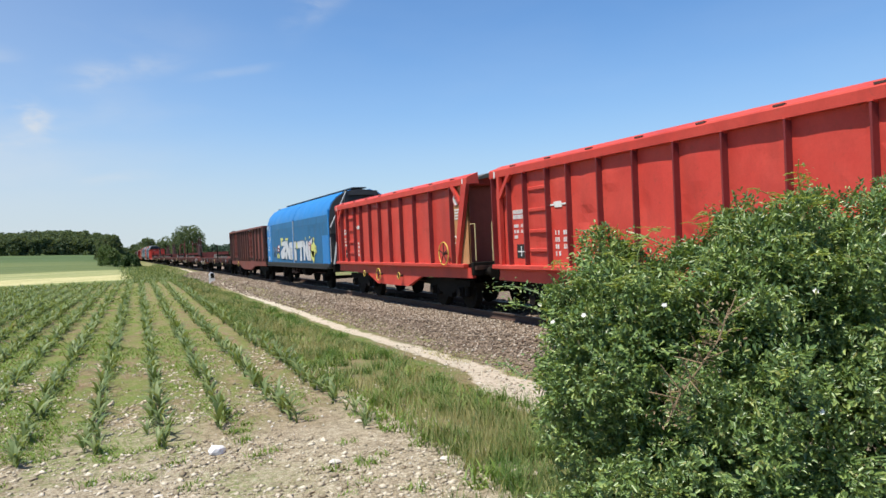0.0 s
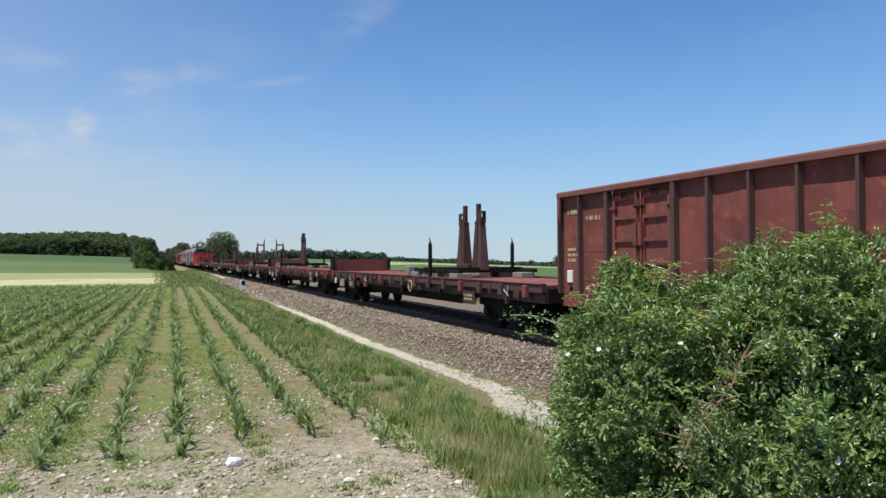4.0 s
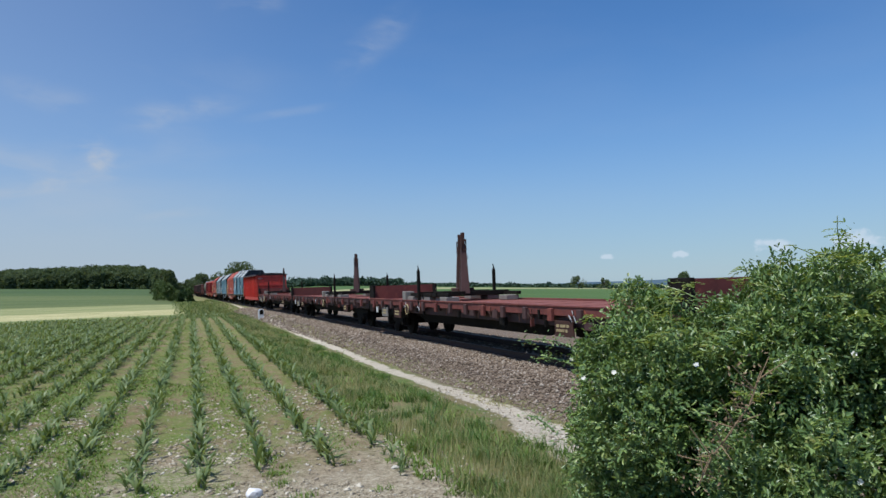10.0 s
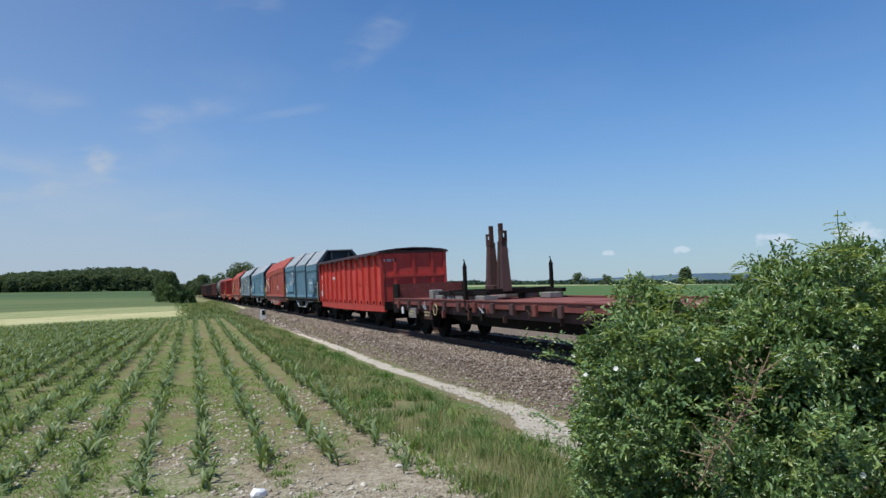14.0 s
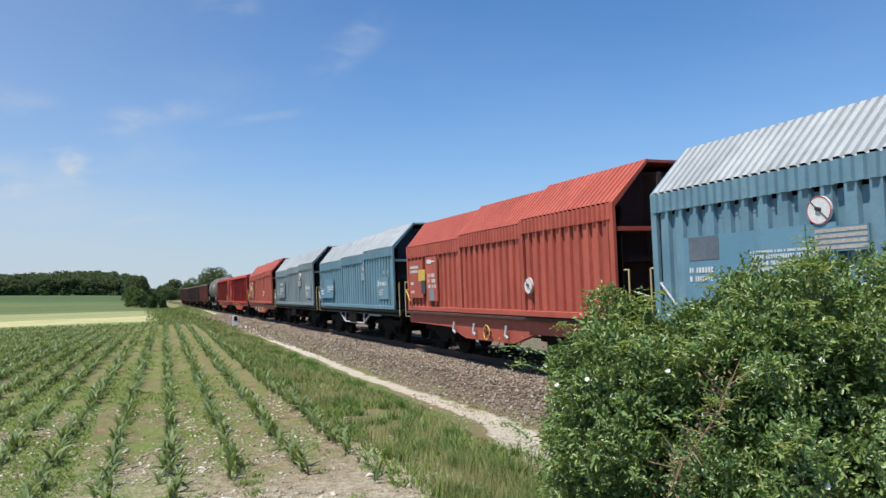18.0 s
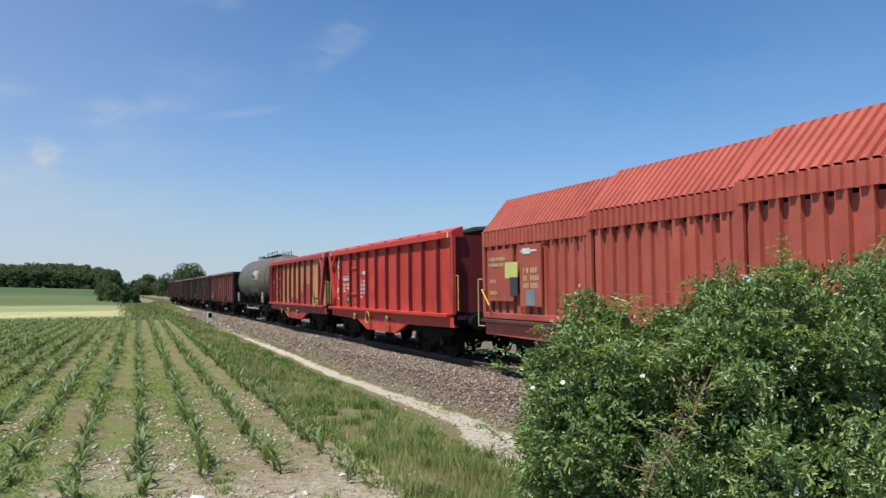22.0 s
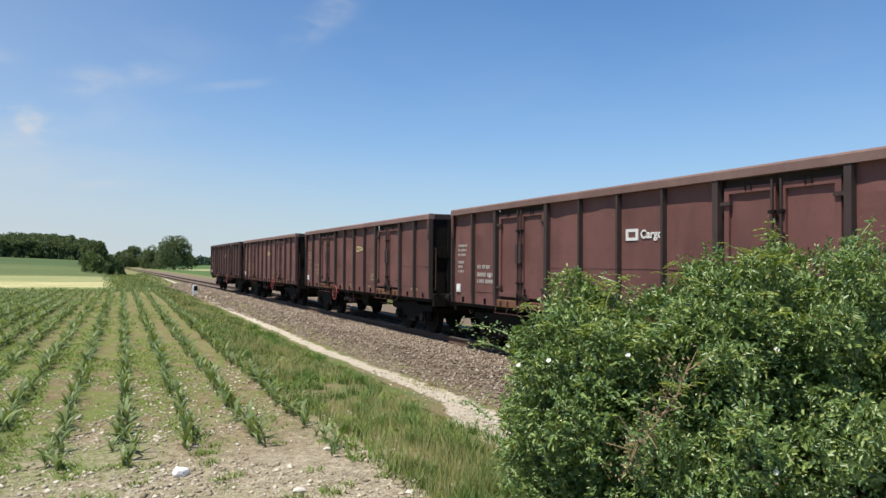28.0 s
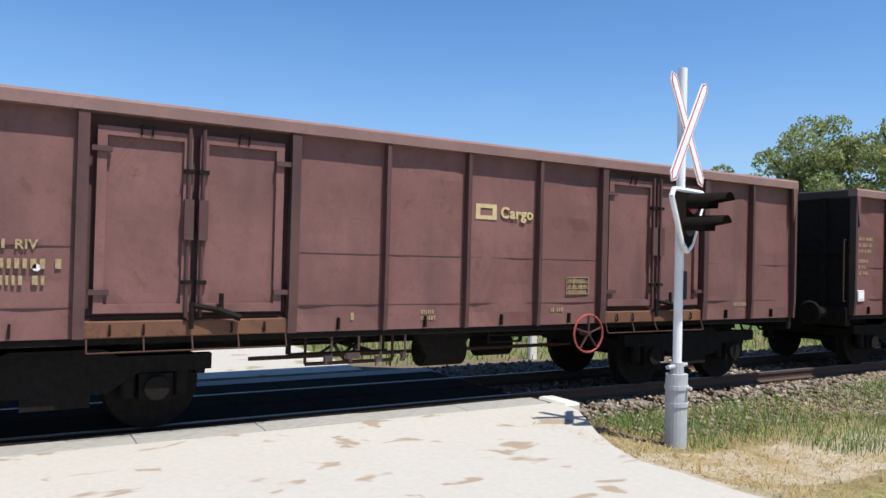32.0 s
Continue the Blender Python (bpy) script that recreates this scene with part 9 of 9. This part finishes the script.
    # flowers
    for k, (x, y, z) in enumerate(((2.42, 4.0, 1.28), (2.46, 3.72, 1.34), (2.75, 3.35, 1.4), (3.35, 2.85, 1.46), (2.55, 4.35, 1.36), (3.05, 2.6, 0.9), (3.9, 2.3, 1.25))):
        bm = bmesh.new()
        for j in range(5):
            b = 2 * math.pi * j / 5 + k
            u, v = Vector((math.cos(b), math.sin(b), 0.25)), Vector((-math.sin(b), math.cos(b), 0))
            vs = [bm.verts.new(q) for q in (Vector((0, 0, 0)), u * 0.010 + v * 0.008, u * 0.017, u * 0.010 - v * 0.008)]
            bm.faces.new(vs)
        f = part("flower", bm, M_PETAL, bush, "small white dog rose flower")
        f.matrix_basis = Matrix.Translation(Vector((x, y, z)) - bush.location) @ Vector((-0.6, -0.55, 0.55)).to_track_quat("Z", "Y").to_matrix().to_4x4()
    # a withered branch on the near face
    bm = bmesh.new()
    way = [Vector((2.42, 2.98, 0.86)), Vector((2.5, 2.96, 1.0)), Vector((2.56, 2.9, 1.12)), Vector((2.66, 2.86, 1.26)), Vector((2.72, 2.84, 1.42))]
    for a, b in zip(way[:-1], way[1:]):
        rod(bm, a - bush.location, b - bush.location, 0.005, 5, 0.0035)
        for k in range(5):
            s = a.lerp(b, r.random())
            rod(bm, s - bush.location, s - bush.location + Vector((r.uniform(-0.14, 0.1), r.uniform(-0.14, 0.1), r.uniform(-0.05, 0.16))), 0.004, 4, 0.002)
    part("withered_branch", bm, M_TWIG, bush, "brown withered branch")
    n3 = 300
    u = rng.random(n3)
    pos = np.array([tuple(way[0].lerp(way[-1], v)) for v in u]) + rng.normal(0, 0.055, (n3, 3)) - origin
    tagged(leaflets(pos, rng.uniform(0.012, 0.026, n3), unit(rng.normal(size=(n3, 3))), rng.normal(size=(n3, 3)), M_TWIG, "withered_leaves", bush, rng), kind="stuff")


def clump_cloud(centres, size, rng, squash=0.75):
    """Random leaf-clump quads round the given centres."""
    n = len(centres)
    a, b = unit(rng.normal(size=(n, 3))), unit(rng.normal(size=(n, 3)))
    u = unit(np.cross(a, b))
    v = np.cross(a, u)
    s = size[:, None]
    w = rng.uniform(0.5, 1.0, (n, 1))
    pts = np.stack([centres - u * s, centres - v * s * w * 0.8, centres + u * s * rng.uniform(0.7, 1.1, (n, 1)), centres + v * s * w], 1)
    return pts.reshape(-1, 3), np.arange(4 * n)


def crown_points(rng, n, centre, radii, lumps=9, fine=1.0):
    """Points near the surface of a lumpy crown."""
    c = unit(rng.normal(size=(lumps, 3))) * np.array(radii) * (0.55 if fine == 1.0 else rng.uniform(0.25, 0.85, (lumps, 1)))
    rad = rng.uniform(0.35, 0.6, lumps) * fine
    k = rng.integers(0, lumps, n)
    d = unit(rng.normal(size=(n, 3)))
    d[:, 2] = np.abs(d[:, 2]) * np.where(rng.random(n) < 0.72, 1, -1)
    p = c[k] + d * np.array(radii) * rad[k][:, None] * rng.uniform(0.7, 1.05, (n, 1))
    return p + np.array(centre)


def crown_dome(rng, n, height, width, lumps):
    """A crown that comes down to the ground: rounded boughs heaped up to a dome."""
    a, v = rng.uniform(0, 2 * math.pi, lumps), rng.random(lumps) ** 0.8
    out = np.sqrt(np.clip(1 - (v * 0.98) ** 2, 0.02, 1)) * rng.uniform(0.62, 0.9, lumps)
    c = np.stack([np.cos(a) * out * width * 0.42, np.sin(a) * out * width * 0.42, v * height * 0.80], 1)
    rad = rng.uniform(0.13, 0.24, lumps) * min(width, height * 1.2)
    k = rng.integers(0, lumps, n)
    d = unit(rng.normal(size=(n, 3)) + np.array([0, 0, 0.25]))
    p = c[k] + d * rad[k][:, None] * rng.uniform(0.72, 1.04, (n, 1))
    p[:, 2] = np.clip(np.abs(p[:, 2]), 0.02, height)
    return p


def make_tree(name, label, x, y, height, width, leaves, leaf, material, seed, trunk=True, low=0.18, lumps=10, fine=1.0):
    rng = np.random.default_rng(seed)
    r = random.Random(seed)
    tree = new(name)
    z = ground_height(x, y)
    tree.location = (x, y, z)
    tagged(tree, label, "tree" if "tree" in name else "shrub")
    if trunk:
        bm = bmesh.new()
        top = height * 0.62
        rod(bm, (0, 0, -0.2), (0.1, 0.05, top * 0.5), 0.028 * height, 9, 0.02 * height)
        rod(bm, (0.1, 0.05, top * 0.5), (0.0, 0.1, top), 0.02 * height, 8, 0.008 * height)
        part("trunk", bm, M_BARK, tree)
        for k in range(7):
            a = 2 * math.pi * k / 7 + r.random()
            zz = height * r.uniform(0.25, 0.55)
            bm = bmesh.new()
            rod(bm, (0.05, 0.05, zz), (0.36 * width * math.cos(a), 0.36 * width * math.sin(a), zz + height * r.uniform(0.1, 0.3)), 0.010 * height, 6, 0.004 * height)
            part("limb", bm, M_BARK, tree)
    if low < 0.1:
        p = crown_dome(rng, leaves, height, width, lumps)
    else:
        mid = height * (0.5 + low / 2)
        p = crown_points(rng, leaves, (0, 0, mid), (width / 2, width / 2, height * (1 - low) / 2), lumps, fine)
        p[:, 2] = np.clip(p[:, 2], 0.05 * height, None)
    co, loops = clump_cloud(p, leaf * rng.uniform(0.6, 1.3, leaves), rng)
    tagged(quick_mesh("crown", co, loops, 4, material, tree), kind="stuff")
    return tree


def build_trees():
    rng = np.random.default_rng(3)
    # the wood beyond the fields: a front of whole trees, then crowns that climb to the ridge
    pts, sizes = [], []
    for k in range(470):
        deep = 0.0 if k < 120 else rng.random() ** 0.8
        x = -0.5 - 125 * (k / 120 if k < 120 else rng.random()) + rng.normal(0, 0.8)
        y = 386 + 70 * deep + rng.normal(0, 1.5)
        ridge = float(np.interp(x, (-130, -76, -45, -28, -14, -4, 0), (8.0, 10.4, 12.8, 14.0, 13.4, 11.8, 9.5))) + rng.normal(0, 0.28)
        h = ridge * (0.66 + 0.34 * math.sin(1.571 * min(1.0, deep * 1.25)))
        w, n = rng.uniform(5.0, 8.0), 520 if k < 120 else 300
        p = crown_dome(rng, n, h if k < 120 else h * 0.6, w, 14)
        if k >= 120:
            p[:, 2] += h * 0.4
        g = ground_height(x, 386)
        pts.append(p + np.array((x, y, g)))
        sizes.append(rng.uniform(0.28, 0.62, n))
    co, loops = clump_cloud(np.concatenate(pts), np.concatenate(sizes), rng)
    tagged(quick_mesh("wood", co, loops, 4, M_WOOD), "dark broadleaved wood beyond the fields", "wood", kind="stuff")
    # tree rows on the skyline
    pts, sizes = [], []
    for k in range(1150):
        a = radians(rng.uniform(5, 68)) if k < 720 else radians(rng.uniform(5, 17))
        d = rng.uniform(690, 760)
        h = rng.uniform(2.6, 4.0) * (1.3 if rng.random() < 0.12 else 1) * (2.0 if a < 0.3 else 1.0)
        x, y = d * math.sin(a), d * math.cos(a)
        n = 40
        pts.append(crown_points(rng, n, (x, y, ground_height(x, y) + h * 0.45), (6, 6, h * 0.55), 5))
        sizes.append(rng.uniform(0.8, 1.6, n))
    for k in range(150):
        a = radians(rng.uniform(100, 175))
        d = rng.uniform(300, 420)
        h = rng.uniform(6, 10)
        n = 24
        pts.append(crown_points(rng, n, (d * math.sin(a), d * math.cos(a), -0.4 + h * 0.45), (6, 6, h * 0.5), 5))
        sizes.append(rng.uniform(1.0, 2.0, n))
    co, loops = clump_cloud(np.concatenate(pts), np.concatenate(sizes), rng)
    tagged(quick_mesh("skyline_trees", co, loops, 4, M_SKYLINE), "low dark line of trees on the horizon", "trees", kind="stuff")
    # blue hills far off, the distance haze put into their colour
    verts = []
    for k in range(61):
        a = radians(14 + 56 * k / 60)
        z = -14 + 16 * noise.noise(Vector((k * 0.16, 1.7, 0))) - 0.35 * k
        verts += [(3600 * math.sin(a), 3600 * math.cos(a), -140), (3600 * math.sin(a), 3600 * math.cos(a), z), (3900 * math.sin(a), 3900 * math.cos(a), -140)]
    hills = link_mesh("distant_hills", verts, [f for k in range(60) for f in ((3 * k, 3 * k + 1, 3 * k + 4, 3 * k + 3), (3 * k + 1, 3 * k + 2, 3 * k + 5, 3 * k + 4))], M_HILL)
    tagged(hills, "hills on the far horizon, tinted with haze blue", "hills", kind="structure")
    # trees and shrubs along the line
    make_tree("oak_tree", "broad dark green tree standing beside the railway", 26.8, 305, 13.4, 17.5, 9000, 0.3, M_WOOD, 31, low=0.04, lumps=40)
    make_tree("oak_tree", "rounded green tree beside the railway", 19.5, 322, 7.5, 9, 4000, 0.3, M_WOOD, 32, low=0.04, lumps=24)
    for k, (x, y, h, w) in enumerate(((12.5, 400, 9.5, 10), (17, 410, 11.5, 10), (22, 400, 10, 11), (27, 430, 12.5, 11), (33, 420, 10.5, 10), (16, 440, 12, 12), (10, 430, 8, 9))):
        make_tree("roadside_tree", "mid-green tree in the row along the line", x, y, h, w, 3200, 0.36, M_WOOD, 40 + k, low=0.03, lumps=24)
    for k, (x, y, h, w, mat) in enumerate(((2.8, 142, 2.4, 3.3, M_TREE_DARK), (-0.4, 152, 3.7, 3.4, M_TREE), (-1.5, 158, 4.4, 3.4, M_TREE), (1.2, 165, 2.4, 3.0, M_TREE), (-0.4, 225, 8.4, 6.6, M_WOOD), (2.6, 240, 4.2, 5.0, M_WOOD), (-2.4, 250, 8.2, 6.4, M_WOOD), (5.0, 260, 3.6, 5.0, M_TREE))):
        make_tree("field_shrub", "dense shrub at the end of the maize field" if k < 4 else "leafy small tree at the field's corner", x, y, h, w, 5000, 0.11 if k < 4 else 0.22, mat, 60 + k, trunk=k >= 4, low=0.01, lumps=30)
    for k, (a, d, h, w) in enumerate(((38.4, 330, 9.4, 9.0), (30.8, 520, 9.0, 13), (32.7, 540, 9.0, 10), (42.0, 420, 6.0, 8), (44.5, 380, 5.5, 8))):
        make_tree("lone_tree", "small dark tree standing alone in the green fields", d * math.sin(radians(a)), d * math.cos(radians(a)), h, w, 900, 0.5, M_WOOD, 80 + k, low=0.06)
    for k, (a, d, h, w) in enumerate(((141.5, 52, 9.4, 7.5), (147.5, 47, 11.0, 8.5), (153.5, 49, 12.2, 9.5), (160, 55, 12, 9))):
        make_tree("locust_tree", "light green locust tree with an airy crown", d * math.sin(radians(a)), d * math.cos(radians(a)), h, w, 17000, 0.095, M_LOCUST, 90 + k, low=0.3, lumps=46, fine=0.42)


def dry_weed(x, y, h, seed):
    r = random.Random(seed)
    z = ground_height(x, y)
    bm = bmesh.new()
    top = Vector((r.uniform(-0.08, 0.08), r.uniform(-0.08, 0.08), h))
    rod(bm, (0, 0, 0), top, 0.0045, 5, 0.002)
    for k in range(12):
        u = 0.35 + 0.62 * k / 12
        a = r.uniform(0, 6.28)
        s = top * u
        e = s + Vector((math.cos(a) * 0.11 * (1.1 - u), math.sin(a) * 0.11 * (1.1 - u), 0.09))
        rod(bm, s, e, 0.0025, 4, 0.0015)
        rod(bm, e, e + Vector((0, 0, 0.025)), 0.005, 4, 0.003)
    ob = part("dry_weed", bm, M_GREYTWIG, None)
    ob.location = (x, y, z)
    tagged(ob, "dried-up weed stalk at the road's edge", "weed", "dry weeds at the road's edge")


build_maize()
build_grass()
build_south_verge()
build_bush()
build_trees()
for k, (x, y, h) in enumerate(((3.35, 0.51, 1.25), (3.45, 0.335, 1.15), (4.0, 0.85, 0.55), (4.2, 1.0, 0.6), (3.9, 1.1, 0.45))):
    dry_weed(x, y, h, 100 + k)


BEE_WAY = [(0, 3.816, 3.622, 6.361, 55), (18, 2.016, 1.222, 3.961, 55), (18.8, 1.066, 0.672, 2.661, 55), (18.9, 0.816, 0.622, 2.361, 55), (19, 0.760, 0.667, 2.259, 55), (19.1, 0.653, 0.649, 2.341, 55), (19.2, 0.453, 0.699, 2.641, 55), (20, -1.347, -0.351, 4.341, 55), (22.8, 2.0, 0.3, 3.6, 55), (23.3, 1.211, 0.621, 2.571, 55), (23.4, 1.001, 0.712, 2.362, 55), (23.5, 0.863, 0.783, 2.214, 55), (23.6, 0.785, 0.909, 2.397, 55), (23.8, 0.646, 1.079, 2.875, 55), (25, -1.5, -0.5, 5.0, 55), (32, -5.347, -5.351, 6.341, 55)]


for ob in list(bpy.data.objects):
    if ob.type == "MESH" and ob.name.split(".")[0] in ("writing", "wagon_data", "small_mark", "board_writing", "company_bars", "end_writing", "data_lettering", "load_grid"):
        tagged(ob, kind="stuff")  # small bars that stand for lines of writing


def motions():
    for wagon, at in TRAIN:
        walk(wagon, [(t, pose(XC, at - gone(t), 0)) for t in range(0, 33, 4)])

    walk(BEE, [(t, pose(x, y, z, -18, 15, rz)) for t, x, y, z, rz in BEE_WAY])
    # the wheels roll: 0.46 m in radius, axles along x
    rolled = {}
    for wheel in WHEELS:
        key = tuple(round(v, 2) for v in wheel.matrix_basis.translation)
        if key in rolled:
            wheel.rotation_mode = "QUATERNION"
            keys = wheel.animation_data_create()
            keys.action = rolled[key].action
            keys.action_slot = rolled[key].action_slot
        else:
            place = wheel.matrix_basis.copy()
            walk(wheel, [(0.04 * k, place @ Matrix.Rotation(gone(0.04 * k) / 0.46, 4, "X")) for k in range(801)])
            rolled[key] = wheel.animation_data


motions()
